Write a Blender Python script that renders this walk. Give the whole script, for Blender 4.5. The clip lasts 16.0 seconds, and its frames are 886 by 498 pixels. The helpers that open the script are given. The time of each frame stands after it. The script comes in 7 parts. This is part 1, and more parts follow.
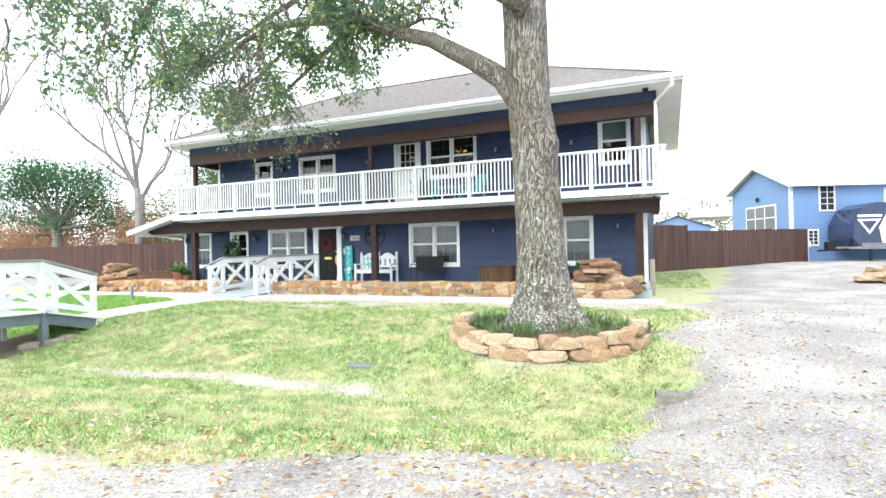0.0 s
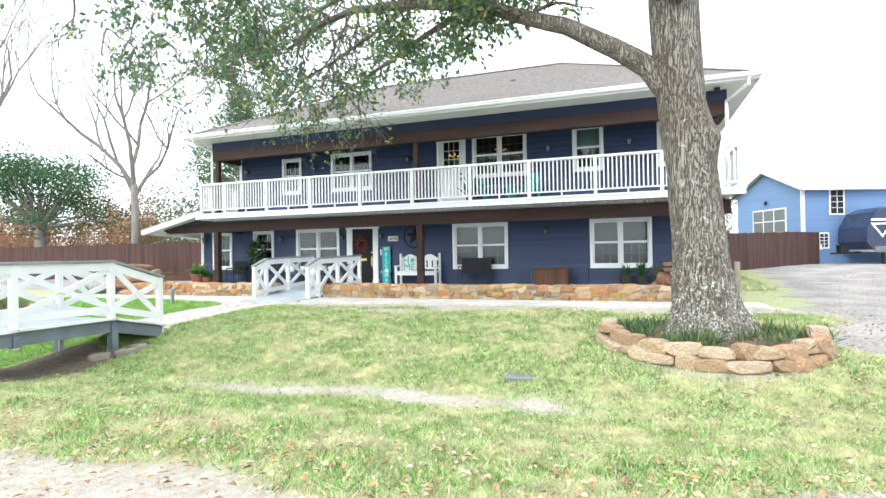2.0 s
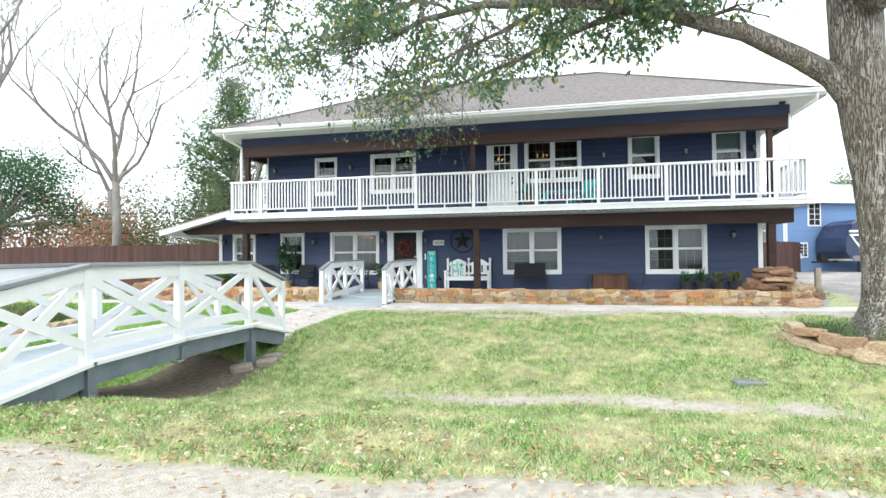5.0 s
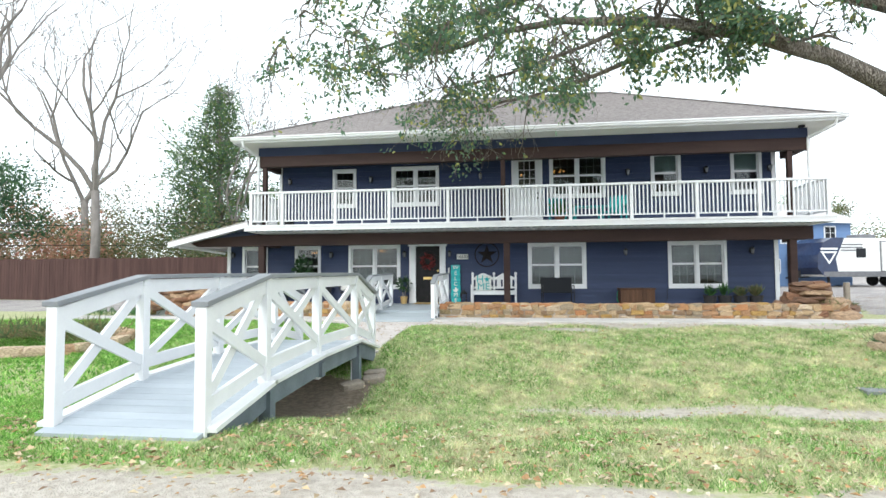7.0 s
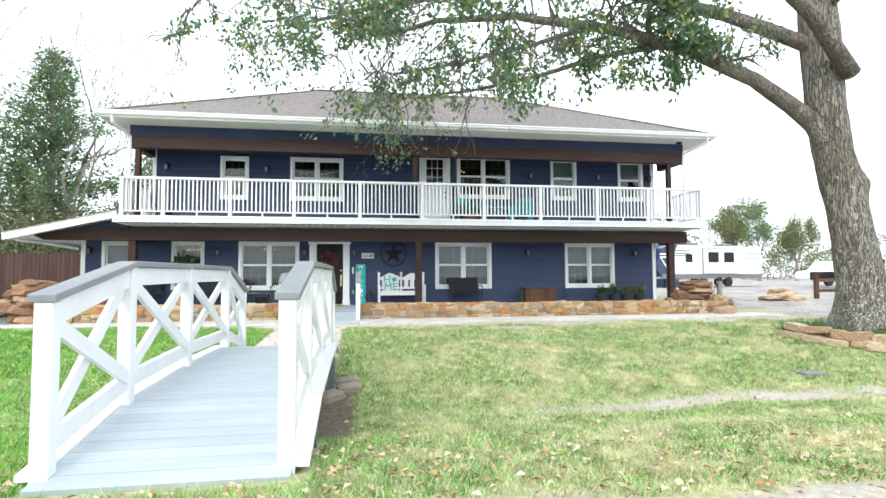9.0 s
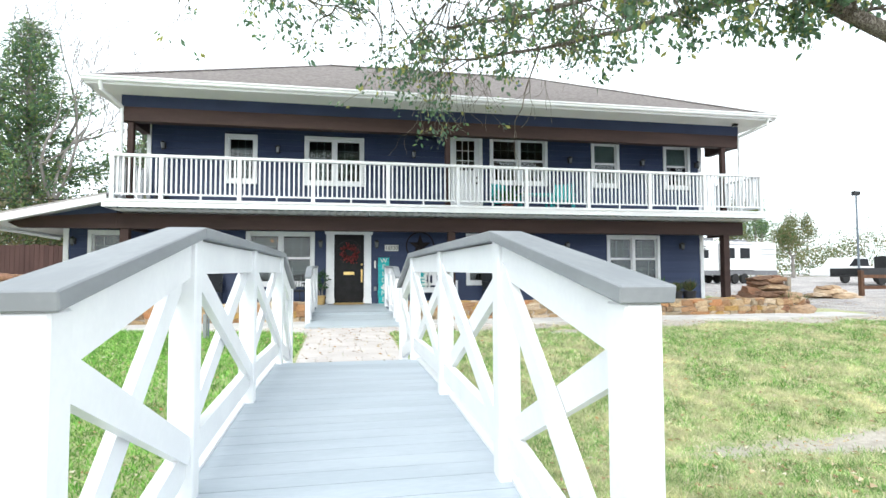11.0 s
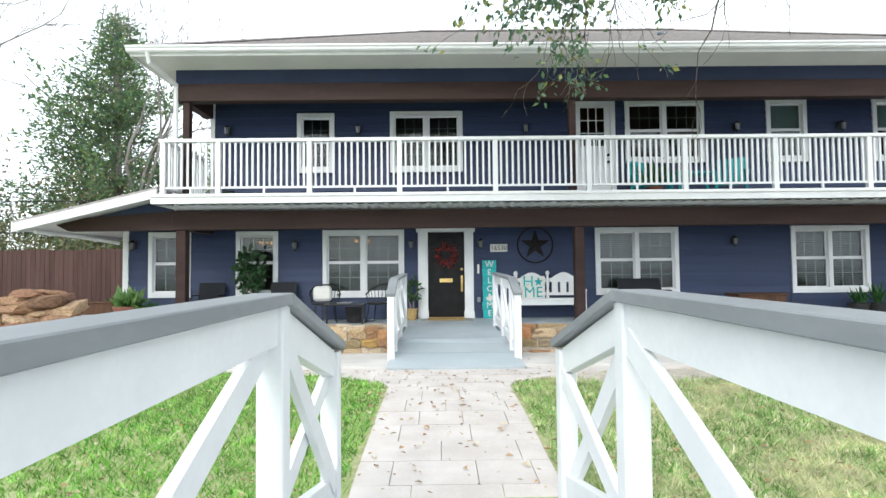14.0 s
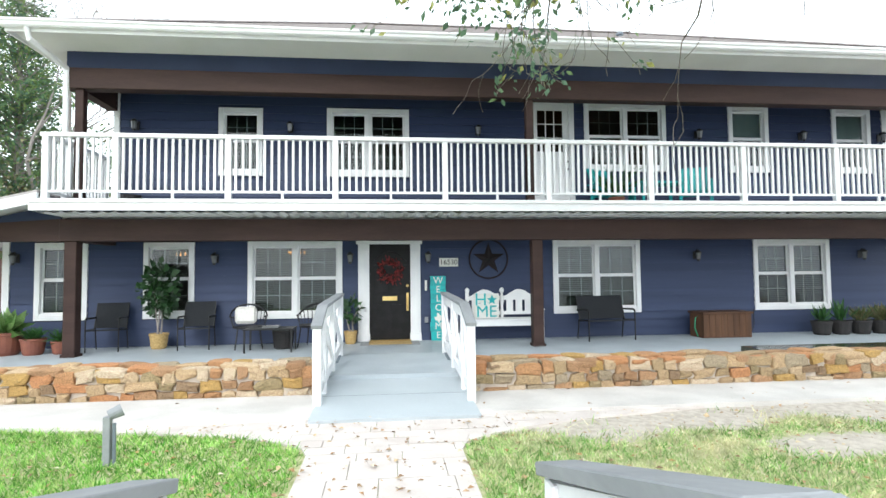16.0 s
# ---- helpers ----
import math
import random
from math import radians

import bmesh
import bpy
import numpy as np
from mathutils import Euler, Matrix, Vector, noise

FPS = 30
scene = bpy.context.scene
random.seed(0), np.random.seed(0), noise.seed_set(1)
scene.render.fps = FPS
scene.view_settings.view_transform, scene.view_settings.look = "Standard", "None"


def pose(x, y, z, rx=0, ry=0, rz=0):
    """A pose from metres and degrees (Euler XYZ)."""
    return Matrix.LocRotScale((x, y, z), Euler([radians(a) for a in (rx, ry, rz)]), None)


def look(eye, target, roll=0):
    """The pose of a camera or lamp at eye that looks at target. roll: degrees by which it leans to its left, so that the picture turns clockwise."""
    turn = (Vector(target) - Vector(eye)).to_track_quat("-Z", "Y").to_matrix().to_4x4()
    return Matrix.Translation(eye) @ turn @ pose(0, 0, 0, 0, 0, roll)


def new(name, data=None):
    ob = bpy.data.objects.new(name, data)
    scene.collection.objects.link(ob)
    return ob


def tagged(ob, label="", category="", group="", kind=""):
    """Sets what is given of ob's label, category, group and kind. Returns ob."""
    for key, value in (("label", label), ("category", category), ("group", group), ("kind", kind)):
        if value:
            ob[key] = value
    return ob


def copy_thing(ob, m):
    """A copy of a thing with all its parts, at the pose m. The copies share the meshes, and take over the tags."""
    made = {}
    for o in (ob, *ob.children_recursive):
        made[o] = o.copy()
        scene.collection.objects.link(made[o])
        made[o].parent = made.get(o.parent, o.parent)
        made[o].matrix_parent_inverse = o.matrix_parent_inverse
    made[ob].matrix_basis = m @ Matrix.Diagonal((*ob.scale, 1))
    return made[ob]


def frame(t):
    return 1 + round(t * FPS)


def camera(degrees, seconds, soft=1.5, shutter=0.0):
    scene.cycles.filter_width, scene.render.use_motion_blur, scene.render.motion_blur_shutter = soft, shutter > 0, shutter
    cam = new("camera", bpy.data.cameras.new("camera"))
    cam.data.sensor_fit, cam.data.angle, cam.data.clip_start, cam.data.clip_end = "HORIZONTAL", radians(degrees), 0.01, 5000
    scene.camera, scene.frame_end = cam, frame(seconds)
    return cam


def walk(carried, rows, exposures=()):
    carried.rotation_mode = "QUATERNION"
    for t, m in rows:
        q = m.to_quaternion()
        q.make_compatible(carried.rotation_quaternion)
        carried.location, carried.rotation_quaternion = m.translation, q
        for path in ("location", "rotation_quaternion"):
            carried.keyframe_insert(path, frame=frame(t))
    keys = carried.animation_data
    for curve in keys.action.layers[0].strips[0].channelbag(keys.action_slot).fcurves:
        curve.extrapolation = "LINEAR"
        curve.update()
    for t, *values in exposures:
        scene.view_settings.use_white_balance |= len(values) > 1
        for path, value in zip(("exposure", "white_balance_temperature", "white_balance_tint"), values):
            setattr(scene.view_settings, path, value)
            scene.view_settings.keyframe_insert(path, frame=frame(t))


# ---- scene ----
cam = camera(78.8, 16.0)
PATH = [
    (0, (-0.092, 0.003, 1.287), (-0.872, 1.845, 1.299), -1.2),
    (0.5, (-0.796, -0.11, 1.28), (-1.521, 1.754, 1.292), -1.1),
    (1, (-1.517, -0.192, 1.295), (-2.221, 1.68, 1.306), -1.1),
    (1.5, (-2.199, -0.278, 1.321), (-2.885, 1.6, 1.33), -1.1),
    (2, (-2.897, -0.33, 1.33), (-3.567, 1.554, 1.346), -1.0),
    (2.5, (-3.547, -0.452, 1.334), (-4.201, 1.438, 1.356), -0.9),
    (3, (-4.232, -0.576, 1.348), (-4.87, 1.32, 1.374), -0.9),
    (3.5, (-4.892, -0.751, 1.333), (-5.496, 1.156, 1.362), -0.7),
    (4, (-5.536, -0.833, 1.316), (-6.083, 1.09, 1.348), -0.7),
    (4.5, (-6.167, -0.989, 1.312), (-6.662, 0.949, 1.344), -0.6),
    (5, (-6.834, -1.079, 1.311), (-7.278, 0.871, 1.349), -0.5),
    (5.2, (-7.149, -1.164, 1.324), (-7.581, 0.788, 1.369), -0.5),
    (7.5, (-10.05, -1.39, 1.243), (-10.18, 0.604, 1.343), -0.3),
    (8, (-10.61, -1.28, 1.212), (-10.566, 0.717, 1.314), -0.3),
    (8.2, (-10.81, -1.165, 1.206), (-10.70, 0.829, 1.309), -0.3),
    (10.3, (-12.51, 0.596, 1.073), (-12.093, 2.544, 1.177), -0.2),
    (10.5, (-12.6, 0.895, 1.085), (-12.198, 2.85, 1.187), -0.1),
    (11, (-12.723, 1.5, 1.095), (-12.36, 3.462, 1.19), -0.2),
    (11.5, (-12.717, 2.15, 1.077), (-12.464, 4.13, 1.167), -0.3),
    (12, (-12.748, 2.741, 1.095), (-12.559, 4.728, 1.181), -0.6),
    (12.5, (-12.698, 3.334, 1.133), (-12.621, 5.33, 1.214), -0.7),
    (13, (-12.63, 3.903, 1.22), (-12.629, 5.901, 1.298), -0.7),
    (13.5, (-12.628, 4.43, 1.31), (-12.622, 6.427, 1.384), -0.6),
    (14, (-12.725, 4.934, 1.392), (-12.709, 6.932, 1.47), -0.6),
    (14.5, (-12.747, 5.333, 1.509), (-12.701, 7.33, 1.59), -0.5),
    (15, (-12.707, 5.706, 1.567), (-12.625, 7.701, 1.654), -0.6),
    (15.5, (-12.65, 5.992, 1.636), (-12.509, 7.983, 1.723), -0.5),
    (16, (-12.585, 6.232, 1.638), (-12.383, 8.216, 1.733), -0.6),
]
walk(cam, [(t, look(eye, target, roll)) for t, eye, target, roll in PATH],
     exposures=[(0, 0.64, 6150, 5), (1.5, 0.52, 6150, 5), (3, 0.36, 6150, 5), (5, 0.28, 6150, 5), (7.5, 0.06, 6150, 5), (8, 0.14, 6150, 5), (10.5, 0.34, 6150, 5), (11, 0.3, 6150, 5), (12, 0.02, 6150, 5), (12.5, -0.06, 6150, 5), (13.5, 0.07, 6150, 5), (14.5, 0.22, 6150, 5), (15, 0.24, 6150, 5), (16, 0.44, 6150, 5)])

# ---- sky, sun, exposure ----
world = bpy.data.worlds.new("sky")
scene.world = world
world.use_nodes = True
wn = world.node_tree.nodes
wl = world.node_tree.links
wn.clear()
w_out = wn.new("ShaderNodeOutputWorld")
w_bg = wn.new("ShaderNodeBackground")
w_sky = wn.new("ShaderNodeTexSky")
w_sky.sky_type = "NISHITA"
w_sky.sun_disc = False
w_sky.sun_elevation = radians(34)
w_sky.sun_rotation = radians(200)
w_sky.dust_density = 4.0
w_mix = wn.new("ShaderNodeMixRGB")
w_noise = wn.new("ShaderNodeTexNoise")
w_noise.inputs["Scale"].default_value = 2.2
w_noise.inputs["Detail"].default_value = 5
w_ramp = wn.new("ShaderNodeMapRange")
w_ramp.inputs["From Min"].default_value = 0.3
w_ramp.inputs["From Max"].default_value = 0.75
w_ramp.inputs["To Min"].default_value = 0.80
w_ramp.inputs["To Max"].default_value = 0.97
wl.new(w_noise.outputs["Fac"], w_ramp.inputs["Value"])
wl.new(w_ramp.outputs["Result"], w_mix.inputs["Fac"])
wl.new(w_sky.outputs["Color"], w_mix.inputs["Color1"])
w_mix.inputs["Color2"].default_value = (15.0, 15.4, 16.0, 1)
wl.new(w_mix.outputs["Color"], w_bg.inputs["Color"])
w_bg.inputs["Strength"].default_value = 0.125
wl.new(w_bg.outputs["Background"], w_out.inputs["Surface"])

sun = new("sun", bpy.data.lights.new("sun", "SUN"))
sun.data.energy = 1.35
sun.data.angle = radians(25)
sun.data.color = (1.0, 0.97, 0.92)
sun.matrix_world = look((-22, -30, 30), (-9, 12, 0))


# ---- materials ----
def mat(name, col, col2=None, scale=6.0, rough=0.7, bump=0.15, detail=40.0, metal=0.0, stretch=(1, 1, 1), vary=0.0, mottle=0.35, island=False, spec=None):
    """Two-scale noise colour between col and col2, fine bump; vary shifts brightness piece by piece."""
    m = bpy.data.materials.new(name)
    m.use_nodes = True
    n, l = m.node_tree.nodes, m.node_tree.links
    b = n["Principled BSDF"]
    b.inputs["Roughness"].default_value = rough
    b.inputs["Metallic"].default_value = metal
    if spec is not None:
        b.inputs["Specular IOR Level"].default_value = spec
    col2 = col2 or tuple(c * 0.8 for c in col)
    tc = n.new("ShaderNodeTexCoord")
    mp = n.new("ShaderNodeMapping")
    mp.inputs["Scale"].default_value = stretch
    l.new(tc.outputs["Object"], mp.inputs["Vector"])
    big = n.new("ShaderNodeTexNoise")
    big.inputs["Scale"].default_value = scale
    big.inputs["Detail"].default_value = 6
    fine = n.new("ShaderNodeTexNoise")
    fine.inputs["Scale"].default_value = detail
    fine.inputs["Detail"].default_value = 4
    l.new(mp.outputs["Vector"], big.inputs["Vector"])
    l.new(mp.outputs["Vector"], fine.inputs["Vector"])
    add = n.new("ShaderNodeMath")
    add.operation = "MULTIPLY_ADD"
    add.inputs[1].default_value = mottle
    l.new(fine.outputs["Fac"], add.inputs[0])
    l.new(big.outputs["Fac"], add.inputs[2])
    rng = n.new("ShaderNodeMapRange")
    rng.inputs["From Min"].default_value = 0.38 + mottle * 0.42
    rng.inputs["From Max"].default_value = 0.62 + mottle * 0.58
    l.new(add.outputs["Value"], rng.inputs["Value"])
    mix = n.new("ShaderNodeMixRGB")
    mix.inputs["Color1"].default_value = (*col, 1)
    mix.inputs["Color2"].default_value = (*col2, 1)
    l.new(rng.outputs["Result"], mix.inputs["Fac"])
    out = mix.outputs["Color"]
    if vary:
        if island:
            gi = n.new("ShaderNodeNewGeometry")
            src = gi.outputs["Random Per Island"]
        else:
            oi = n.new("ShaderNodeObjectInfo")
            src = oi.outputs["Random"]
        r2 = n.new("ShaderNodeMapRange")
        r2.inputs["To Min"].default_value = 1 - vary
        r2.inputs["To Max"].default_value = 1 + vary
        l.new(src, r2.inputs["Value"])
        hs = n.new("ShaderNodeHueSaturation")
        l.new(r2.outputs["Result"], hs.inputs["Value"])
        l.new(out, hs.inputs["Color"])
        out = hs.outputs["Color"]
    l.new(out, b.inputs["Base Color"])
    if bump:
        bp = n.new("ShaderNodeBump")
        bp.inputs["Strength"].default_value = bump
        bp.inputs["Distance"].default_value = 0.02
        l.new(add.outputs["Value"], bp.inputs["Height"])
        l.new(bp.outputs["Normal"], b.inputs["Normal"])
    return m


def palette(name, cols, rough=0.85, bump=0.5, scale=9.0, island=False):
    """A material whose pieces each take one of several colours, with mottling on top."""
    m = mat(name, (0.68, 0.67, 0.64), (0.26, 0.25, 0.24), rough=rough, bump=bump, scale=scale, mottle=0.6)
    n, l = m.node_tree.nodes, m.node_tree.links
    b = n["Principled BSDF"]
    if island:
        src = n.new("ShaderNodeNewGeometry").outputs["Random Per Island"]
    else:
        src = n.new("ShaderNodeObjectInfo").outputs["Random"]
    cr = n.new("ShaderNodeValToRGB")
    e = cr.color_ramp.elements
    cr.color_ramp.interpolation = "CONSTANT"
    while len(e) < len(cols):
        e.new(0.5)
    for i, c in enumerate(cols):
        e[i].position = i / len(cols)
        e[i].color = (*c, 1)
    l.new(src, cr.inputs["Fac"])
    mul = n.new("ShaderNodeMixRGB")
    mul.blend_type = "OVERLAY"
    mul.inputs["Fac"].default_value = 0.75
    l.new(cr.outputs["Color"], mul.inputs["Color1"])
    old = b.inputs["Base Color"].links[0].from_socket
    l.new(old, mul.inputs["Color2"])
    l.new(mul.outputs["Color"], b.inputs["Base Color"])
    return m


def leafy(m, share=0.45):
    """Lets part of the light pass through a leaf material."""
    n, l = m.node_tree.nodes, m.node_tree.links
    b = n["Principled BSDF"]
    o = n["Material Output"]
    src = b.inputs["Base Color"].links[0].from_socket
    tl = n.new("ShaderNodeBsdfTranslucent")
    l.new(src, tl.inputs["Color"])
    mx = n.new("ShaderNodeMixShader")
    mx.inputs["Fac"].default_value = share
    l.new(b.outputs["BSDF"], mx.inputs[1])
    l.new(tl.outputs["BSDF"], mx.inputs[2])
    l.new(mx.outputs["Shader"], o.inputs["Surface"])
    return m


def glass_mat():
    m = bpy.data.materials.new("window_glass")
    m.use_nodes = True
    n, l = m.node_tree.nodes, m.node_tree.links
    n.clear()
    o = n.new("ShaderNodeOutputMaterial")
    mx = n.new("ShaderNodeMixShader")
    tr = n.new("ShaderNodeBsdfTransparent")
    tr.inputs["Color"].default_value = (0.72, 0.77, 0.77, 1)
    gl = n.new("ShaderNodeBsdfGlossy")
    gl.inputs["Roughness"].default_value = 0.02
    lw = n.new("ShaderNodeLayerWeight")
    pw = n.new("ShaderNodeMath")
    pw.operation = "POWER"
    pw.inputs[1].default_value = 4.0
    l.new(lw.outputs["Facing"], pw.inputs[0])
    fr = n.new("ShaderNodeMath")
    fr.operation = "MULTIPLY_ADD"
    fr.inputs[1].default_value = 0.85
    fr.inputs[2].default_value = 0.05
    l.new(pw.outputs["Value"], fr.inputs[0])
    l.new(fr.outputs["Value"], mx.inputs["Fac"])
    l.new(tr.outputs["BSDF"], mx.inputs[1])
    l.new(gl.outputs["BSDF"], mx.inputs[2])
    l.new(mx.outputs["Shader"], o.inputs["Surface"])
    return m


def glow(name, col, strength):
    m = bpy.data.materials.new(name)
    m.use_nodes = True
    b = m.node_tree.nodes["Principled BSDF"]
    b.inputs["Base Color"].default_value = (*col, 1)
    b.inputs["Emission Color"].default_value = (*col, 1)
    b.inputs["Emission Strength"].default_value = strength
    return m


NAVY = mat("navy_siding", (0.044, 0.060, 0.120), (0.037, 0.051, 0.102), scale=1.3, rough=0.5, bump=0.08, stretch=(0.25, 1, 6), vary=0.07, spec=0.25)
NAVY_FLAT = mat("navy_trim_board", (0.034, 0.046, 0.092), (0.029, 0.039, 0.078), scale=1.2, rough=0.55, bump=0.05, spec=0.2)
WHITE = mat("white_paint", (0.80, 0.80, 0.80), (0.74, 0.74, 0.75), scale=3.0, rough=0.45, bump=0.05)
SOFFIT = mat("white_soffit", (0.78, 0.78, 0.76), (0.72, 0.72, 0.70), scale=1.0, rough=0.6, bump=0.03)
BROWN = mat("dark_brown_stain", (0.055, 0.032, 0.027), (0.038, 0.022, 0.019), scale=2.0, rough=0.6, bump=0.2, stretch=(0.3, 2, 2), spec=0.2)
GREY_DECK = mat("blue_grey_deck_paint", (0.45, 0.49, 0.53), (0.38, 0.42, 0.46), scale=2.5, rough=0.55, bump=0.12, stretch=(0.4, 2, 1), vary=0.05)
GREY_CAP = mat("grey_cap_paint", (0.27, 0.28, 0.29), (0.21, 0.22, 0.23), scale=4.0, rough=0.55, bump=0.1, stretch=(1, 0.3, 1))
GREY_SKIRT = mat("slate_skirt_paint", (0.17, 0.20, 0.23), (0.12, 0.145, 0.17), scale=3.0, rough=0.65, bump=0.15)
RAMP_PAINT = mat("ramp_paint", (0.45, 0.49, 0.515), (0.40, 0.44, 0.465), scale=0.9, rough=0.6, bump=0.06)
SHADE = mat("roller_shade_cloth", (0.42, 0.46, 0.44), (0.38, 0.42, 0.40), rough=0.9, bump=0.0)
PORCH = mat("porch_floor_paint", (0.46, 0.50, 0.53), (0.38, 0.42, 0.45), scale=1.4, rough=0.5, bump=0.06)
SHINGLE = mat("roof_shingles", (0.42, 0.385, 0.37), (0.31, 0.285, 0.28), scale=8.0, rough=0.9, bump=0.4, detail=120)
GLASS = glass_mat()
MUNTIN = mat("muntin_vinyl", (0.68, 0.69, 0.68), (0.62, 0.63, 0.62), rough=0.5, bump=0.0)
BLIND = mat("blind_slats", (0.20, 0.215, 0.197), (0.165, 0.18, 0.162), rough=0.6, bump=0.0)
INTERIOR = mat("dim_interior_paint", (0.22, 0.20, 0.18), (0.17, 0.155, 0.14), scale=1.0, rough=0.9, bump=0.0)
BLACK = mat("black_door_paint", (0.018, 0.017, 0.018), (0.012, 0.012, 0.012), rough=0.4, bump=0.04, spec=0.15)
BLACK_METAL = mat("black_metal", (0.015, 0.015, 0.016), (0.022, 0.022, 0.023), rough=0.45, bump=0.05, spec=0.3)
BRASS = mat("brass", (0.75, 0.55, 0.22), (0.65, 0.46, 0.18), rough=0.3, metal=1.0, bump=0.0)
CONCRETE = mat("pale_concrete", (0.60, 0.57, 0.54), (0.48, 0.455, 0.43), scale=1.5, rough=0.9, bump=0.2, detail=60)
TRAVERTINE = mat("travertine_paver", (0.62, 0.565, 0.53), (0.54, 0.48, 0.445), scale=3.0, rough=0.7, bump=0.15, vary=0.04)
MORTAR = mat("mortar", (0.60, 0.52, 0.44), (0.44, 0.37, 0.31), scale=5, rough=0.95, bump=0.5)
STONE = palette("field_stones", [(0.487, 0.262, 0.126), (0.62, 0.50, 0.36), (0.374, 0.214, 0.113), (0.515, 0.368, 0.219), (0.356, 0.274, 0.151), (0.515, 0.248, 0.113), (0.440, 0.316, 0.181), (0.318, 0.214, 0.129), (0.580, 0.436, 0.280), (0.487, 0.308, 0.106), (0.393, 0.316, 0.219), (0.449, 0.265, 0.144), (0.543, 0.385, 0.227)], bump=1.0, scale=14)
SANDSTONE = palette("tan_sandstone", [(0.48, 0.35, 0.23), (0.40, 0.27, 0.17), (0.55, 0.43, 0.31), (0.45, 0.29, 0.18), (0.52, 0.40, 0.29)], bump=0.9)
ROCK_BROWN = palette("brown_ledge_rock", [(0.26, 0.135, 0.08), (0.34, 0.20, 0.12), (0.40, 0.27, 0.17), (0.20, 0.115, 0.075), (0.44, 0.30, 0.19)], bump=1.0, scale=8)


def oak_bark():
    """Grey-brown furrowed bark with pale lichen spots, thickest on the butt."""
    m = bpy.data.materials.new("oak_bark")
    m.use_nodes = True
    n, l = m.node_tree.nodes, m.node_tree.links
    b = n["Principled BSDF"]
    b.inputs["Roughness"].default_value = 0.95
    b.inputs["Specular IOR Level"].default_value = 0.15
    tc = n.new("ShaderNodeTexCoord")

    def nz(scale, stretch, detail=4, warp=0.0):
        mp = n.new("ShaderNodeMapping")
        mp.inputs["Scale"].default_value = (1, 1, stretch)
        l.new(tc.outputs["Object"], mp.inputs["Vector"])
        t = n.new("ShaderNodeTexNoise")
        t.inputs["Scale"].default_value = scale
        t.inputs["Detail"].default_value = detail
        t.inputs["Distortion"].default_value = warp
        l.new(mp.outputs["Vector"], t.inputs["Vector"])
        return t.outputs["Fac"]

    def ramp(src, lo, hi, to=1.0):
        r = n.new("ShaderNodeMapRange")
        r.inputs["From Min"].default_value = lo
        r.inputs["From Max"].default_value = hi
        r.inputs["To Max"].default_value = to
        l.new(src, r.inputs["Value"])
        return r.outputs["Result"]

    def blend(fac, c1, c2):
        x = n.new("ShaderNodeMixRGB")
        l.new(fac, x.inputs["Fac"])
        for sock, c in (("Color1", c1), ("Color2", c2)):
            if isinstance(c, tuple):
                x.inputs[sock].default_value = (*c, 1)
            else:
                l.new(c, x.inputs[sock])
        return x.outputs["Color"]

    def math_node(op, p, q):
        x = n.new("ShaderNodeMath")
        x.operation = op
        for k, v in enumerate((p, q)):
            if isinstance(v, float):
                x.inputs[k].default_value = v
            else:
                l.new(v, x.inputs[k])
        return x.outputs["Value"]

    furrow = nz(30, 0.15, 3, 0.5)
    ridge = ramp(math_node("ABSOLUTE", math_node("SUBTRACT", furrow, 0.5), 0.0), 0.0, 0.075)
    grain, broad = nz(75, 0.5, 3), nz(1.7, 0.6, 4)
    plate = blend(ramp(broad, 0.4, 0.62), (0.26, 0.225, 0.185), (0.36, 0.335, 0.295))
    plate = blend(ramp(grain, 0.4, 0.66, 0.6), plate, (0.16, 0.13, 0.10))
    col = blend(ridge, (0.115, 0.095, 0.076), plate)
    sx = n.new("ShaderNodeSeparateXYZ")
    l.new(tc.outputs["Object"], sx.inputs["Vector"])
    low = ramp(math_node("ADD", math_node("MULTIPLY", sx.outputs["Z"], -0.09), nz(9, 0.8, 5)), 0.34, 0.47)
    spots = ramp(nz(34, 0.8, 4), 0.5, 0.6)
    col = blend(math_node("MULTIPLY", low, spots), col, (0.55, 0.56, 0.51))
    l.new(col, b.inputs["Base Color"])
    bp = n.new("ShaderNodeBump")
    bp.inputs["Strength"].default_value = 1.0
    bp.inputs["Distance"].default_value = 0.03
    l.new(math_node("ADD", ridge, math_node("MULTIPLY", grain, 0.6)), bp.inputs["Height"])
    l.new(bp.outputs["Normal"], b.inputs["Normal"])
    return m


BARK = oak_bark()
BARE_BARK = mat("grey_bark", (0.30, 0.27, 0.25), (0.20, 0.18, 0.165), scale=3.0, rough=0.95, bump=0.6, stretch=(1, 1, 0.4))
OAK_LEAF = palette("oak_leaves", [(0.135, 0.245, 0.12), (0.11, 0.205, 0.12), (0.19, 0.29, 0.115), (0.12, 0.21, 0.13), (0.40, 0.41, 0.13), (0.10, 0.18, 0.11), (0.14, 0.225, 0.14)], rough=0.5, bump=0.0, island=True)
CEDAR_LEAF = palette("cedar_sprays", [(0.140, 0.238, 0.126), (0.168, 0.280, 0.119), (0.119, 0.203, 0.140), (0.238, 0.322, 0.126)], rough=0.8, bump=0.0, island=True)
EVERGREEN_LEAF = palette("evergreen_leaves", [(0.055, 0.13, 0.065), (0.075, 0.16, 0.075), (0.045, 0.105, 0.06), (0.10, 0.19, 0.08)], rough=0.6, bump=0.0, island=True)
SHRUB_LEAF = palette("shrub_leaves", [(0.15, 0.21, 0.08), (0.21, 0.22, 0.10), (0.12, 0.18, 0.08), (0.28, 0.23, 0.12)], rough=0.8, bump=0.0, island=True)
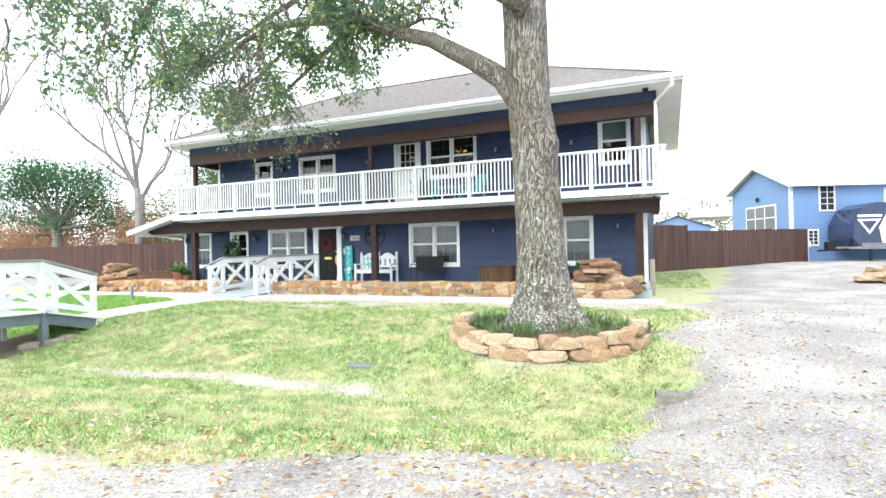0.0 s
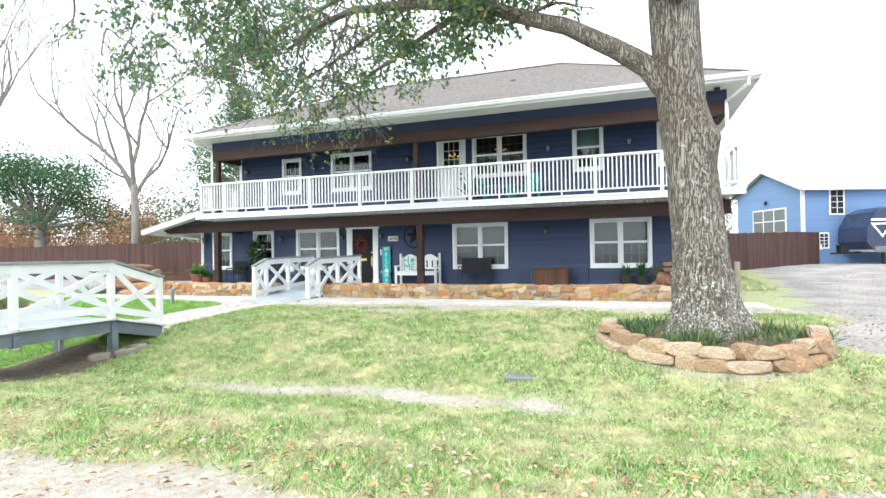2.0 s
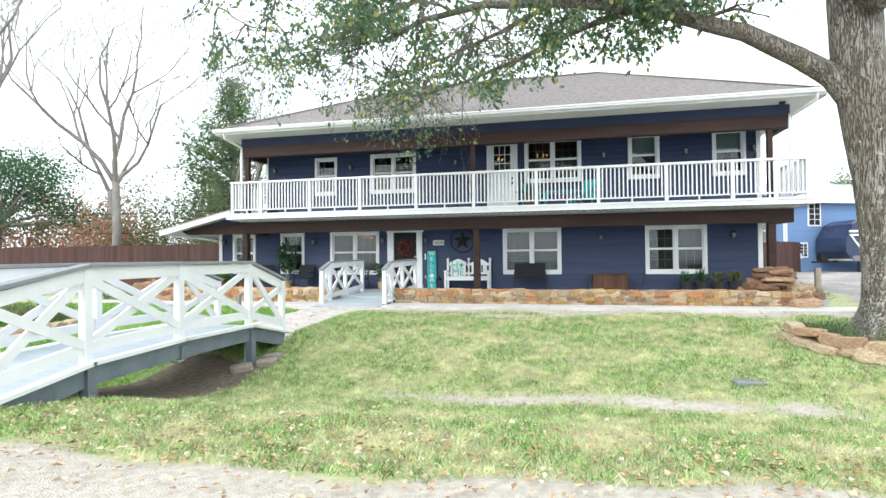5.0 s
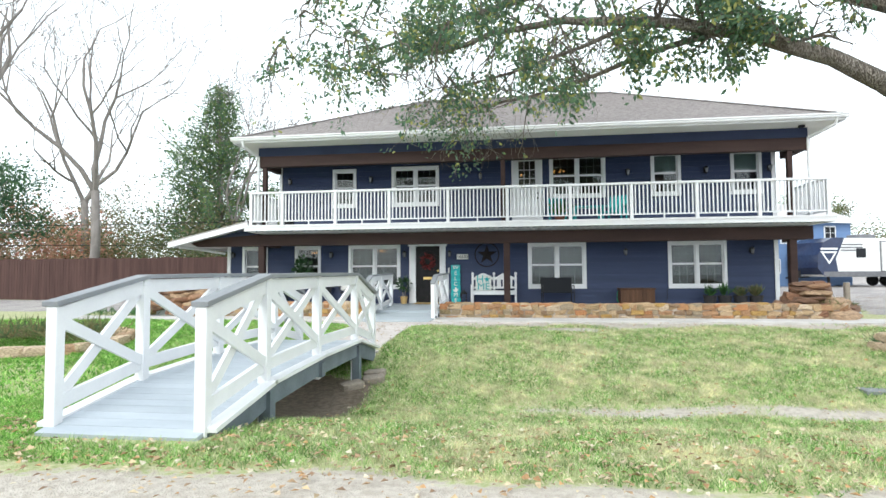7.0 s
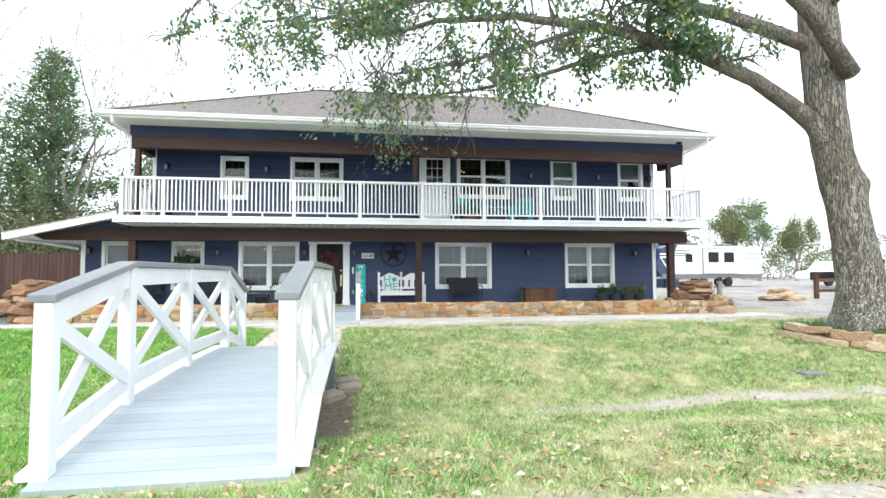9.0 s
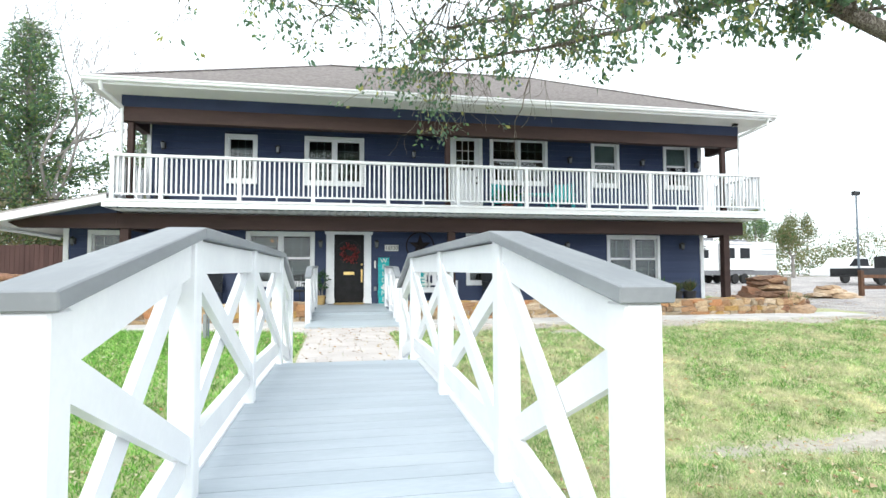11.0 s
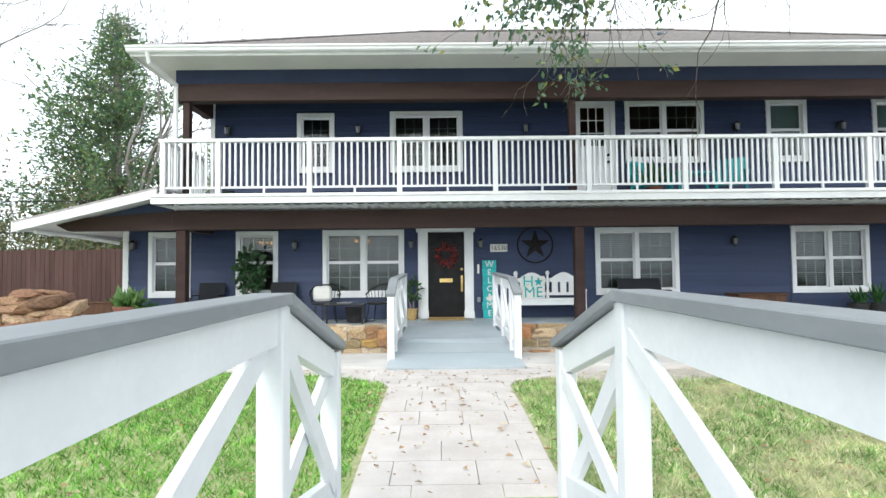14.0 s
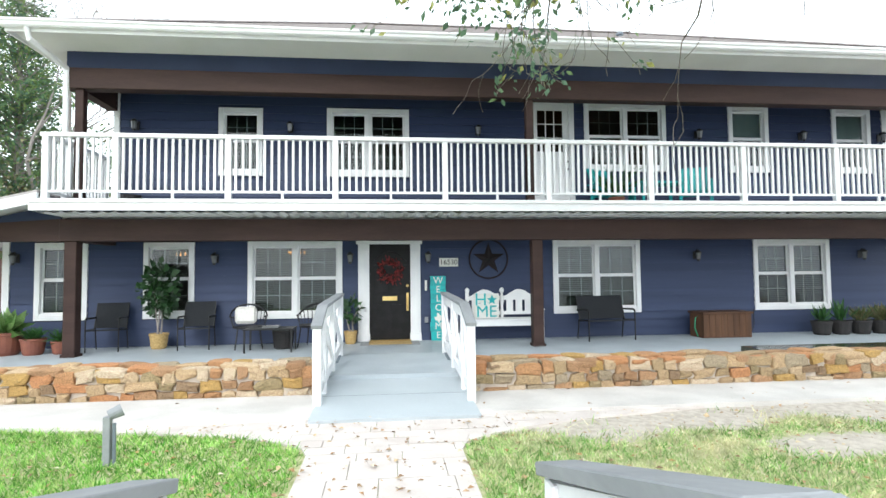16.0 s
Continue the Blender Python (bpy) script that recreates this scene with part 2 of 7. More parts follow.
OLIVE_LEAF = palette("olive_brush_leaves", [(0.20, 0.20, 0.11), (0.26, 0.24, 0.14), (0.15, 0.19, 0.10), (0.30, 0.25, 0.16)], rough=0.8, bump=0.0, island=True)
RUST_LEAF = palette("autumn_leaves", [(0.526, 0.258, 0.190), (0.585, 0.353, 0.244), (0.398, 0.235, 0.149), (0.421, 0.329, 0.204)], rough=0.8, bump=0.0, island=True)
GRASS = palette("grass_blades", [(0.27, 0.47, 0.15), (0.36, 0.53, 0.20), (0.16, 0.34, 0.08), (0.66, 0.64, 0.42), (0.31, 0.50, 0.17), (0.78, 0.73, 0.54), (0.46, 0.58, 0.27), (0.12, 0.26, 0.06)], rough=0.75, bump=0.0, island=True)
LITTER = palette("fallen_leaves", [(0.40, 0.27, 0.15), (0.50, 0.38, 0.23), (0.30, 0.19, 0.11), (0.56, 0.46, 0.31), (0.46, 0.27, 0.12), (0.62, 0.55, 0.42)], rough=0.8, bump=0.0, island=True)
POT_LEAF = palette("pot_plant_leaves", [(0.05, 0.15, 0.035), (0.04, 0.12, 0.03), (0.07, 0.19, 0.045)], rough=0.45, bump=0.0, island=True)
DARK_LEAF = palette("fiddle_leaves", [(0.022, 0.065, 0.02), (0.03, 0.085, 0.024), (0.018, 0.05, 0.016)], rough=0.35, bump=0.0, island=True)
WEATHERED = mat("weathered_grey", (0.36, 0.31, 0.25), (0.26, 0.22, 0.18), scale=6, rough=0.9, bump=0.4)
HOSTA_LEAF = palette("hosta_leaves", [(0.17, 0.32, 0.09), (0.13, 0.26, 0.07), (0.22, 0.36, 0.12)], rough=0.5, bump=0.0, island=True)
TERRA = mat("terracotta", (0.24, 0.085, 0.05), (0.18, 0.06, 0.04), rough=0.6, bump=0.1)
BASKET = mat("woven_basket", (0.52, 0.36, 0.15), (0.36, 0.24, 0.09), scale=30, rough=0.8, bump=0.6)
DARK_POT = mat("dark_planter", (0.03, 0.03, 0.03), (0.045, 0.04, 0.04), rough=0.7, bump=0.2, spec=0.2)
TEAL = mat("turquoise_paint", (0.02, 0.42, 0.42), (0.02, 0.34, 0.35), rough=0.5, bump=0.05, vary=0.12)
CEDAR_BOX = mat("stained_cedar", (0.13, 0.065, 0.035), (0.08, 0.04, 0.022), scale=3, rough=0.6, bump=0.2, stretch=(3, 1, 0.4), vary=0.15, spec=0.25)
FENCE = mat("red_brown_fence_stain", (0.105, 0.060, 0.052), (0.075, 0.042, 0.037), scale=1.5, rough=0.8, bump=0.2, stretch=(3, 3, 0.3), vary=0.12, island=True, spec=0.2)
BLUE_SIDING = mat("pale_blue_siding", (0.16, 0.26, 0.46), (0.14, 0.23, 0.42), scale=0.8, rough=0.7, bump=0.1, stretch=(0.2, 0.2, 8))
RV_WHITE = mat("camper_white", (0.82, 0.82, 0.80), (0.76, 0.76, 0.75), rough=0.3, bump=0.0)
RV_NAVY = mat("camper_navy", (0.03, 0.045, 0.10), (0.025, 0.035, 0.08), rough=0.2, bump=0.0)
RV_GREY = mat("camper_grey", (0.18, 0.18, 0.19), (0.13, 0.13, 0.14), rough=0.35, bump=0.0)
RUBBER = mat("black_rubber", (0.012, 0.012, 0.012), (0.02, 0.02, 0.02), rough=0.85, bump=0.1)
WATER = mat("dark_water", (0.04, 0.04, 0.025), (0.05, 0.05, 0.03), rough=0.05, bump=0.1)
SIGN_WHITE = mat("plaque_white", (0.75, 0.74, 0.70), (0.66, 0.65, 0.6), rough=0.6, bump=0.1)
BULB = glow("warm_bulb", (1.0, 0.42, 0.10), 2.6)
LAMP_GLASS = mat("seeded_lamp_glass", (0.15, 0.155, 0.165), (0.11, 0.115, 0.12), rough=0.15, bump=0.05)
CLOTH = mat("white_cushion_cloth", (0.72, 0.70, 0.66), (0.64, 0.62, 0.58), scale=20, rough=0.9, bump=0.2)
SLING = mat("charcoal_sling", (0.022, 0.024, 0.028), (0.03, 0.032, 0.036), scale=60, rough=0.8, bump=0.2, spec=0.15)
IRON = mat("rusted_iron", (0.028, 0.022, 0.022), (0.018, 0.015, 0.016), rough=0.7, bump=0.2, spec=0.2)
RED = mat("wreath_red", (0.30, 0.03, 0.03), (0.18, 0.02, 0.02), scale=20, rough=0.7, bump=0.3)
LIQ = mat("metal_box_lid", (0.22, 0.23, 0.24), (0.17, 0.18, 0.19), scale=5, rough=0.6, bump=0.2)


def ground_mat():
    """Soil under grass, blended to gravel, bare sand and asphalt by the sheet's own mask attributes."""
    m = bpy.data.materials.new("ground_cover")
    m.use_nodes = True
    n, l = m.node_tree.nodes, m.node_tree.links
    b = n["Principled BSDF"]
    b.inputs["Roughness"].default_value = 0.95
    tc = n.new("ShaderNodeTexCoord")

    def noise_node(scale, detail=6):
        t = n.new("ShaderNodeTexNoise")
        t.inputs["Scale"].default_value = scale
        t.inputs["Detail"].default_value = detail
        l.new(tc.outputs["Object"], t.inputs["Vector"])
        return t

    def two(t, c1, c2, lo=0.4, hi=0.62):
        r = n.new("ShaderNodeMapRange")
        r.inputs["From Min"].default_value = lo
        r.inputs["From Max"].default_value = hi
        l.new(t, r.inputs["Value"])
        x = n.new("ShaderNodeMixRGB")
        l.new(r.outputs["Result"], x.inputs["Fac"])
        x.inputs["Color1"].default_value = (*c1, 1)
        x.inputs["Color2"].default_value = (*c2, 1)
        return x.outputs["Color"]

    n1, n2, n3 = noise_node(0.8), noise_node(14), noise_node(60)
    vor = n.new("ShaderNodeTexVoronoi")
    vor.inputs["Scale"].default_value = 75
    l.new(tc.outputs["Object"], vor.inputs["Vector"])
    turf = two(n2.outputs["Fac"], (0.38, 0.42, 0.19), (0.56, 0.53, 0.32))
    sand = two(n2.outputs["Fac"], (0.58, 0.525, 0.455), (0.46, 0.405, 0.34))
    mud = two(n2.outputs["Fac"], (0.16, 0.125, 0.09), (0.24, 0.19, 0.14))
    grav_a = two(n1.outputs["Fac"], (0.33, 0.30, 0.29), (0.47, 0.43, 0.40))
    peb = n.new("ShaderNodeMixRGB")
    peb.blend_type = "OVERLAY"
    peb.inputs["Fac"].default_value = 0.45
    l.new(grav_a, peb.inputs["Color1"])
    bw = n.new("ShaderNodeRGBToBW")
    l.new(vor.outputs["Color"], bw.inputs["Color"])
    l.new(bw.outputs["Val"], peb.inputs["Color2"])
    asph = two(n3.outputs["Fac"], (0.44, 0.44, 0.45), (0.54, 0.53, 0.52))
    col = turf
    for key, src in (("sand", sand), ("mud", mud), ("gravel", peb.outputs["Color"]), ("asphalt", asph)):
        at = n.new("ShaderNodeAttribute")
        at.attribute_name = key
        ad = n.new("ShaderNodeMath")
        ad.operation = "MULTIPLY_ADD"
        l.new(n2.outputs["Fac"], ad.inputs[0])
        ad.inputs[1].default_value = 0.9
        l.new(at.outputs["Fac"], ad.inputs[2])
        r = n.new("ShaderNodeMapRange")
        r.inputs["From Min"].default_value = 0.82
        r.inputs["From Max"].default_value = 1.08
        l.new(ad.outputs["Value"], r.inputs["Value"])
        x = n.new("ShaderNodeMixRGB")
        l.new(r.outputs["Result"], x.inputs["Fac"])
        l.new(col, x.inputs["Color1"])
        l.new(src, x.inputs["Color2"])
        col = x.outputs["Color"]
    l.new(col, b.inputs["Base Color"])
    bp = n.new("ShaderNodeBump")
    bp.inputs["Strength"].default_value = 0.6
    bp.inputs["Distance"].default_value = 0.03
    sm = n.new("ShaderNodeMath")
    l.new(vor.outputs["Distance"], sm.inputs[0])
    l.new(n3.outputs["Fac"], sm.inputs[1])
    l.new(sm.outputs["Value"], bp.inputs["Height"])
    l.new(bp.outputs["Normal"], b.inputs["Normal"])
    return m


GROUND = ground_mat()
n, l = GRASS.node_tree.nodes, GRASS.node_tree.links
base_in = n["Principled BSDF"].inputs["Base Color"]
was = base_in.links[0].from_socket
tc = n.new("ShaderNodeTexCoord")
pn = n.new("ShaderNodeTexNoise")
pn.inputs["Scale"].default_value = 1.3
pn.inputs["Detail"].default_value = 7
pn.inputs["Roughness"].default_value = 0.68
l.new(tc.outputs["Object"], pn.inputs["Vector"])
pr = n.new("ShaderNodeMapRange")
pr.inputs["From Min"].default_value = 0.46
pr.inputs["From Max"].default_value = 0.60
pr.inputs["To Max"].default_value = 0.8
l.new(pn.outputs["Fac"], pr.inputs["Value"])
sx = n.new("ShaderNodeSeparateXYZ")
l.new(tc.outputs["Object"], sx.inputs["Vector"])
shy = n.new("ShaderNodeMapRange")
shy.inputs["From Min"].default_value = -13.5
shy.inputs["From Max"].default_value = -9.5
shy.inputs["To Min"].default_value = 0.15
l.new(sx.outputs["X"], shy.inputs["Value"])
both = n.new("ShaderNodeMath")
both.operation = "MULTIPLY"
l.new(pr.outputs["Result"], both.inputs[0])
l.new(shy.outputs["Result"], both.inputs[1])
dry = n.new("ShaderNodeMixRGB")
dry.inputs["Color2"].default_value = (0.74, 0.68, 0.46, 1)
l.new(both.outputs["Value"], dry.inputs["Fac"])
l.new(was, dry.inputs["Color1"])
lush = n.new("ShaderNodeMapRange")
lush.inputs["From Min"].default_value = -13.6
lush.inputs["From Max"].default_value = -11.0
lush.inputs["To Min"].default_value = 0.75
lush.inputs["To Max"].default_value = 0.0
l.new(sx.outputs["X"], lush.inputs["Value"])
deep = n.new("ShaderNodeMixRGB")
deep.blend_type = "MULTIPLY"
deep.inputs["Color2"].default_value = (0.62, 0.95, 0.42, 1)
l.new(lush.outputs["Result"], deep.inputs["Fac"])
l.new(dry.outputs["Color"], deep.inputs["Color1"])
clump = n.new("ShaderNodeTexNoise")
clump.inputs["Scale"].default_value = 6.0
clump.inputs["Detail"].default_value = 5
l.new(tc.outputs["Object"], clump.inputs["Vector"])
cr = n.new("ShaderNodeMapRange")
cr.inputs["From Min"].default_value = 0.36
cr.inputs["From Max"].default_value = 0.64
cr.inputs["To Min"].default_value = 0.72
cr.inputs["To Max"].default_value = 1.3
l.new(clump.outputs["Fac"], cr.inputs["Value"])
tone = n.new("ShaderNodeHueSaturation")
tone.inputs["Saturation"].default_value = 1.03
l.new(cr.outputs["Result"], tone.inputs["Value"])
l.new(deep.outputs["Color"], tone.inputs["Color"])
l.new(tone.outputs["Color"], base_in)
for leaf_m in (OAK_LEAF, HOSTA_LEAF, EVERGREEN_LEAF, CEDAR_LEAF, SHRUB_LEAF, RUST_LEAF, GRASS, POT_LEAF):
    leafy(leaf_m)


# ---- mesh tools ----
class Shape:
    """Collects vertices and faces of one mesh."""

    def __init__(self):
        self.v, self.f = [], []

    def add(self, verts, faces):
        k = len(self.v)
        self.v += [tuple(p) for p in verts]
        self.f += [tuple(k + i for i in q) for q in faces]
        return self

    def box(self, x0, x1, y0, y1, z0, z1):
        return self.add([(x0, y0, z0), (x1, y0, z0), (x1, y1, z0), (x0, y1, z0), (x0, y0, z1), (x1, y0, z1), (x1, y1, z1), (x0, y1, z1)],
                        [(0, 3, 2, 1), (4, 5, 6, 7), (0, 1, 5, 4), (1, 2, 6, 5), (2, 3, 7, 6), (3, 0, 4, 7)])

    def beam(self, p, q, w, h, up=(0, 0, 1)):
        """A bar of section w by h from p to q."""
        p, q = Vector(p), Vector(q)
        d = (q - p).normalized()
        s = d.cross(Vector(up))
        if s.length < 1e-4:
            s = d.cross(Vector((0, 1, 0)))
        s.normalize()
        u = s.cross(d).normalized()
        c = [(-1, -1), (1, -1), (1, 1), (-1, 1)]
        vs = [o + s * (a * w / 2) + u * (b * h / 2) for o in (p, q) for a, b in c]
        return self.add(vs, [(3, 2, 1, 0), (4, 5, 6, 7), (0, 1, 5, 4), (1, 2, 6, 5), (2, 3, 7, 6), (3, 0, 4, 7)])

    def tube(self, pts, radii, sides=8, caps=True):
        """A bent tube through pts."""
        pts = [Vector(p) for p in pts]
        if not hasattr(radii, "__len__"):
            radii = [radii] * len(pts)
        rings, ref = [], None
        for i, p in enumerate(pts):
            d = (pts[min(i + 1, len(pts) - 1)] - pts[max(i - 1, 0)]).normalized()
            if ref is None:
                ref = d.orthogonal().normalized()
            ref = (ref - d * ref.dot(d)).normalized()
            s = d.cross(ref)
            rings.append([p + (ref * math.cos(2 * math.pi * k / sides) + s * math.sin(2 * math.pi * k / sides)) * radii[i] for k in range(sides)])
        vs = [p for r in rings for p in r]
        fs = []
        for i in range(len(rings) - 1):
            for k in range(sides):
                a, b = i * sides + k, i * sides + (k + 1) % sides
                fs.append((a, b, b + sides, a + sides))
        if caps:
            fs.append(tuple(range(sides))[::-1])
            fs.append(tuple((len(rings) - 1) * sides + k for k in range(sides)))
        return self.add(vs, fs)

    def lathe(self, profile, centre=(0, 0, 0), sides=20):
        """A turned body from (radius, height) pairs."""
        cx, cy, cz = centre
        vs, fs = [], []
        for r, z in profile:
            vs += [(cx + r * math.cos(2 * math.pi * k / sides), cy + r * math.sin(2 * math.pi * k / sides), cz + z) for k in range(sides)]
        for i in range(len(profile) - 1):
            for k in range(sides):
                a, b = i * sides + k, i * sides + (k + 1) % sides
                fs.append((a, b, b + sides, a + sides))
        fs.append(tuple(range(sides))[::-1])
        fs.append(tuple((len(profile) - 1) * sides + k for k in range(sides)))
        return self.add(vs, fs)

    def prism(self, outline, y0, y1):
        """An x-z outline pulled from y0 to y1."""
        n = len(outline)
        vs = [(x, y0, z) for x, z in outline] + [(x, y1, z) for x, z in outline]
        fs = [tuple(range(n)), tuple(range(2 * n - 1, n - 1, -1))]
        fs += [(i, i + n, (i + 1) % n + n, (i + 1) % n) for i in range(n)]
        return self.add(vs, fs)

    def mesh(self, name, material, bevel=0.0, smooth=False):
        me = bpy.data.meshes.new(name)
        me.from_pydata(self.v, [], self.f)
        bm = bmesh.new()
        bm.from_mesh(me)
        bmesh.ops.recalc_face_normals(bm, faces=bm.faces)
        if bevel:
            bmesh.ops.bevel(bm, geom=list(bm.edges), offset=bevel, segments=1, affect="EDGES", clamp_overlap=True)
        bm.to_mesh(me)
        bm.free()
        if smooth:
            for p in me.polygons:
                p.use_smooth = True
        me.materials.append(material)
        return me


def thing(name, label, category, group="", kind="", at=(0, 0, 0)):
    """An Empty at the thing's base, to hold its parts."""
    ob = new(name)
    ob.empty_display_size = 0.1
    ob.location = at
    return tagged(ob, label, category, group, kind)


def part(name, shape, material, parent=None, label="", bevel=0.0, smooth=False):
    me = shape.mesh(name, material, bevel, smooth) if isinstance(shape, Shape) else shape
    ob = new(name, me)
    if parent is not None:
        ob.parent = parent
    if label:
        tagged(ob, label)
    return ob


def solid(name, shape, material, label, category, kind="", group="", bevel=0.0, smooth=False):
    ob = new(name, shape.mesh(name, material, bevel, smooth))
    return tagged(ob, label, category, group, kind)


def bare_mesh(name, verts, faces, material):
    """A large mesh straight from arrays of corners and faces (all of one size)."""
    verts, faces = np.asarray(verts, np.float32), np.asarray(faces, np.int32)
    me = bpy.data.meshes.new(name)
    k = faces.shape[1]
    me.vertices.add(len(verts))
    me.vertices.foreach_set("co", verts.ravel())
    me.loops.add(faces.size)
    me.loops.foreach_set("vertex_index", faces.ravel())
    me.polygons.add(len(faces))
    me.polygons.foreach_set("loop_start", np.arange(0, faces.size, k, dtype=np.int32))
    me.update(calc_edges=True)
    me.materials.append(material)
    return me


# ---- lie of the land ----
LAWN_Y = [-60, 1.9, 2.8, 3.6, 4.6, 6.0, 7.1, 8.5, 10.0, 12.0, 13.4, 17, 33, 60, 900]
LAWN_Z = [0, 0, -0.03, -0.14, -0.40, -0.57, -0.40, -0.18, -0.01, 0.05, 0.07, 0.1, 0.38, 0.45, 0.45]
DRIVE_Y = [-60, 2, 4, 6.5, 9, 15, 33, 60, 900]
DRIVE_Z = [0, 0, -0.05, -0.12, 0.0, 0.09, 0.38, 0.45, 0.45]


def step(a, b, x):
    t = np.clip((x - a) / (b - a), 0, 1)
    return t * t * (3 - 2 * t)


def gz(x, y):
    """Height of the ground."""
    x, y = np.asarray(x, float), np.asarray(y, float)
    z = np.interp(y, LAWN_Y, LAWN_Z)
    d = np.interp(y, DRIVE_Y, DRIVE_Z)
    w = step(-0.7, 1.0, x)
    z = z * (1 - w) + d * w
    p = np.interp(y, [8.0, 8.3, 10, 12.3], [-0.16, -0.06, 0.02, 0.06])
    w = (1 - step(0.75, 1.5, np.abs(x + 12.6))) * step(7.7, 8.3, y) * (1 - step(12, 13, y))
    z = z * (1 - w) + p * w
    z = z + 0.24 * np.exp(-(np.hypot(x + 2.0, y - 8.0) / 1.75) ** 4) * (1 - step(-1.0, 0.8, x) * 0.7)
    rough = (0.02 * np.sin(x * 1.7 + 0.6 * y) * np.sin(y * 1.3 - 0.4 * x) + 0.012 * np.sin(3.1 * x + 1.0) * np.sin(2.7 * y + 2)) * step(1.9, 3.5, y)
    return z + rough * (1 - w)


def drive_mask(x, y):
    edge = np.interp(y, [1, 3, 4.3, 5.9, 9.4, 14, 20, 30], [-4.6, -2.2, -0.8, -0.1, -0.05, 0.6, 1.6, 2.6])
    wob = 0.25 * np.sin(y * 1.9) + 0.15 * np.sin(y * 4.7 + 1)
    side_yard = step(15.0, 15.8, y) * (1 - step(21.5, 22.0, y)) * (1 - step(-21.0, -20.4, x)) * step(-40.0, -38.0, x)
    return np.maximum(step(-0.5, 0.5, x - edge - wob) * step(1.0, 2.5, y), side_yard)


def road_mask(x, y):
    edge = np.interp(x, [-12, -8, -2, 3], [1.62, 1.85, 2.3, 2.6]) + 0.12 * np.sin(x * 2.1) + 0.06 * np.sin(x * 5.3)
    return 1 - step(-0.25, 0.15, y - edge + 0.5)


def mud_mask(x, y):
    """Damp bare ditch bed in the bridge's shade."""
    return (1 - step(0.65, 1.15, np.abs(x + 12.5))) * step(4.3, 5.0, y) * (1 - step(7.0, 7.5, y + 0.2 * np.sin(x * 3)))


def sand_mask(x, y):
    edge = np.interp(x, [-12, -8, -2, 3], [1.62, 1.85, 2.3, 2.6])
    verge = 1 - step(-0.05, 0.55, y - edge + 0.12 * np.sin(x * 1.3) + 0.08 * np.sin(x * 3.7))
    near = np.exp(-((y - 6.1 - 0.12 * np.sin(x * 0.9) - 0.06 * np.sin(x * 2.7)) / 0.30) ** 2) * step(-10.3, -8.6, x) * (1 - step(-4.4, -2.4, x)) * (0.82 + 0.14 * np.sin(x * 3.1) + 0.10 * np.sin(x * 7.3))
    walkside = step(11.2, 11.75, y + 0.18 * np.sin(x * 1.7) + 0.12 * np.sin(x * 4.1)) * (1 - step(12.6, 13.2, y)) * step(-11.7, -11.0, x) * (0.86 + 0.12 * np.sin(x * 2.9 + y * 3))
    patch = 0.85 * np.exp(-((x + 8.3) / 0.9) ** 4 - ((y - 10.9) / 0.38) ** 4)
    foot = 0.8 * (1 - step(0.9, 1.7, np.hypot(x + 1.9, y - 8.1)))
    return np.clip(np.maximum.reduce([verge, near, walkside, patch, foot]), 0, 1)


gx = np.concatenate([np.linspace(-900, -60, 12), np.linspace(-50, -26, 25), np.arange(-25.5, 10, 0.22), np.linspace(10.5, 40, 30), np.linspace(60, 900, 12)])
gy = np.concatenate([np.linspace(-900, -40, 10), np.linspace(-30, -4, 14), np.arange(-3.5, 15, 0.2), np.linspace(15.5, 50, 50), np.linspace(70, 900, 12)])
GX, GY = np.meshgrid(gx, gy)
verts = np.stack([GX, GY, gz(GX, GY)], -1).reshape(-1, 3)
i, j = np.meshgrid(np.arange(len(gx) - 1), np.arange(len(gy) - 1))
a = (j * len(gx) + i).ravel()
ground_mesh = bare_mesh("ground", verts, np.stack([a, a + 1, a + 1 + len(gx), a + len(gx)], 1), GROUND)
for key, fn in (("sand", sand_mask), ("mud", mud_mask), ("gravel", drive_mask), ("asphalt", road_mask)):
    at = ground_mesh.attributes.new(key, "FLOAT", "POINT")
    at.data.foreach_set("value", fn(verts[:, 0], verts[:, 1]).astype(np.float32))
for p in ground_mesh.polygons:
    p.use_smooth = True
ground = tagged(new("ground", ground_mesh), "lawn soil with a gravel drive and a worn road edge", "ground", kind="structure")

# ---- the blue house ----
F = 17.81            # front wall
PZ = 0.245           # porch floor
XL, XR = -20.2, -0.78
UL = -18.15          # upper storey's end
BACK = 25.5
DECK_Z = 2.95

OPEN_LOW = [(-19.62, -18.62, 0.80, 2.36, 1), (-17.55, -16.55, 0.80, 2.36, 1), (-15.49, -13.55, 0.76, 2.37, 2), (-13.22, -11.90, PZ, 2.40, 0),
            (-8.98, -6.98, 0.76, 2.37, 2), (-4.27, -2.38, 0.76, 2.37, 2)]
OPEN_UP = [(-16.10, -15.20, 3.75, 5.19, 1), (-13.87, -12.12, 3.75, 5.22, 2), (-9.52, -8.44, DECK_Z, 5.52, 0), (-8.20, -6.28, 3.92, 5.46, 2),
           (-4.77, -3.78, 3.92, 5.45, 1), (-2.18, -1.19, 3.92, 5.44, 1)]


def spans(x0, x1, z, openings):
    """What is left of x0..x1 at height z beside the openings."""
    cuts = sorted((a, b) for a, b, lo, hi, _ in openings if lo - 0.01 < z < hi + 0.01)
    out, at = [], x0
    for a, b in cuts:
        if a - at > 0.02:
            out.append((at, a))
        at = max(at, b)
    if x1 - at > 0.02:
        out.append((at, x1))
    return out


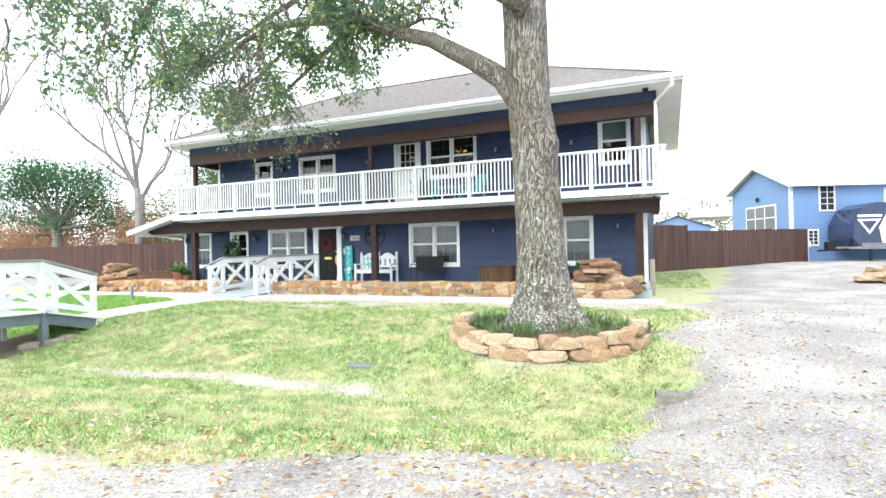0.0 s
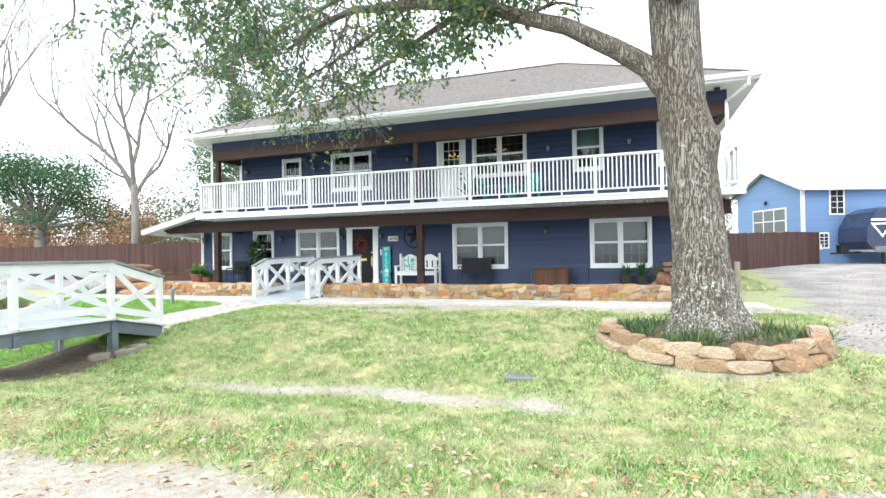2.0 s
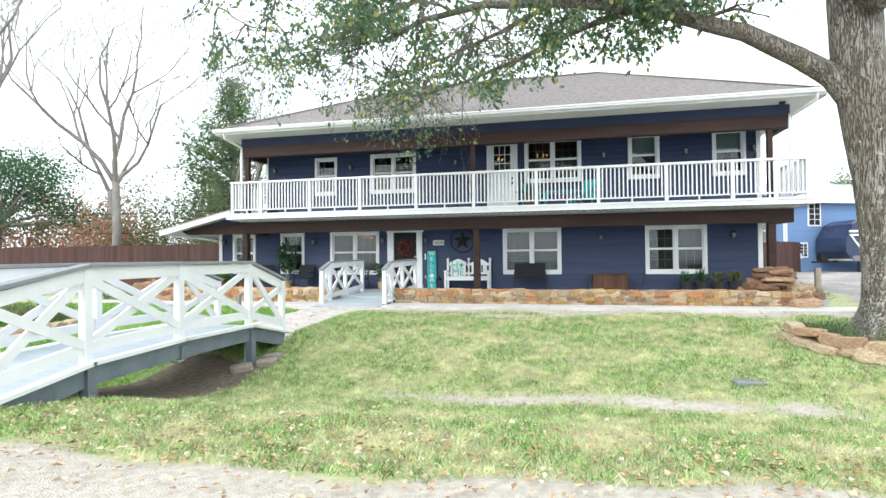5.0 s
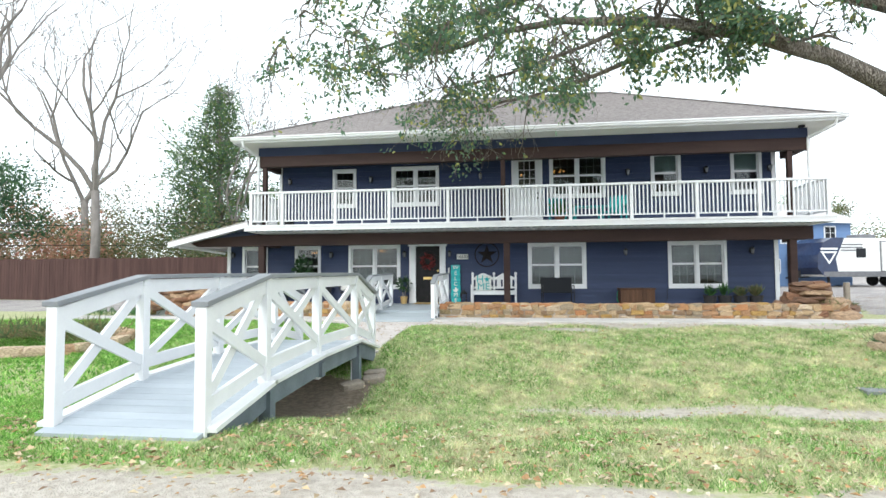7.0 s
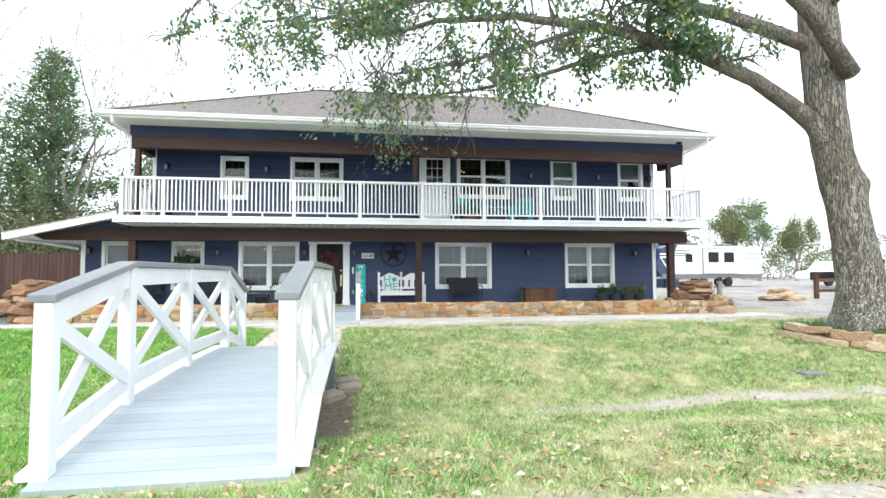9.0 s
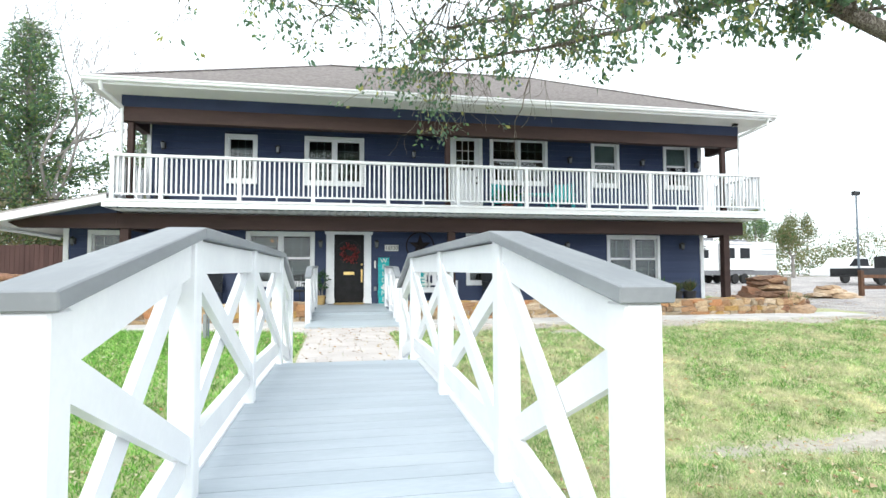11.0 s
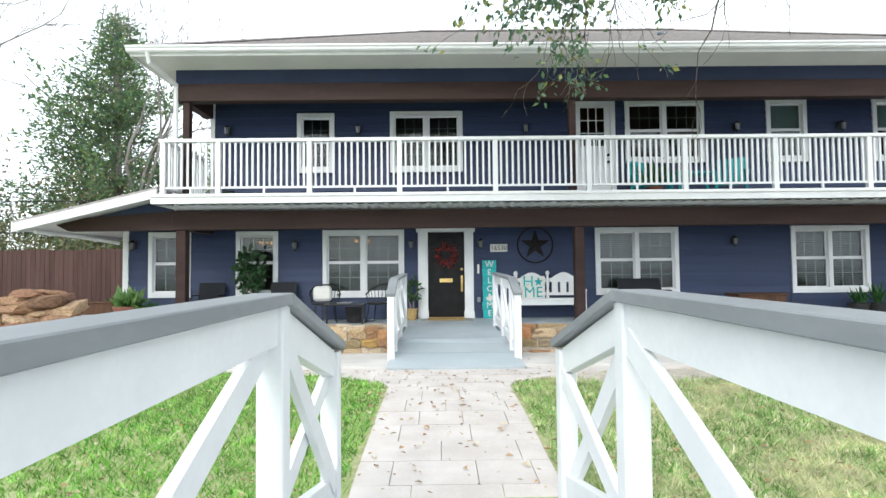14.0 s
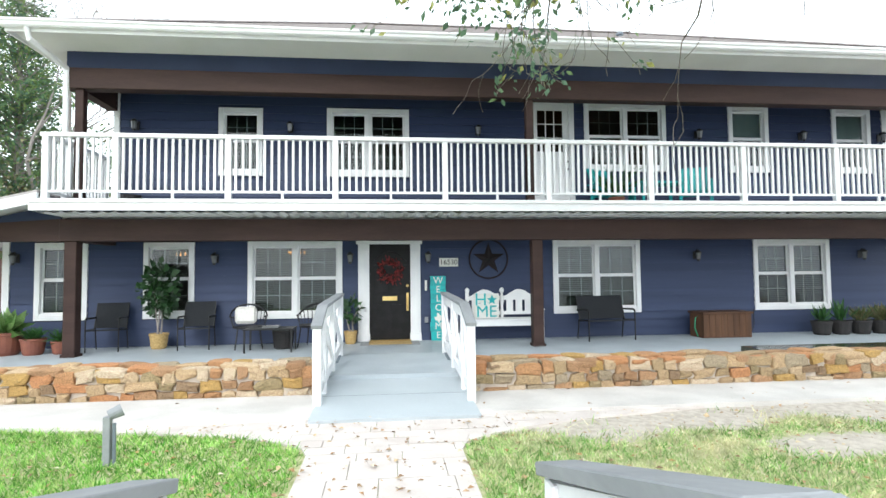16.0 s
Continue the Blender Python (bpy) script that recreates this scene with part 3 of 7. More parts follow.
def wall_with_holes(name, x0, x1, z0, z1, openings):
    s = Shape()
    zs = sorted({z0, z1, *[o[2] for o in openings], *[o[3] for o in openings]})
    zs = [z for z in zs if z0 <= z <= z1]
    for lo, hi in zip(zs, zs[1:]):
        for a, b in spans(x0, x1, (lo + hi) / 2, openings):
            s.box(a, b, F + 0.03, F + 0.2, lo, hi)
    return solid(name, s, NAVY_FLAT, "navy painted timber front wall of the house", "wall", "structure")


wall_low = wall_with_holes("wall_front_lower", XL, XR, 0.0, 2.9, OPEN_LOW)
wall_up = wall_with_holes("wall_front_upper", UL, XR, 2.9, 5.9, OPEN_UP)


def siding(parent, x0, x1, z0, z1, openings):
    """Lap boards, each its own piece, thick at the lower edge."""
    z = z0
    pitch = 0.178
    while z < z1 - 0.02:
        top = min(z + pitch, z1)
        for a, b in spans(x0, x1, z + pitch / 2, openings):
            s = Shape()
            s.add([(a, F - 0.012, z), (b, F - 0.012, z), (b, F + 0.03, z), (a, F + 0.03, z), (a, F + 0.014, top), (b, F + 0.014, top), (b, F + 0.03, top), (a, F + 0.03, top)],
                  [(0, 3, 2, 1), (4, 5, 6, 7), (0, 1, 5, 4), (1, 2, 6, 5), (2, 3, 7, 6), (3, 0, 4, 7)])
            part("siding_board", s, NAVY, parent)
        z += pitch


# side and back walls, floors and inner rooms
s = Shape()
s.box(XL, XL + 0.2, F + 0.2, BACK, 0, 2.9)
s.box(XR - 0.2, XR, F + 0.2, BACK, 0, 5.9)
s.box(UL, UL + 0.2, F + 0.2, BACK, 2.9, 5.9)
s.box(XL, XR, BACK, BACK + 0.2, 0, 5.9)
solid("wall_sides_and_back", s, NAVY_FLAT, "navy side and back walls of the house", "wall", "structure")
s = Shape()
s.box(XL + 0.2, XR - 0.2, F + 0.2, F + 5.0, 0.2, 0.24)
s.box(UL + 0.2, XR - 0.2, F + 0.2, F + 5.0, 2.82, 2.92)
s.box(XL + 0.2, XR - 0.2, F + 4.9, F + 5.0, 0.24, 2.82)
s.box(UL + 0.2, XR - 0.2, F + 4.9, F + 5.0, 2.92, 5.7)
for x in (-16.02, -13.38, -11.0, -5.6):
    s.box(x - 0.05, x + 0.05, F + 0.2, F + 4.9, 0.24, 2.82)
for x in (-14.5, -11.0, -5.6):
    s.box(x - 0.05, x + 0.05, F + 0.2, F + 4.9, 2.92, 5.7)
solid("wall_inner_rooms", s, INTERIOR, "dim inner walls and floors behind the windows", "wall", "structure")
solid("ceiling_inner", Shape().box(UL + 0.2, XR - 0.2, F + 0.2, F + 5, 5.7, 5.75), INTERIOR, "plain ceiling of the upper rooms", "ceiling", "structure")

# porch floor, balcony deck, ceiling of the porch
porch = solid("floor_porch", Shape().box(-20.6, -0.55, 13.95, F + 0.03, -0.05, PZ), PORCH, "pale grey painted porch floor", "floor", "structure")
s = Shape().box(-18.42, -0.14, 15.72, F, DECK_Z - 0.06, DECK_Z)
deck = solid("floor_balcony", s, PORCH, "grey balcony floor boards", "floor", "structure")
s = Shape().box(-18.45, -0.11, 15.66, 15.72, 2.765, DECK_Z + 0.005).box(-18.45, -18.42, 15.72, F, 2.765, DECK_Z + 0.005).box(-0.14, -0.11, 15.72, F, 2.765, DECK_Z + 0.005)
s.box(-18.47, -0.09, 15.63, 15.66, DECK_Z - 0.05, DECK_Z + 0.008)
solid("trim_balcony_fascia", s, WHITE, "white painted balcony edge board", "trim", "structure")
s = Shape()
x = -18.38
while x < -0.4:
    s.add([(x, 15.70, 2.76), (x + 0.07, 15.70, 2.728), (x + 0.14, 15.70, 2.728), (x + 0.21, 15.70, 2.76),
           (x, F, 2.76), (x + 0.07, F, 2.728), (x + 0.14, F, 2.728), (x + 0.21, F, 2.76)],
          [(0, 1, 5, 4), (1, 2, 6, 5), (2, 3, 7, 6)])
    x += 0.21
solid("ceiling_porch", s, SOFFIT, "white ribbed metal porch ceiling sheet", "ceiling", "structure")

# beams and columns
for nm, z0, z1 in (("lower", 2.30, 2.70), ("upper", 5.07, 5.45)):
    s = Shape().box(-18.38 if nm == "upper" else -18.4, -0.36, 16.42, 16.66, z0, z1)
    solid("beam_" + nm, s, BROWN, "dark brown stained timber beam along the front", "beam", "structure", bevel=0.01)
s = Shape().box(-18.36, -0.40, 16.47, 16.62, 5.45, 5.80)
solid("trim_frieze", s, NAVY_FLAT, "navy frieze board under the eaves", "trim", "structure")
s = Shape().box(-18.30, -18.10, 16.62, F, 5.07, 5.80).box(-0.62, -0.42, 16.62, F, 5.07, 5.80)
s.box(-18.30, -18.10, 16.62, F, 2.30, 2.70).box(-0.62, -0.42, 16.62, F, 2.30, 2.70)
solid("beam_returns", s, BROWN, "dark brown beam ends tying back to the wall", "beam", "structure")
solid("ceiling_balcony", Shape().box(-18.36, -0.40, 16.5, F, 5.62, 5.66), NAVY_FLAT, "navy boarded balcony ceiling", "ceiling", "structure")

column = thing("porch_column", "square dark brown timber porch post", "column", "porch posts")
part("shaft", Shape().box(-0.105, 0.105, -0.105, 0.105, 0, 2.30 - PZ), BROWN, column, bevel=0.012)
part("base_trim", Shape().box(-0.125, 0.125, -0.125, 0.125, 0, 0.05), BROWN, column)
column.location = (-18.22, 16.55, PZ)
copy_thing(column, pose(-9.70, 16.55, PZ))
copy_thing(column, pose(-0.93, 16.55, PZ))
ucol = thing("balcony_column", "square dark brown balcony post under the eaves", "column", "balcony posts")
part("shaft", Shape().box(-0.075, 0.075, -0.075, 0.075, 0, 5.07 - DECK_Z), BROWN, ucol, bevel=0.01)
ucol.location = (-18.14, 16.55, DECK_Z)
for x in (-9.80, -0.93):
    copy_thing(ucol, pose(x, 16.55, DECK_Z))

# corner trims
s = Shape().box(XL - 0.02, XL + 0.11, F - 0.03, F + 0.1, 0.1, 2.75)
s.box(XR - 0.11, XR + 0.02, F - 0.03, F + 0.1, 0.1, 2.75).box(UL - 0.02, UL + 0.09, F - 0.03, F + 0.1, DECK_Z, 5.62).box(XR - 0.11, XR + 0.02, F - 0.03, F + 0.1, DECK_Z, 5.62)
solid("trim_corners", s, WHITE, "white painted corner boards", "trim", "structure")

# roof: a hip with wide eaves
EL, ER, EF, EB, EZ, RZ = -18.90, 0.26, 15.74, 27.0, 5.94, 8.74
half = (EB - EF) / 2
r1, r2 = (EL + half, (EF + EB) / 2, RZ), (ER - half, (EF + EB) / 2, RZ)
c = [(EL, EF, EZ), (ER, EF, EZ), (ER, EB, EZ), (EL, EB, EZ)]
roof = thing("roof", "brown-grey asphalt shingle hip roof with white eaves", "roof", kind="structure", at=(0, 0, 0))


def slope_courses(parent, e0, e1, t0, t1, rows):
    """Shingle courses from the eave to the top edge, each lapping the next."""
    s = Shape()
    e0, e1, t0, t1 = Vector(e0), Vector(e1), Vector(t0), Vector(t1)
    nrm = (e1 - e0).cross(t0 - e0).normalized()
    if nrm.z < 0:
        nrm = -nrm
    for k in range(rows):
        a, b = k / rows, (k + 1.15) / rows
        b = min(b, 1)
        p0, p1 = e0.lerp(t0, a), e1.lerp(t1, a)
        q0, q1 = e0.lerp(t0, b), e1.lerp(t1, b)
        up, lowr = nrm * 0.028, nrm * 0.004
        s.add([p0 + up, p1 + up, q1 + lowr, q0 + lowr, p0, p1], [(0, 1, 2, 3), (4, 5, 1, 0)])
    return part("slope", s, SHINGLE, parent)


slope_courses(roof, c[0], c[1], r1, r2, 44)
slope_courses(roof, c[1], c[2], r2, r2, 44)
slope_courses(roof, c[2], c[3], r2, r1, 12)
slope_courses(roof, c[3], c[0], r1, r1, 44)
s = Shape()
for p, q in ((c[0], r1), (c[1], r2), (r1, r2)):
    s.beam(Vector(p) + Vector((0, 0, 0.03)), Vector(q) + Vector((0, 0, 0.03)), 0.24, 0.03)
part("ridge_caps", s, SHINGLE, roof)
# sloping soffit under the front eave, flat at the sides
s = Shape()
s.add([(EL, EF, EZ - 0.05), (ER, EF, EZ - 0.05), (ER, 16.5, 5.76), (EL, 16.5, 5.76), (EL, EF, EZ - 0.02), (ER, EF, EZ - 0.02), (ER, 16.5, 5.80), (EL, 16.5, 5.80)],
      [(0, 3, 2, 1), (4, 5, 6, 7), (0, 1, 5, 4), (1, 2, 6, 5), (2, 3, 7, 6), (3, 0, 4, 7)])
s.box(EL, -18.3, 16.5, EB, 5.76, 5.80).box(-0.5, ER, 16.5, EB, 5.76, 5.80)
part("soffit", s, SOFFIT, roof, "white painted eaves soffit")
s = Shape().box(EL - 0.02, ER + 0.02, EF - 0.03, EF, EZ - 0.17, EZ).box(EL - 0.03, EL, EF, EB, EZ - 0.17, EZ).box(ER, ER + 0.03, EF, EB, EZ - 0.17, EZ)
part("fascia", s, WHITE, roof)
s = Shape()
prof = [(-0.13, 0.0), (-0.14, -0.035), (-0.115, -0.06), (-0.11, -0.10), (-0.085, -0.125), (0, -0.125), (0, -0.11), (-0.08, -0.11), (-0.10, -0.06), (-0.12, -0.01)]
n = len(prof)
for i2 in range(n):
    (ya, za), (yb, zb) = prof[i2], prof[(i2 + 1) % n]
    s.add([(EL - 0.05, EF - 0.03 + ya, EZ + 0.01 + za), (ER + 0.05, EF - 0.03 + ya, EZ + 0.01 + za), (ER + 0.05, EF - 0.03 + yb, EZ + 0.01 + zb), (EL - 0.05, EF - 0.03 + yb, EZ + 0.01 + zb)], [(0, 1, 2, 3)])
part("gutter", s, WHITE, roof)
for x, xe in ((EL + 0.35, -18.33), (ER - 0.25, -0.42)):
    s = Shape().tube([(x, EF - 0.07, EZ - 0.1), (x, EF, EZ - 0.28), (xe, 16.42, 5.42), (xe, 16.42, 5.2), (xe, 16.42, DECK_Z)], 0.05, 8)
    part("downpipe", s, WHITE, roof)
part("roof_vent", Shape().tube([(-6.9, 18.7, 6.9), (-6.9, 18.7, 7.45)], 0.05, 10).lathe([(0.05, 0), (0.09, 0.02), (0.09, 0.06), (0.02, 0.1)], (-6.9, 18.7, 7.45), 10), GREY_SKIRT, roof, "small grey roof vent pipe")
# lamp under the eave corner
part("eave_light", Shape().box(-0.75, -0.6, 16.2, 16.3, 5.72, 5.78), BLACK_METAL, roof)

# lean-to at the house's end
lean = thing("lean_to_roof", "low shed roof with white rake board beside the house", "roof", kind="structure")
LX, LZ = -21.28, 2.44
TX, TZ = -18.40, 3.10


def lean_slab(x0, z0, x1, z1, y0, y1, th):
    return Shape().prism([(x0, z0), (x1, z1), (x1, z1 - th), (x0, z0 - th)], y0, y1)


part("slope", lean_slab(LX, LZ + 0.03, TX, TZ + 0.03, 15.80, 27, 0.05), SHINGLE, lean)
part("rake_board", lean_slab(LX, LZ - 0.022, TX, TZ - 0.022, 15.78, 15.84, 0.17), WHITE, lean)
part("eave_board", Shape().box(LX - 0.03, LX, 15.8, 27, LZ - 0.16, LZ + 0.02), WHITE, lean)
part("soffit", lean_slab(LX, LZ - 0.06, TX, TZ - 0.06, 15.9, 27, 0.03), SOFFIT, lean)
part("gable_panel", Shape().prism([(-20.4, 2.52), (-18.4, 2.98), (-18.4, 2.58), (-20.4, 2.50)], 16.46, 16.52), NAVY, lean)
s = Shape().prism([(-20.85, 2.43), (-20.2, 2.58), (-18.4, 2.70), (-18.4, 2.30), (-20.6, 2.30)], 16.43, 16.62)
part("beam", s, BROWN, lean)
part("gutter", Shape().tube([(-21.2, 16.3, 2.28), (-21.0, 17.2, 2.25), (-20.25, 17.7, 2.1)], 0.04, 8), WHITE, lean)


# ---- windows and doors ----
def window(idx, x0, x1, z0, z1, lights, blind=True, plain=False):
    """Double-hung sash unit with casing, glazing bars, panes and slatted blinds."""
    w = thing("window_%d" % idx, "white double-hung window with %s in the navy wall" % ("closed slatted blinds" if blind else "grid glazing bars"), "window", kind="structure")
    cw = 0.105
    s = Shape().box(x0, x0 + cw, F - 0.035, F + 0.06, z0, z1).box(x1 - cw, x1, F - 0.035, F + 0.06, z0, z1)
    s.box(x0 + cw, x1 - cw, F - 0.035, F + 0.06, z1 - cw, z1).box(x0 + cw, x1 - cw, F - 0.035, F + 0.06, z0, z0 + cw)
    part("casing", s, WHITE, w, bevel=0.006)
    part("window_sill", Shape().box(x0 + cw, x1 - cw, F - 0.02, F + 0.12, z0 + cw - 0.01, z0 + cw + 0.03), WHITE, w)
    ix0, ix1, iz0, iz1 = x0 + cw, x1 - cw, z0 + cw + 0.02, z1 - cw
    units = [(ix0, ix1)] if lights == 1 else [(ix0, (ix0 + ix1) / 2 - 0.05), ((ix0 + ix1) / 2 + 0.05, ix1)]
    if lights == 2:
        m = (ix0 + ix1) / 2
        part("mullion", Shape().box(m - 0.05, m + 0.05, F - 0.02, F + 0.08, iz0, iz1), WHITE, w)
    zm = (iz0 + iz1) / 2 + 0.02
    for a, b in units:
        for lo, hi, yy in ((iz0, zm, F + 0.03), (zm, iz1, F + 0.055)):
            t = 0.035
            s = Shape().box(a, a + t, yy, yy + 0.03, lo, hi).box(b - t, b, yy, yy + 0.03, lo, hi).box(a + t, b - t, yy, yy + 0.03, lo, lo + t).box(a + t, b - t, yy, yy + 0.03, hi - t, hi)
            part("window_frame", s, WHITE, w)
            pane = part("pane", Shape().box(a + t, b - t, yy + 0.012, yy + 0.018, lo + t, hi - t), GLASS, w)
            pane.visible_shadow = False
            if not plain:
                s = Shape()
                nx = 3
                for k in range(1, nx):
                    x = a + t + (b - a - 2 * t) * k / nx
                    s.box(x - 0.007, x + 0.007, yy + 0.019, yy + 0.026, lo + t, hi - t)
                z = (lo + hi) / 2
                s.box(a + t, b - t, yy + 0.0195, yy + 0.027, z - 0.007, z + 0.007)
                part("glazing_bars", s, MUNTIN, w)
        if blind:
            s = Shape()
            z = iz0 + 0.02
            while z < iz1 - 0.03:
                s.add([(a + 0.02, F + 0.115, z), (b - 0.02, F + 0.115, z), (b - 0.02, F + 0.150, z + 0.017), (a + 0.02, F + 0.150, z + 0.017)], [(0, 1, 2, 3)])
                z += 0.045
            part("blind", s, BLIND, w, "half-open pale slatted blind")
    return w


num = 1
for x0, x1, z0, z1, k in OPEN_LOW:
    if k:
        window(num, x0, x1, z0, z1, k, blind=True)
        num += 1
num = 20
for x0, x1, z0, z1, k in OPEN_UP:
    if k:
        window(num, x0, x1, z0, z1, k, blind=num in (20, 21, 22), plain=num in (23, 24))
        num += 1
for x in (-4.27, -1.68):
    part("roller_shade", Shape().box(x - 0.36, x + 0.36, F + 0.10, F + 0.11, 4.68, 5.36), SHADE, bpy.data.objects["window_23" if x < -3 else "window_24"], "pale roller shade pulled half down")

# front door
d = thing("door_front", "closed black panelled front door with brass fittings and white surround", "door", kind="structure")
s = Shape()
for a, b in ((-13.22, -12.985), (-12.115, -11.90)):
    s.box(a, b, F - 0.045, F + 0.06, PZ, 2.30)
    s.box(a - 0.015, b + 0.015, F - 0.06, F + 0.06, PZ, PZ + 0.16)
    s.box(a + 0.05, b - 0.05, F - 0.055, F, PZ + 0.26, 2.16)
s.box(-13.26, -11.86, F - 0.05, F + 0.06, 2.30, 2.40).box(-13.29, -11.83, F - 0.07, F + 0.06, 2.385, 2.425)
part("casing", s, WHITE, d, bevel=0.006)
leaf = part("door_leaf", Shape().box(-12.985, -12.115, F + 0.02, F + 0.07, PZ + 0.03, 2.30), BLACK, d)
for a, b, z0, z1 in ((-12.90, -12.58, 0.42, 1.02), (-12.52, -12.20, 0.42, 1.02), (-12.90, -12.58, 1.22, 1.70), (-12.52, -12.20, 1.22, 1.70)):
    s = Shape().box(a, b, F + 0.012, F + 0.022, z0, z1).box(a + 0.05, b - 0.05, F + 0.004, F + 0.012, z0 + 0.05, z1 - 0.05)
    part("door_panel", s, BLACK, leaf, bevel=0.004)
s = Shape().tube([(-12.90 + 0.7 * k / 12, F + 0.012, 1.80 + 0.34 * math.sin(math.pi * (0.12 + 0.76 * k / 12))) for k in range(13)], 0.014, 6)
s.box(-12.90, -12.20, F + 0.005, F + 0.02, 1.84, 1.87)
part("fanlight_bars", s, BLACK_METAL, leaf)
part("letter_slot", Shape().box(-12.71, -12.40, F + 0.0, F + 0.02, 1.10, 1.19).box(-12.68, -12.43, F - 0.008, F + 0.0, 1.12, 1.17), BRASS, leaf, "polished brass letter slot")
part("lock", Shape().lathe([(0.035, 0), (0.035, 0.02), (0.02, 0.03)], (0, 0, 0), 12), BRASS, leaf).matrix_basis = pose(-12.18, F + 0.02, 1.41, 90)
part("door_handle", Shape().tube([(-12.18, F + 0.0, 1.16), (-12.18, F - 0.05, 1.14), (-12.18, F - 0.055, 1.0), (-12.18, F + 0.0, 0.92)], 0.014, 8).box(-12.205, -12.155, F + 0.0, F + 0.02, 0.88, 1.26), BRASS, leaf)
part("threshold", Shape().box(-13.0, -12.1, F - 0.06, F + 0.1, PZ, PZ + 0.03), BRASS, d)
# upper door
d = thing("door_balcony", "white half-glazed balcony door behind the railing", "door", kind="structure")
s = Shape().box(-9.52, -9.41, F - 0.035, F + 0.06, DECK_Z, 5.42).box(-8.55, -8.44, F - 0.035, F + 0.06, DECK_Z, 5.42).box(-9.52, -8.44, F - 0.036, F + 0.06, 5.42, 5.53)
part("casing", s, WHITE, d)
s = Shape().box(-9.41, -9.27, F + 0.02, F + 0.06, DECK_Z + 0.02, 5.42).box(-8.69, -8.55, F + 0.02, F + 0.06, DECK_Z + 0.02, 5.42)
s.box(-9.27, -8.69, F + 0.02, F + 0.06, DECK_Z + 0.02, 4.35).box(-9.27, -8.69, F + 0.02, F + 0.06, 5.28, 5.42)
leaf = part("door_leaf", s, WHITE, d)
s = Shape()
for k in (1, 2):
    s.box(-9.27 + 0.58 * k / 3 - 0.01, -9.27 + 0.58 * k / 3 + 0.01, F + 0.02, F + 0.05, 4.35, 5.28)
    s.box(-9.27, -8.69, F + 0.018, F + 0.052, 4.35 + 0.93 * k / 3 - 0.01, 4.35 + 0.93 * k / 3 + 0.01)
part("glazing_bars", s, WHITE, leaf)
pane = part("pane", Shape().box(-9.27, -8.69, F + 0.033, F + 0.038, 4.35, 5.28), GLASS, leaf)
pane.visible_shadow = False
for z in (3.95, 4.12):
    part("door_knob", Shape().lathe([(0.02, 0), (0.015, 0.03), (0.035, 0.05), (0.03, 0.08)], sides=10), BLACK_METAL, leaf).matrix_basis = pose(-8.62, F + 0.02, z, 90)


# ---- balcony railing ----
rail = thing("balcony_railing", "white painted balcony railing with square balusters", "railing", at=(0, 0, 0))
RY = 15.80
RX = [-18.27, -17.16, -15.32, -13.50, -11.56, -9.66, -7.70, -5.85, -3.93, -2.15, -0.24]
post = Shape().box(-0.05, 0.05, -0.05, 0.05, DECK_Z, 4.06).mesh("post", WHITE, 0.006)
bal = Shape().box(-0.019, 0.019, -0.019, 0.019, 3.12, 4.02).mesh("baluster", WHITE)
for x in RX:
    part("post", post, WHITE, rail).location = (x, RY, 0)
for x in (RX[0], RX[-1]):
    part("post", post, WHITE, rail).location = (x, 17.70, 0)
foot = Shape().box(-0.02, 0.02, -0.02, 0.02, DECK_Z, 3.08).mesh("rail_foot", WHITE)
for a, b in zip(RX, RX[1:]):
    part("bottom_rail", Shape().box(a + 0.05, b - 0.05, RY - 0.022, RY + 0.022, 3.08, 3.12), WHITE, rail)
    n = max(2, round((b - a) / 0.118))
    for k in range(1, n):
        part("baluster", bal, WHITE, rail).location = (a + (b - a) * k / n, RY, 0)
    part("rail_foot", foot, WHITE, rail).location = ((a + b) / 2, RY, 0)
for x in (RX[0], RX[-1]):
    part("bottom_rail", Shape().box(x - 0.022, x + 0.022, RY + 0.05, 17.65, 3.08, 3.12), WHITE, rail)
    part("top_rail", Shape().box(x - 0.05, x + 0.05, RY + 0.06, F - 0.02, 4.02, 4.09), WHITE, rail, bevel=0.008)
    for k in range(1, 16):
        part("baluster", bal, WHITE, rail).location = (x, RY + 1.9 * k / 16, 0)
part("top_rail", Shape().box(RX[0] - 0.08, RX[-1] + 0.08, RY - 0.06, RY + 0.06, 4.02, 4.09), WHITE, rail, bevel=0.008)


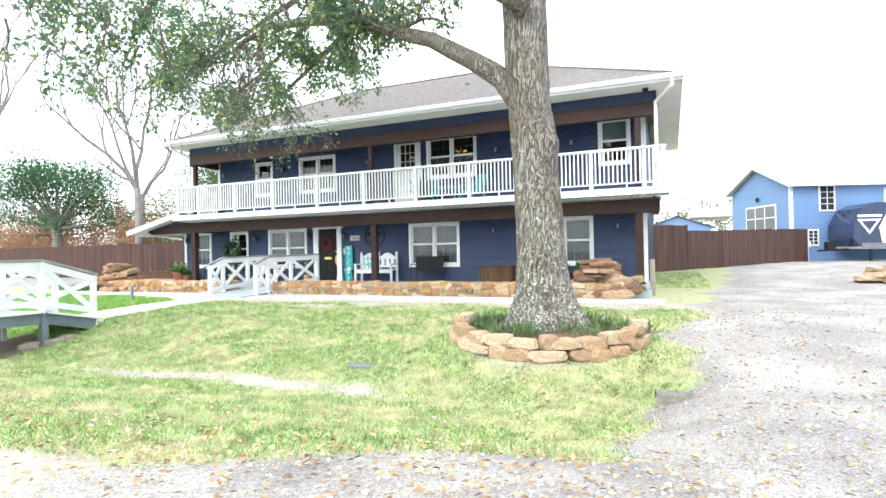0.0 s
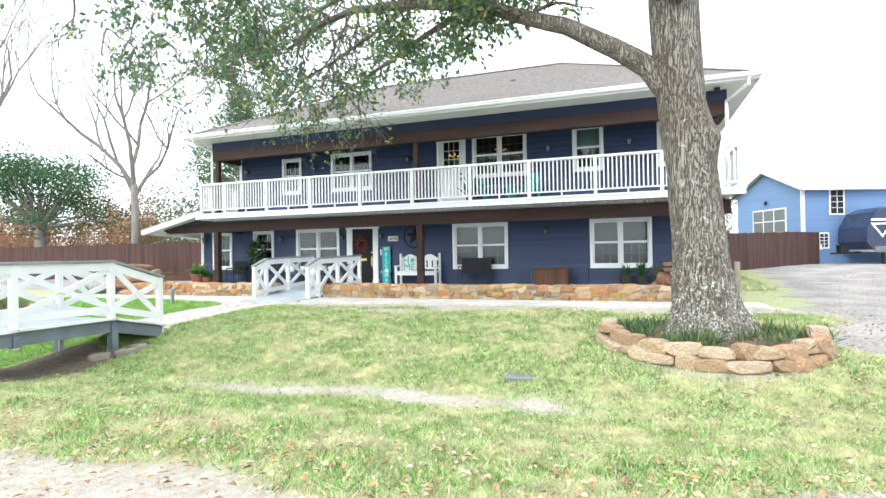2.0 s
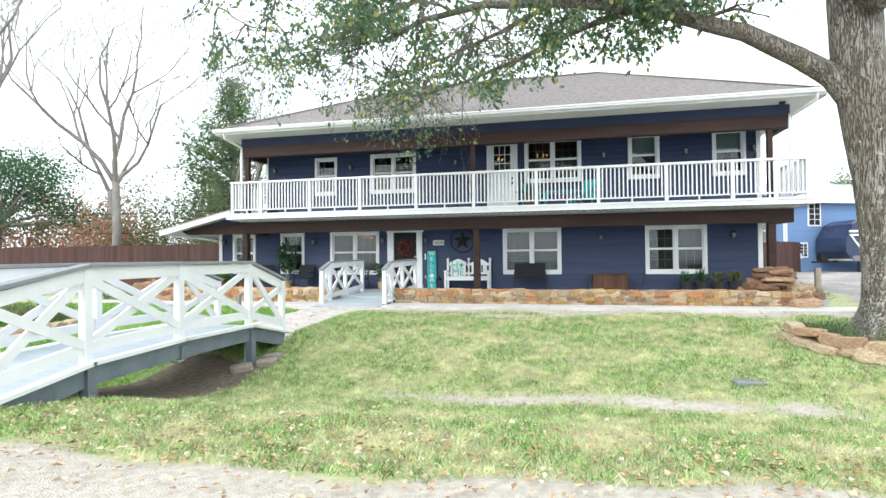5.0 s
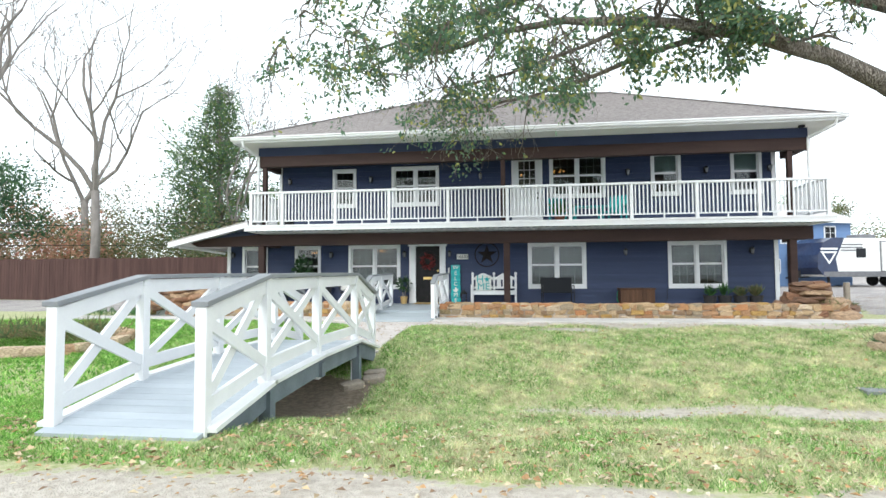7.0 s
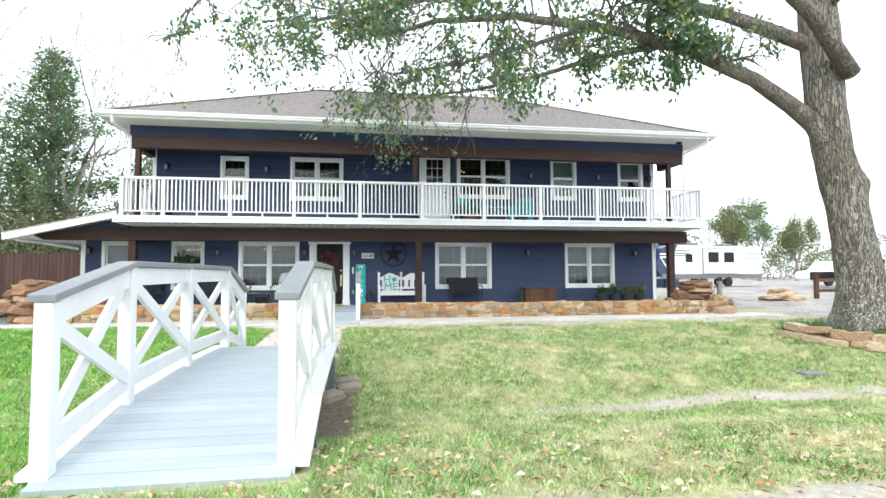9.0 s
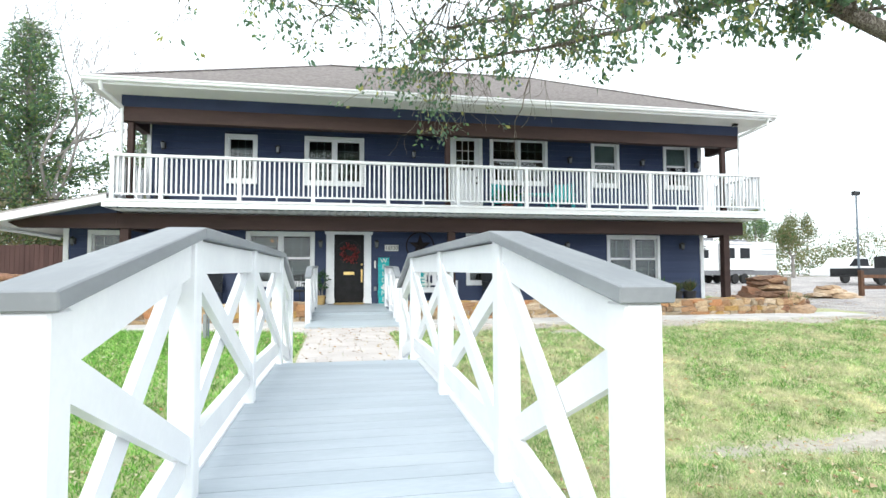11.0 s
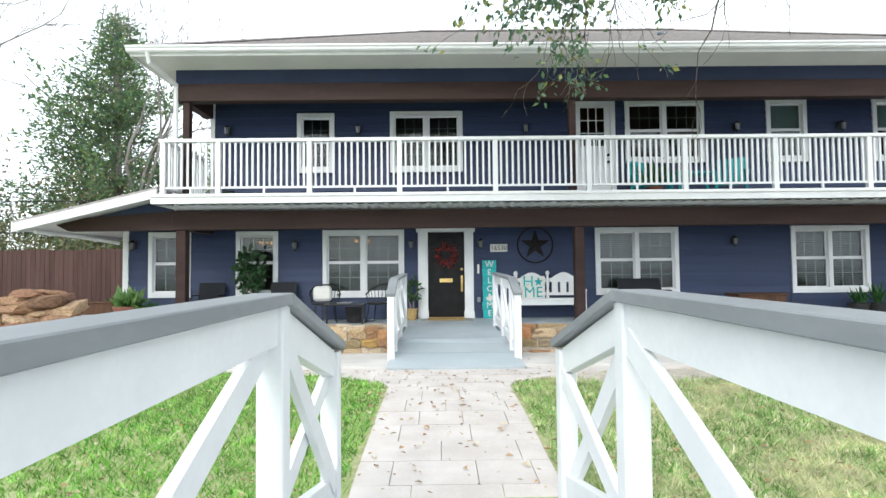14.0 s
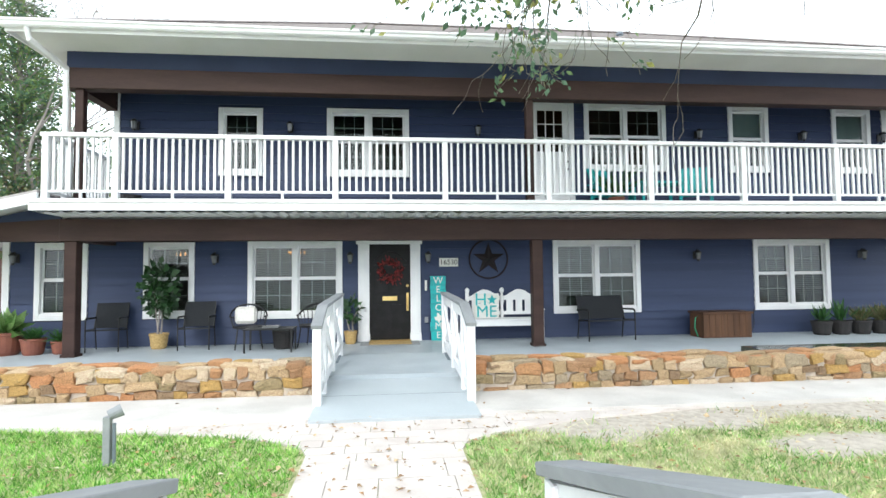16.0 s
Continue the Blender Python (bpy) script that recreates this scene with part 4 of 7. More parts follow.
# ---- walks, ramp, bridge ----
def xrail(parent, x, stations, cap=0.15):
    """One side rail: posts, sloping top board with cap, bottom rail, crossed braces.
    stations: (y, foot z, deck z, top z)."""
    for (y, zf, zd, zt) in stations:
        part("post", Shape().box(x - 0.05, x + 0.05, y - 0.05, y + 0.05, zf, zt - 0.02), WHITE, parent, bevel=0.006)
    for (ya, _, da, ta), (yb, _, db, tb) in zip(stations, stations[1:]):
        e = 0.07
        part("cap_board", Shape().beam((x, ya - (e if ya == stations[0][0] else 0), ta + 0.0), (x, yb + (e if yb == stations[-1][0] else 0), tb), cap, 0.045), GREY_CAP, parent, "grey painted handrail cap", bevel=0.004)
        part("top_board", Shape().beam((x, ya, ta - 0.10), (x, yb, tb - 0.10), 0.06, 0.14), WHITE, parent)
        part("bottom_rail", Shape().beam((x, ya, da + 0.17), (x, yb, db + 0.17), 0.05, 0.12), WHITE, parent)
        part("brace", Shape().beam((x - 0.02, ya + 0.04, da + 0.20), (x - 0.02, yb - 0.04, tb - 0.16), 0.035, 0.10), WHITE, parent)
        part("brace", Shape().beam((x + 0.02, ya + 0.04, ta - 0.16), (x + 0.02, yb - 0.04, db + 0.20), 0.035, 0.10), WHITE, parent)


bridge = thing("footbridge", "white arched timber footbridge with grey deck and crossed braces", "bridge", at=(0, 0, 0))
BXL, BXR = -13.35, -12.0
ST = [(2.76, -0.05, 0.03, 1.045), (3.85, -0.40, 0.20, 1.27), (5.32, -0.05, 0.25, 1.285), (6.98, -0.42, 0.24, 1.29), (8.05, -0.2, -0.01, 0.955)]
for x in (BXL, BXR):
    xrail(bridge, x, ST)
    o = -0.07 if x == BXL else 0.07
    for (ya, _, za, _), (yb, _, zb, _) in zip(ST, ST[1:]):
        part("skirt_beam", Shape().beam((x + o * 0.4, ya, za - 0.14), (x + o * 0.4, yb, zb - 0.14), 0.05, 0.22), GREY_SKIRT, bridge, "slate grey side beam")
        part("deck_edge", Shape().beam((x + o, ya - 0.02, za + 0.0), (x + o, yb + 0.02, zb + 0.0), 0.13, 0.04), WHITE, bridge)
    for y, zf in ((3.85, -0.5), (5.32, -0.02), (6.98, -0.55)):
        part("leg", Shape().box(x + o * 0.5 - 0.06, x + o * 0.5 + 0.06, y - 0.06, y + 0.06, zf, 0.16), GREY_SKIRT, bridge)
ya = [st[0] for st in ST]
za = [st[2] for st in ST]
y = 2.62
while y < 8.12:
    yb = y + 0.142
    z0, z1 = np.interp([y, yb - 0.005], [2.62] + ya + [8.4], [0.0] + za + [-0.04])
    part("deck_board", Shape().beam((-12.675, y, z0 - 0.015), (-12.675, yb - 0.003, z1 - 0.015), 1.42, 0.035), GREY_DECK, bridge)
    y = yb

ramp = thing("entry_ramp", "grey painted entry ramp with white crossed railings", "ramp", at=(0, 0, 0))
RXL, RXR = -13.42, -11.60
part("ramp_deck", Shape().add([(RXL - 0.02, 12.12, 0.11), (RXR + 0.02, 12.12, 0.11), (RXR + 0.02, 15.8, 0.27), (RXL - 0.02, 15.8, 0.27), (RXL - 0.02, 12.15, 0.0), (RXR + 0.02, 12.15, 0.0), (RXR + 0.02, 15.8, 0.0), (RXL - 0.02, 15.8, 0.0)],
     [(0, 1, 2, 3), (7, 6, 5, 4), (0, 4, 5, 1), (1, 5, 6, 2), (2, 6, 7, 3), (3, 7, 4, 0)]), RAMP_PAINT, ramp)
for k in range(1, 4):
    yj = 12.15 + k * 0.93
    part("ramp_joint", Shape().box(RXL, RXR, yj - 0.003, yj + 0.003, 0.0, 0.1115 + 0.0435 * (yj - 12.12)), GREY_SKIRT, ramp)
RS = [(12.72, 0.0, 0.09, 1.04), (13.25, 0.0, 0.12, 1.25), (14.35, 0.0, 0.19, 1.28), (15.75, 0.2, 0.27, 1.31)]
for x in (RXL, RXR):
    xrail(ramp, x, RS, cap=0.13)
    part("skirt_beam", Shape().beam((x, 12.2, 0.02), (x, 15.75, 0.2), 0.05, 0.16), GREY_SKIRT, ramp)

# front walk: slab along the wall, paver path to the bridge
sl = Shape()
sl.box(-22.5, -0.25, 12.28, 13.42, -0.1, 0.105)
solid("pavement_walk", sl, CONCRETE, "pale concrete walk along the stone wall", "pavement", "structure")
path = thing("pavement_path", "cream travertine paver path from the bridge to the ramp", "pavement", kind="structure")
rnd = random.Random(5)


def path_half(y):
    """Half the path's width: it flares out where it meets the walk."""
    return 0.70 + min(3.4, max(0.0, y - 11.2) ** 2 * 2.6)


y, row = 8.16, 0
while y < 12.3:
    h = 0.40 if y < 10.9 else 0.20
    wide = max(path_half(y), path_half(y + h))
    x = -12.62 - wide - (0.15 if row % 2 else 0.0)
    while x < -12.62 + wide:
        w = rnd.choice((0.40, 0.60, 0.40))
        lo0, hi0, lo1, hi1 = -12.62 - path_half(y), -12.62 + path_half(y), -12.62 - path_half(y + h), -12.62 + path_half(y + h)
        cl = lambda v, p, q: min(max(v, p), q)
        q = [cl(x, lo0, hi0), cl(x + w, lo0, hi0), cl(x + w, lo1, hi1), cl(x, lo1, hi1)]
        if (q[1] - q[0]) + (q[2] - q[3]) > 0.12:
            zc = float(gz(-12.62, y))
            zn = float(gz(-12.62, y + h))
            o = rnd.uniform(0, 0.004)
            e = 0.003
            top4 = [(q[0] + e, y + e, zc + 0.018 + o), (q[1] - e, y + e, zc + 0.018 + o), (q[2] - e, y + h - e, zn + 0.018 + o), (q[3] + e, y + h - e, zn + 0.018 + o)]
            s = Shape().add(top4 + [(p[0], p[1], p[2] - 0.06) for p in top4], [(0, 1, 2, 3), (7, 6, 5, 4), (0, 4, 5, 1), (1, 5, 6, 2), (2, 6, 7, 3), (3, 7, 4, 0)])
            part("paver", s, TRAVERTINE, path)
        x += w
    y += h
    row += 1


# ---- stonework ----
def rock_mesh(name, seed, material, sub=2):
    """A broken field stone about one metre across: flat cleaved faces, chipped corners."""
    r = random.Random(seed)
    bm = bmesh.new()
    bmesh.ops.create_icosphere(bm, subdivisions=sub, radius=0.62)
    off = Vector((r.uniform(0, 90), r.uniform(0, 90), r.uniform(0, 90)))
    cuts = [(Vector(a).normalized(), r.uniform(0.36, 0.44)) for a in ((1, 0.2, 0), (-1, -0.1, 0.1), (0, 1, 0.1), (0.1, -1, 0), (0, 0.1, 1), (0.1, 0, -1))]
    cuts += [(Vector((r.gauss(0, 1), r.gauss(0, 1), r.gauss(0, 1))).normalized(), r.uniform(0.40, 0.50)) for k in range(6)]
    for v in bm.verts:
        p = v.co.copy()
        for nrm, lim in cuts:
            over = p.dot(nrm) - lim
            if over > 0:
                p -= nrm * over
        v.co = p * (1 + 0.10 * noise.noise(p * 2.3 + off) + 0.07 * noise.noise(p * 7.0 + off)) / 0.84
    me = bpy.data.meshes.new(name)
    bm.to_mesh(me)
    bm.free()
    me.materials.append(material)
    return me


def face_stone_mesh(name, seed, material):
    """A wall stone one unit wide and high: uneven outline, cleft front, squared back."""
    r = random.Random(seed)
    n = 8
    ring = []
    for x, z in ((-1, -1), (-0.1, -1), (1, -1), (1, 0.1), (1, 1), (0.1, 1), (-1, 1), (-1, -0.1)):
        ring.append((0.5 * x + r.uniform(-0.09, 0.09), 0.5 * z + r.uniform(-0.10, 0.10)))
    cut = r.choice((0, 2, 4, 6))
    ring[cut] = (ring[cut][0] * r.uniform(0.6, 0.9), ring[cut][1] * r.uniform(0.6, 0.9))
    tilt, lean = r.uniform(-0.18, 0.18), r.uniform(-0.18, 0.18)
    vs, fs = [], []
    for y, f, j in ((0.5, 0.98, 0.0), (-0.30, 1.0, 0.04), (-0.44, 0.93, 0.05), (-0.50, 0.50, 0.09)):
        for x, z in ring:
            vs.append((x * f, y + (r.uniform(-j, j) + x * tilt + z * lean if j else 0.0), z * f))
    vs.append((0, -0.50 + r.uniform(-0.06, 0.04), 0))
    for i in range(3):
        for k in range(n):
            p, q = i * n + k, i * n + (k + 1) % n
            fs.append((p, q, q + n, p + n))
    fs += [(3 * n + k, 3 * n + (k + 1) % n, 4 * n) for k in range(n)]
    return Shape().add(vs, fs).mesh(name, material)


FACE_STONES = [face_stone_mesh("stone", 70 + k, STONE) for k in range(14)]
WALL_ROCKS = [rock_mesh("stone", 10 + k, STONE, sub=2) for k in range(10)]
LEDGE_ROCKS = [rock_mesh("stone", 90 + k, ROCK_BROWN, sub=2) for k in range(8)]
SAND_ROCKS = [rock_mesh("stone", 40 + k, SANDSTONE, sub=2) for k in range(8)]


def stone_wall(name, label, x0, x1, yf, z0, z1, rng):
    wall = thing(name, label, "wall", kind="structure")
    part("core", Shape().box(x0, x1, yf + 0.035, yf + 0.55, z0 - 0.1, z1 - 0.05), MORTAR, wall)
    z = z0 - 0.02
    for h in (0.15, 0.125, 0.155):
        x = x0
        while x < x1 - 0.05:
            w = min(rng.choice((rng.uniform(0.14, 0.24), rng.uniform(0.22, 0.42))), x1 - x)
            hh = h * rng.uniform(0.82, 1.16)
            o = part("stone", rng.choice(FACE_STONES), None, wall)
            o.matrix_basis = pose(x + w / 2, yf + 0.045 + rng.uniform(-0.012, 0.012), z + h / 2 + rng.uniform(-0.02, 0.02), 0, rng.choice((0, 180)) + rng.uniform(-6, 6), 0) @ Matrix.Diagonal((w * 0.95, 0.13, hh * 1.0, 1))
            x += w
        z += h
    for row, (dy, up, deep) in enumerate(((0.13, -0.01, 0.26), (0.42, 0.0, 0.30))):
        x = x0 + 0.1 * row
        while x < x1 - 0.1:
            w = min(rng.uniform(0.22, 0.55), x1 - x + 0.04)
            o = part("stone", rng.choice(WALL_ROCKS), None, wall)
            o.matrix_basis = pose(x + w / 2, yf + dy + rng.uniform(-0.03, 0.03), z1 - 0.01 + up + rng.uniform(-0.02, 0.02), rng.uniform(-4, 4), rng.uniform(-4, 4), rng.uniform(-14, 14)) @ Matrix.Diagonal((w, deep * rng.uniform(0.9, 1.2), rng.uniform(0.09, 0.13), 1))
            x += w * 0.96
    return wall


rng = random.Random(3)
stone_wall("wall_stone_west", "low mortared field stone wall in front of the porch", -19.2, -13.5, 13.48, 0.05, 0.47, rng)
stone_wall("wall_stone_east", "low mortared field stone wall edging the porch and pond", -11.52, -1.2, 13.34, 0.05, 0.44, rng)
solid("pond_water", Shape().box(-6.5, -1.6, 13.95, 15.1, 0.2, 0.35), WATER, "shallow dark pond water behind the stone edge", "water", "structure")


def rock_pile(name, label, centre, spread, height, n, seed, meshes):
    """A heap of stones, low ones wide, the top ones flat."""
    r = random.Random(seed)
    t = thing(name, label, "rock pile", at=centre)
    for k in range(n):
        f = k / n
        z = height * f ** 1.2
        rad = spread * (1 - 0.75 * f)
        a = k * 2.4 + r.uniform(-0.4, 0.4)
        q = rad * r.uniform(0.35, 1.0)
        w = r.uniform(0.35, 0.65) * (1.15 - 0.4 * f)
        o = part("stone", r.choice(meshes), None, t)
        o.matrix_basis = pose(math.cos(a) * q * 1.25, math.sin(a) * q * 0.75, z + 0.06, r.uniform(-10, 10), r.uniform(-12, 12), r.uniform(0, 180)) @ Matrix.Diagonal((w * 1.3, w, w * r.uniform(0.26, 0.5), 1))
    return t


rock_pile("rock_waterfall", "heaped brown rock waterfall at the pond's end", (-1.75, 13.95, 0.1), 0.85, 0.85, 40, 4, LEDGE_ROCKS)
rock_pile("rock_fountain", "heaped brown rock fountain beside the porch", (-19.5, 14.1, 0.1), 1.0, 0.92, 46, 6, LEDGE_ROCKS)
rock_pile("drive_rocks", "small heap of pale rocks on the gravel drive", (5.6, 19.2, float(gz(5.6, 19.2))), 0.8, 0.35, 14, 8, SAND_ROCKS)

# ring of stones round the oak
TX0, TY0 = -1.92, 8.35
ring = thing("tree_planter", "rough sandstone ring round the oak's foot", "planter", at=(0, 0, 0))
rng = random.Random(21)
for course in range(2):
    a = 170.0 + course * 7
    while a < 374:
        th = radians(a)
        rx, ry = 1.42 - 0.05 * course, 1.34 - 0.05 * course
        x, y = TX0 + rx * math.cos(th), TY0 + ry * math.sin(th) + 0.12
        base = float(gz(TX0 + 1.5 * math.cos(th), TY0 + 1.3 * math.sin(th)))
        z = min(base, -0.05) + 0.07 + 0.15 * course + rng.uniform(-0.02, 0.02)
        w = rng.uniform(0.22, 0.52)
        if course == 0 or rng.random() < 0.93:
            o = part("stone", rng.choice(SAND_ROCKS), None, ring)
            o.matrix_basis = pose(x, y, z, rng.uniform(-5, 5), rng.uniform(-5, 5), a + 90 + rng.uniform(-9, 9)) @ Matrix.Diagonal((w, rng.uniform(0.22, 0.34), rng.uniform(0.13, 0.22), 1))
        a += math.degrees(w * 0.93 / 1.55)
s = Shape()
bedv = [(TX0, TY0 + 0.1, 0.18)]
for ringi, (rr, zz) in enumerate(((0.5, 0.16), (1.0, 0.08), (1.40, -0.04))):
    for k in range(28):
        th = 2 * math.pi * k / 28
        bedv.append((TX0 + rr * math.cos(th), TY0 + 0.1 + rr * 0.86 * math.sin(th), zz + 0.02 * math.sin(5 * th + ringi)))
bf = [(0, 1 + k, 1 + (k + 1) % 28) for k in range(28)]
for ringi in range(2):
    for k in range(28):
        a0, b0 = 1 + ringi * 28 + k, 1 + ringi * 28 + (k + 1) % 28
        bf.append((a0, a0 + 28, b0 + 28, b0))
s.add(bedv, bf)
MULCH = mat("bed_mulch", (0.13, 0.085, 0.055), (0.20, 0.13, 0.09), scale=12, rough=0.95, bump=0.8)
part("soil", s, MULCH, ring, "brown mulch bed")


# ---- foliage tools ----
def leaf_cloud(name, centres, dirs, size, material, rngn, per=1, ratio=0.45, droop=0.3, spread=0.1):
    """Many small four-cornered leaves around the given points."""
    c = np.repeat(np.asarray(centres, np.float32), per, 0)
    d = np.repeat(np.asarray(dirs, np.float32), per, 0)
    n = len(c)
    c = c + rngn.normal(0, spread, (n, 3))
    d = d + rngn.normal(0, 0.8, (n, 3))
    d[:, 2] -= droop
    d /= np.linalg.norm(d, axis=1, keepdims=True) + 1e-6
    sdir = np.cross(d, rngn.normal(0, 1, (n, 3)))
    sdir /= np.linalg.norm(sdir, axis=1, keepdims=True) + 1e-6
    nn = np.cross(d, sdir)
    ln = (size * rngn.uniform(0.6, 1.3, n))[:, None]
    w = ln * ratio
    v = np.stack([c, c + d * ln * 0.5 + sdir * w * 0.5 + nn * ln * 0.06, c + d * ln, c + d * ln * 0.5 - sdir * w * 0.5 + nn * ln * 0.06], 1).reshape(-1, 3)
    f = np.arange(n * 4).reshape(-1, 4)
    return bare_mesh(name, v, f, material)


def grow(shape, start, direction, length, radius, depth, rng, tips, bend=0.25, rise=0.0, kids=3, shrink=0.62, sides=6, twig=0.006):
    """A limb that wanders, tapers and forks; tips collects (place, direction)."""
    p, d = Vector(start), Vector(direction).normalized()
    n = 5
    pts, rad = [p.copy()], [radius]
    for k in range(n):
        d = (d + Vector((rng.gauss(0, bend), rng.gauss(0, bend), rng.gauss(0, bend) + rise))).normalized()
        p = p + d * (length / n)
        pts.append(p.copy())
        rad.append(max(twig, radius * (1 - 0.62 * (k + 1) / n)))
        if depth <= 1:
            tips.append((p.copy(), d.copy()))
    shape.tube(pts, rad, sides if radius > 0.03 else 4, caps=False)
    if depth > 0:
        for k in range(kids):
            f = rng.uniform(0.35, 1.0) if k else 1.0
            i3 = min(n, max(1, int(f * n)))
            dd = (pts[i3] - pts[i3 - 1]).normalized()
            ax = Vector((rng.gauss(0, 1), rng.gauss(0, 1), rng.gauss(0, 1) + 0.2)).normalized()
            dd = (dd + ax * rng.uniform(0.5, 0.9)).normalized()
            grow(shape, pts[i3], dd, length * shrink * rng.uniform(0.8, 1.2), rad[i3] * 0.75, depth - 1, rng, tips, bend, rise, kids, shrink, sides, twig)


# ---- the oak ----
oak = thing("oak_tree", "large live oak with lichened bark and a spreading crown", "tree", at=(TX0, TY0, 0))
oak.location = (0, 0, 0)
trunk = Shape()
pts = [(-1.92, 8.4, 0.0), (-1.93, 8.4, 0.18), (-1.95, 8.4, 0.5), (-1.97, 8.4, 1.0), (-2.02, 8.48, 1.8), (-2.07, 8.55, 2.5), (-2.10, 8.62, 3.0), (-2.18, 8.70, 3.6), (-2.24, 8.76, 4.5), (-2.28, 8.8, 6.2), (-2.4, 8.8, 8.0)]
rad = [0.72, 0.60, 0.47, 0.40, 0.365, 0.35, 0.385, 0.345, 0.36, 0.36, 0.27]
sd = 44
fine_p, fine_r = [], []
for k in range(len(pts) - 1):
    for q in range(6):
        t = q / 6
        fine_p.append(Vector(pts[k]).lerp(Vector(pts[k + 1]), t))
        fine_r.append(rad[k] * (1 - t) + rad[k + 1] * t)
vs, fs = [], []
for k, (p, r) in enumerate(zip(fine_p, fine_r)):
    for q in range(sd):
        th = 2 * math.pi * q / sd
        flare = max(0.0, 0.8 - p.z) * 0.16 * (math.cos(5 * th + 0.6) + 0.5 * math.cos(3 * th))
        wob = r * (1 + flare + 0.05 * noise.noise(Vector((math.cos(th) * 2, math.sin(th) * 2, p.z * 1.2))) + 0.035 * noise.noise(Vector((math.cos(th) * 7, math.sin(th) * 7, p.z * 3))))
        wob += 0.085 * math.exp(-((th - 5.7) / 0.45) ** 2 - ((p.z - 2.95) / 0.2) ** 2)
        vs.append((p.x + wob * math.cos(th), p.y + wob * math.sin(th), p.z))
for k in range(len(fine_p) - 1):
    for q in range(sd):
        a0, b0 = k * sd + q, k * sd + (q + 1) % sd
        fs.append((a0, b0, b0 + sd, a0 + sd))
trunk.add(vs, fs)
part("trunk", trunk, BARK, oak, smooth=True)
orng = random.Random(11)
tips = []
limb_specs = [
    # (points along the limb, first radius)
    ([(-2.25, 8.68, 3.6), (-2.62, 8.66, 4.15), (-3.15, 8.66, 4.55), (-3.9, 8.7, 5.02), (-5.1, 8.8, 5.55), (-6.7, 9.2, 6.1), (-8.4, 9.8, 6.5), (-9.9, 10.6, 6.7), (-11.2, 11.4, 6.65)], 0.20),
    ([(-2.1, 8.3, 5.1), (-3.3, 7.9, 6.0), (-5.2, 7.4, 6.9), (-7.4, 6.9, 7.3), (-9.4, 6.4, 7.2), (-11.2, 6.2, 6.9)], 0.17),
    ([(-2.2, 8.6, 5.6), (-3.8, 9.6, 6.8), (-6.0, 10.6, 7.7), (-8.6, 11.4, 8.0), (-11.0, 12.0, 7.7), (-13.0, 12.2, 7.2)], 0.16),
    ([(-2.15, 8.5, 6.6), (-3.6, 8.7, 8.0), (-6.0, 9.0, 9.2), (-9.0, 9.2, 9.4), (-12.0, 9.4, 8.8)], 0.16),
    ([(-2.3, 8.6, 7.9), (-2.6, 9.6, 9.6), (-2.0, 10.6, 11.0)], 0.15),
    ([(-5.5, 8.9, 5.72), (-6.4, 9.5, 5.72), (-7.8, 10.2, 5.45), (-9.1, 11.0, 5.35), (-10.2, 12.1, 5.5)], 0.075),
    ([(-6.9, 9.25, 6.15), (-8.0, 9.9, 6.0), (-9.4, 10.6, 5.8), (-10.8, 11.3, 5.75)], 0.06),
]
crown_pts, crown_dirs = [], []
for lp, r0 in limb_specs:
    s = Shape()
    n = len(lp)
    fp = []
    for k in range(n - 1):
        for q in range(4):
            b0 = Vector(lp[k]).lerp(Vector(lp[k + 1]), q / 4)
            fp.append(b0 + Vector((0, 0, 0.05 * noise.noise(b0 * 1.3))))
    fp.append(Vector(lp[-1]))
    frad = [max(0.03, r0 * (1 - 0.8 * k / (len(fp) - 1))) for k in range(len(fp))]
    s.tube(fp, frad, 10)
    limb = part("limb", s, BARK, oak, smooth=True)
    tw = Shape()
    low = r0 > 0.19
    for k in range(14 if low else 8, len(fp), 2 if r0 > 0.1 else 4):
        inner = fp[k].x > -8.2
        for m in range(3):
            dd = Vector((orng.gauss(-0.5, 0.6), orng.gauss(-0.4 if low and inner else 0, 0.9), orng.gauss(0.75 if low and inner else (0.3 if inner else -0.05), 0.4))).normalized()
            got = []
            grow(tw, fp[k], dd, (0.75 if low and inner else 1.0) * orng.uniform(1.0, 1.8), max(0.02, frad[k] * 0.35), 2, orng, got, bend=0.22, rise=-0.05, kids=3, shrink=0.6, sides=5, twig=0.004)
            tips += [q for q in got if q[0].z > 5.3 + 0.3 * max(0.0, q[0].y - 8)]
    tagged(part("twigwork", tw, BARK, limb), kind="stuff")
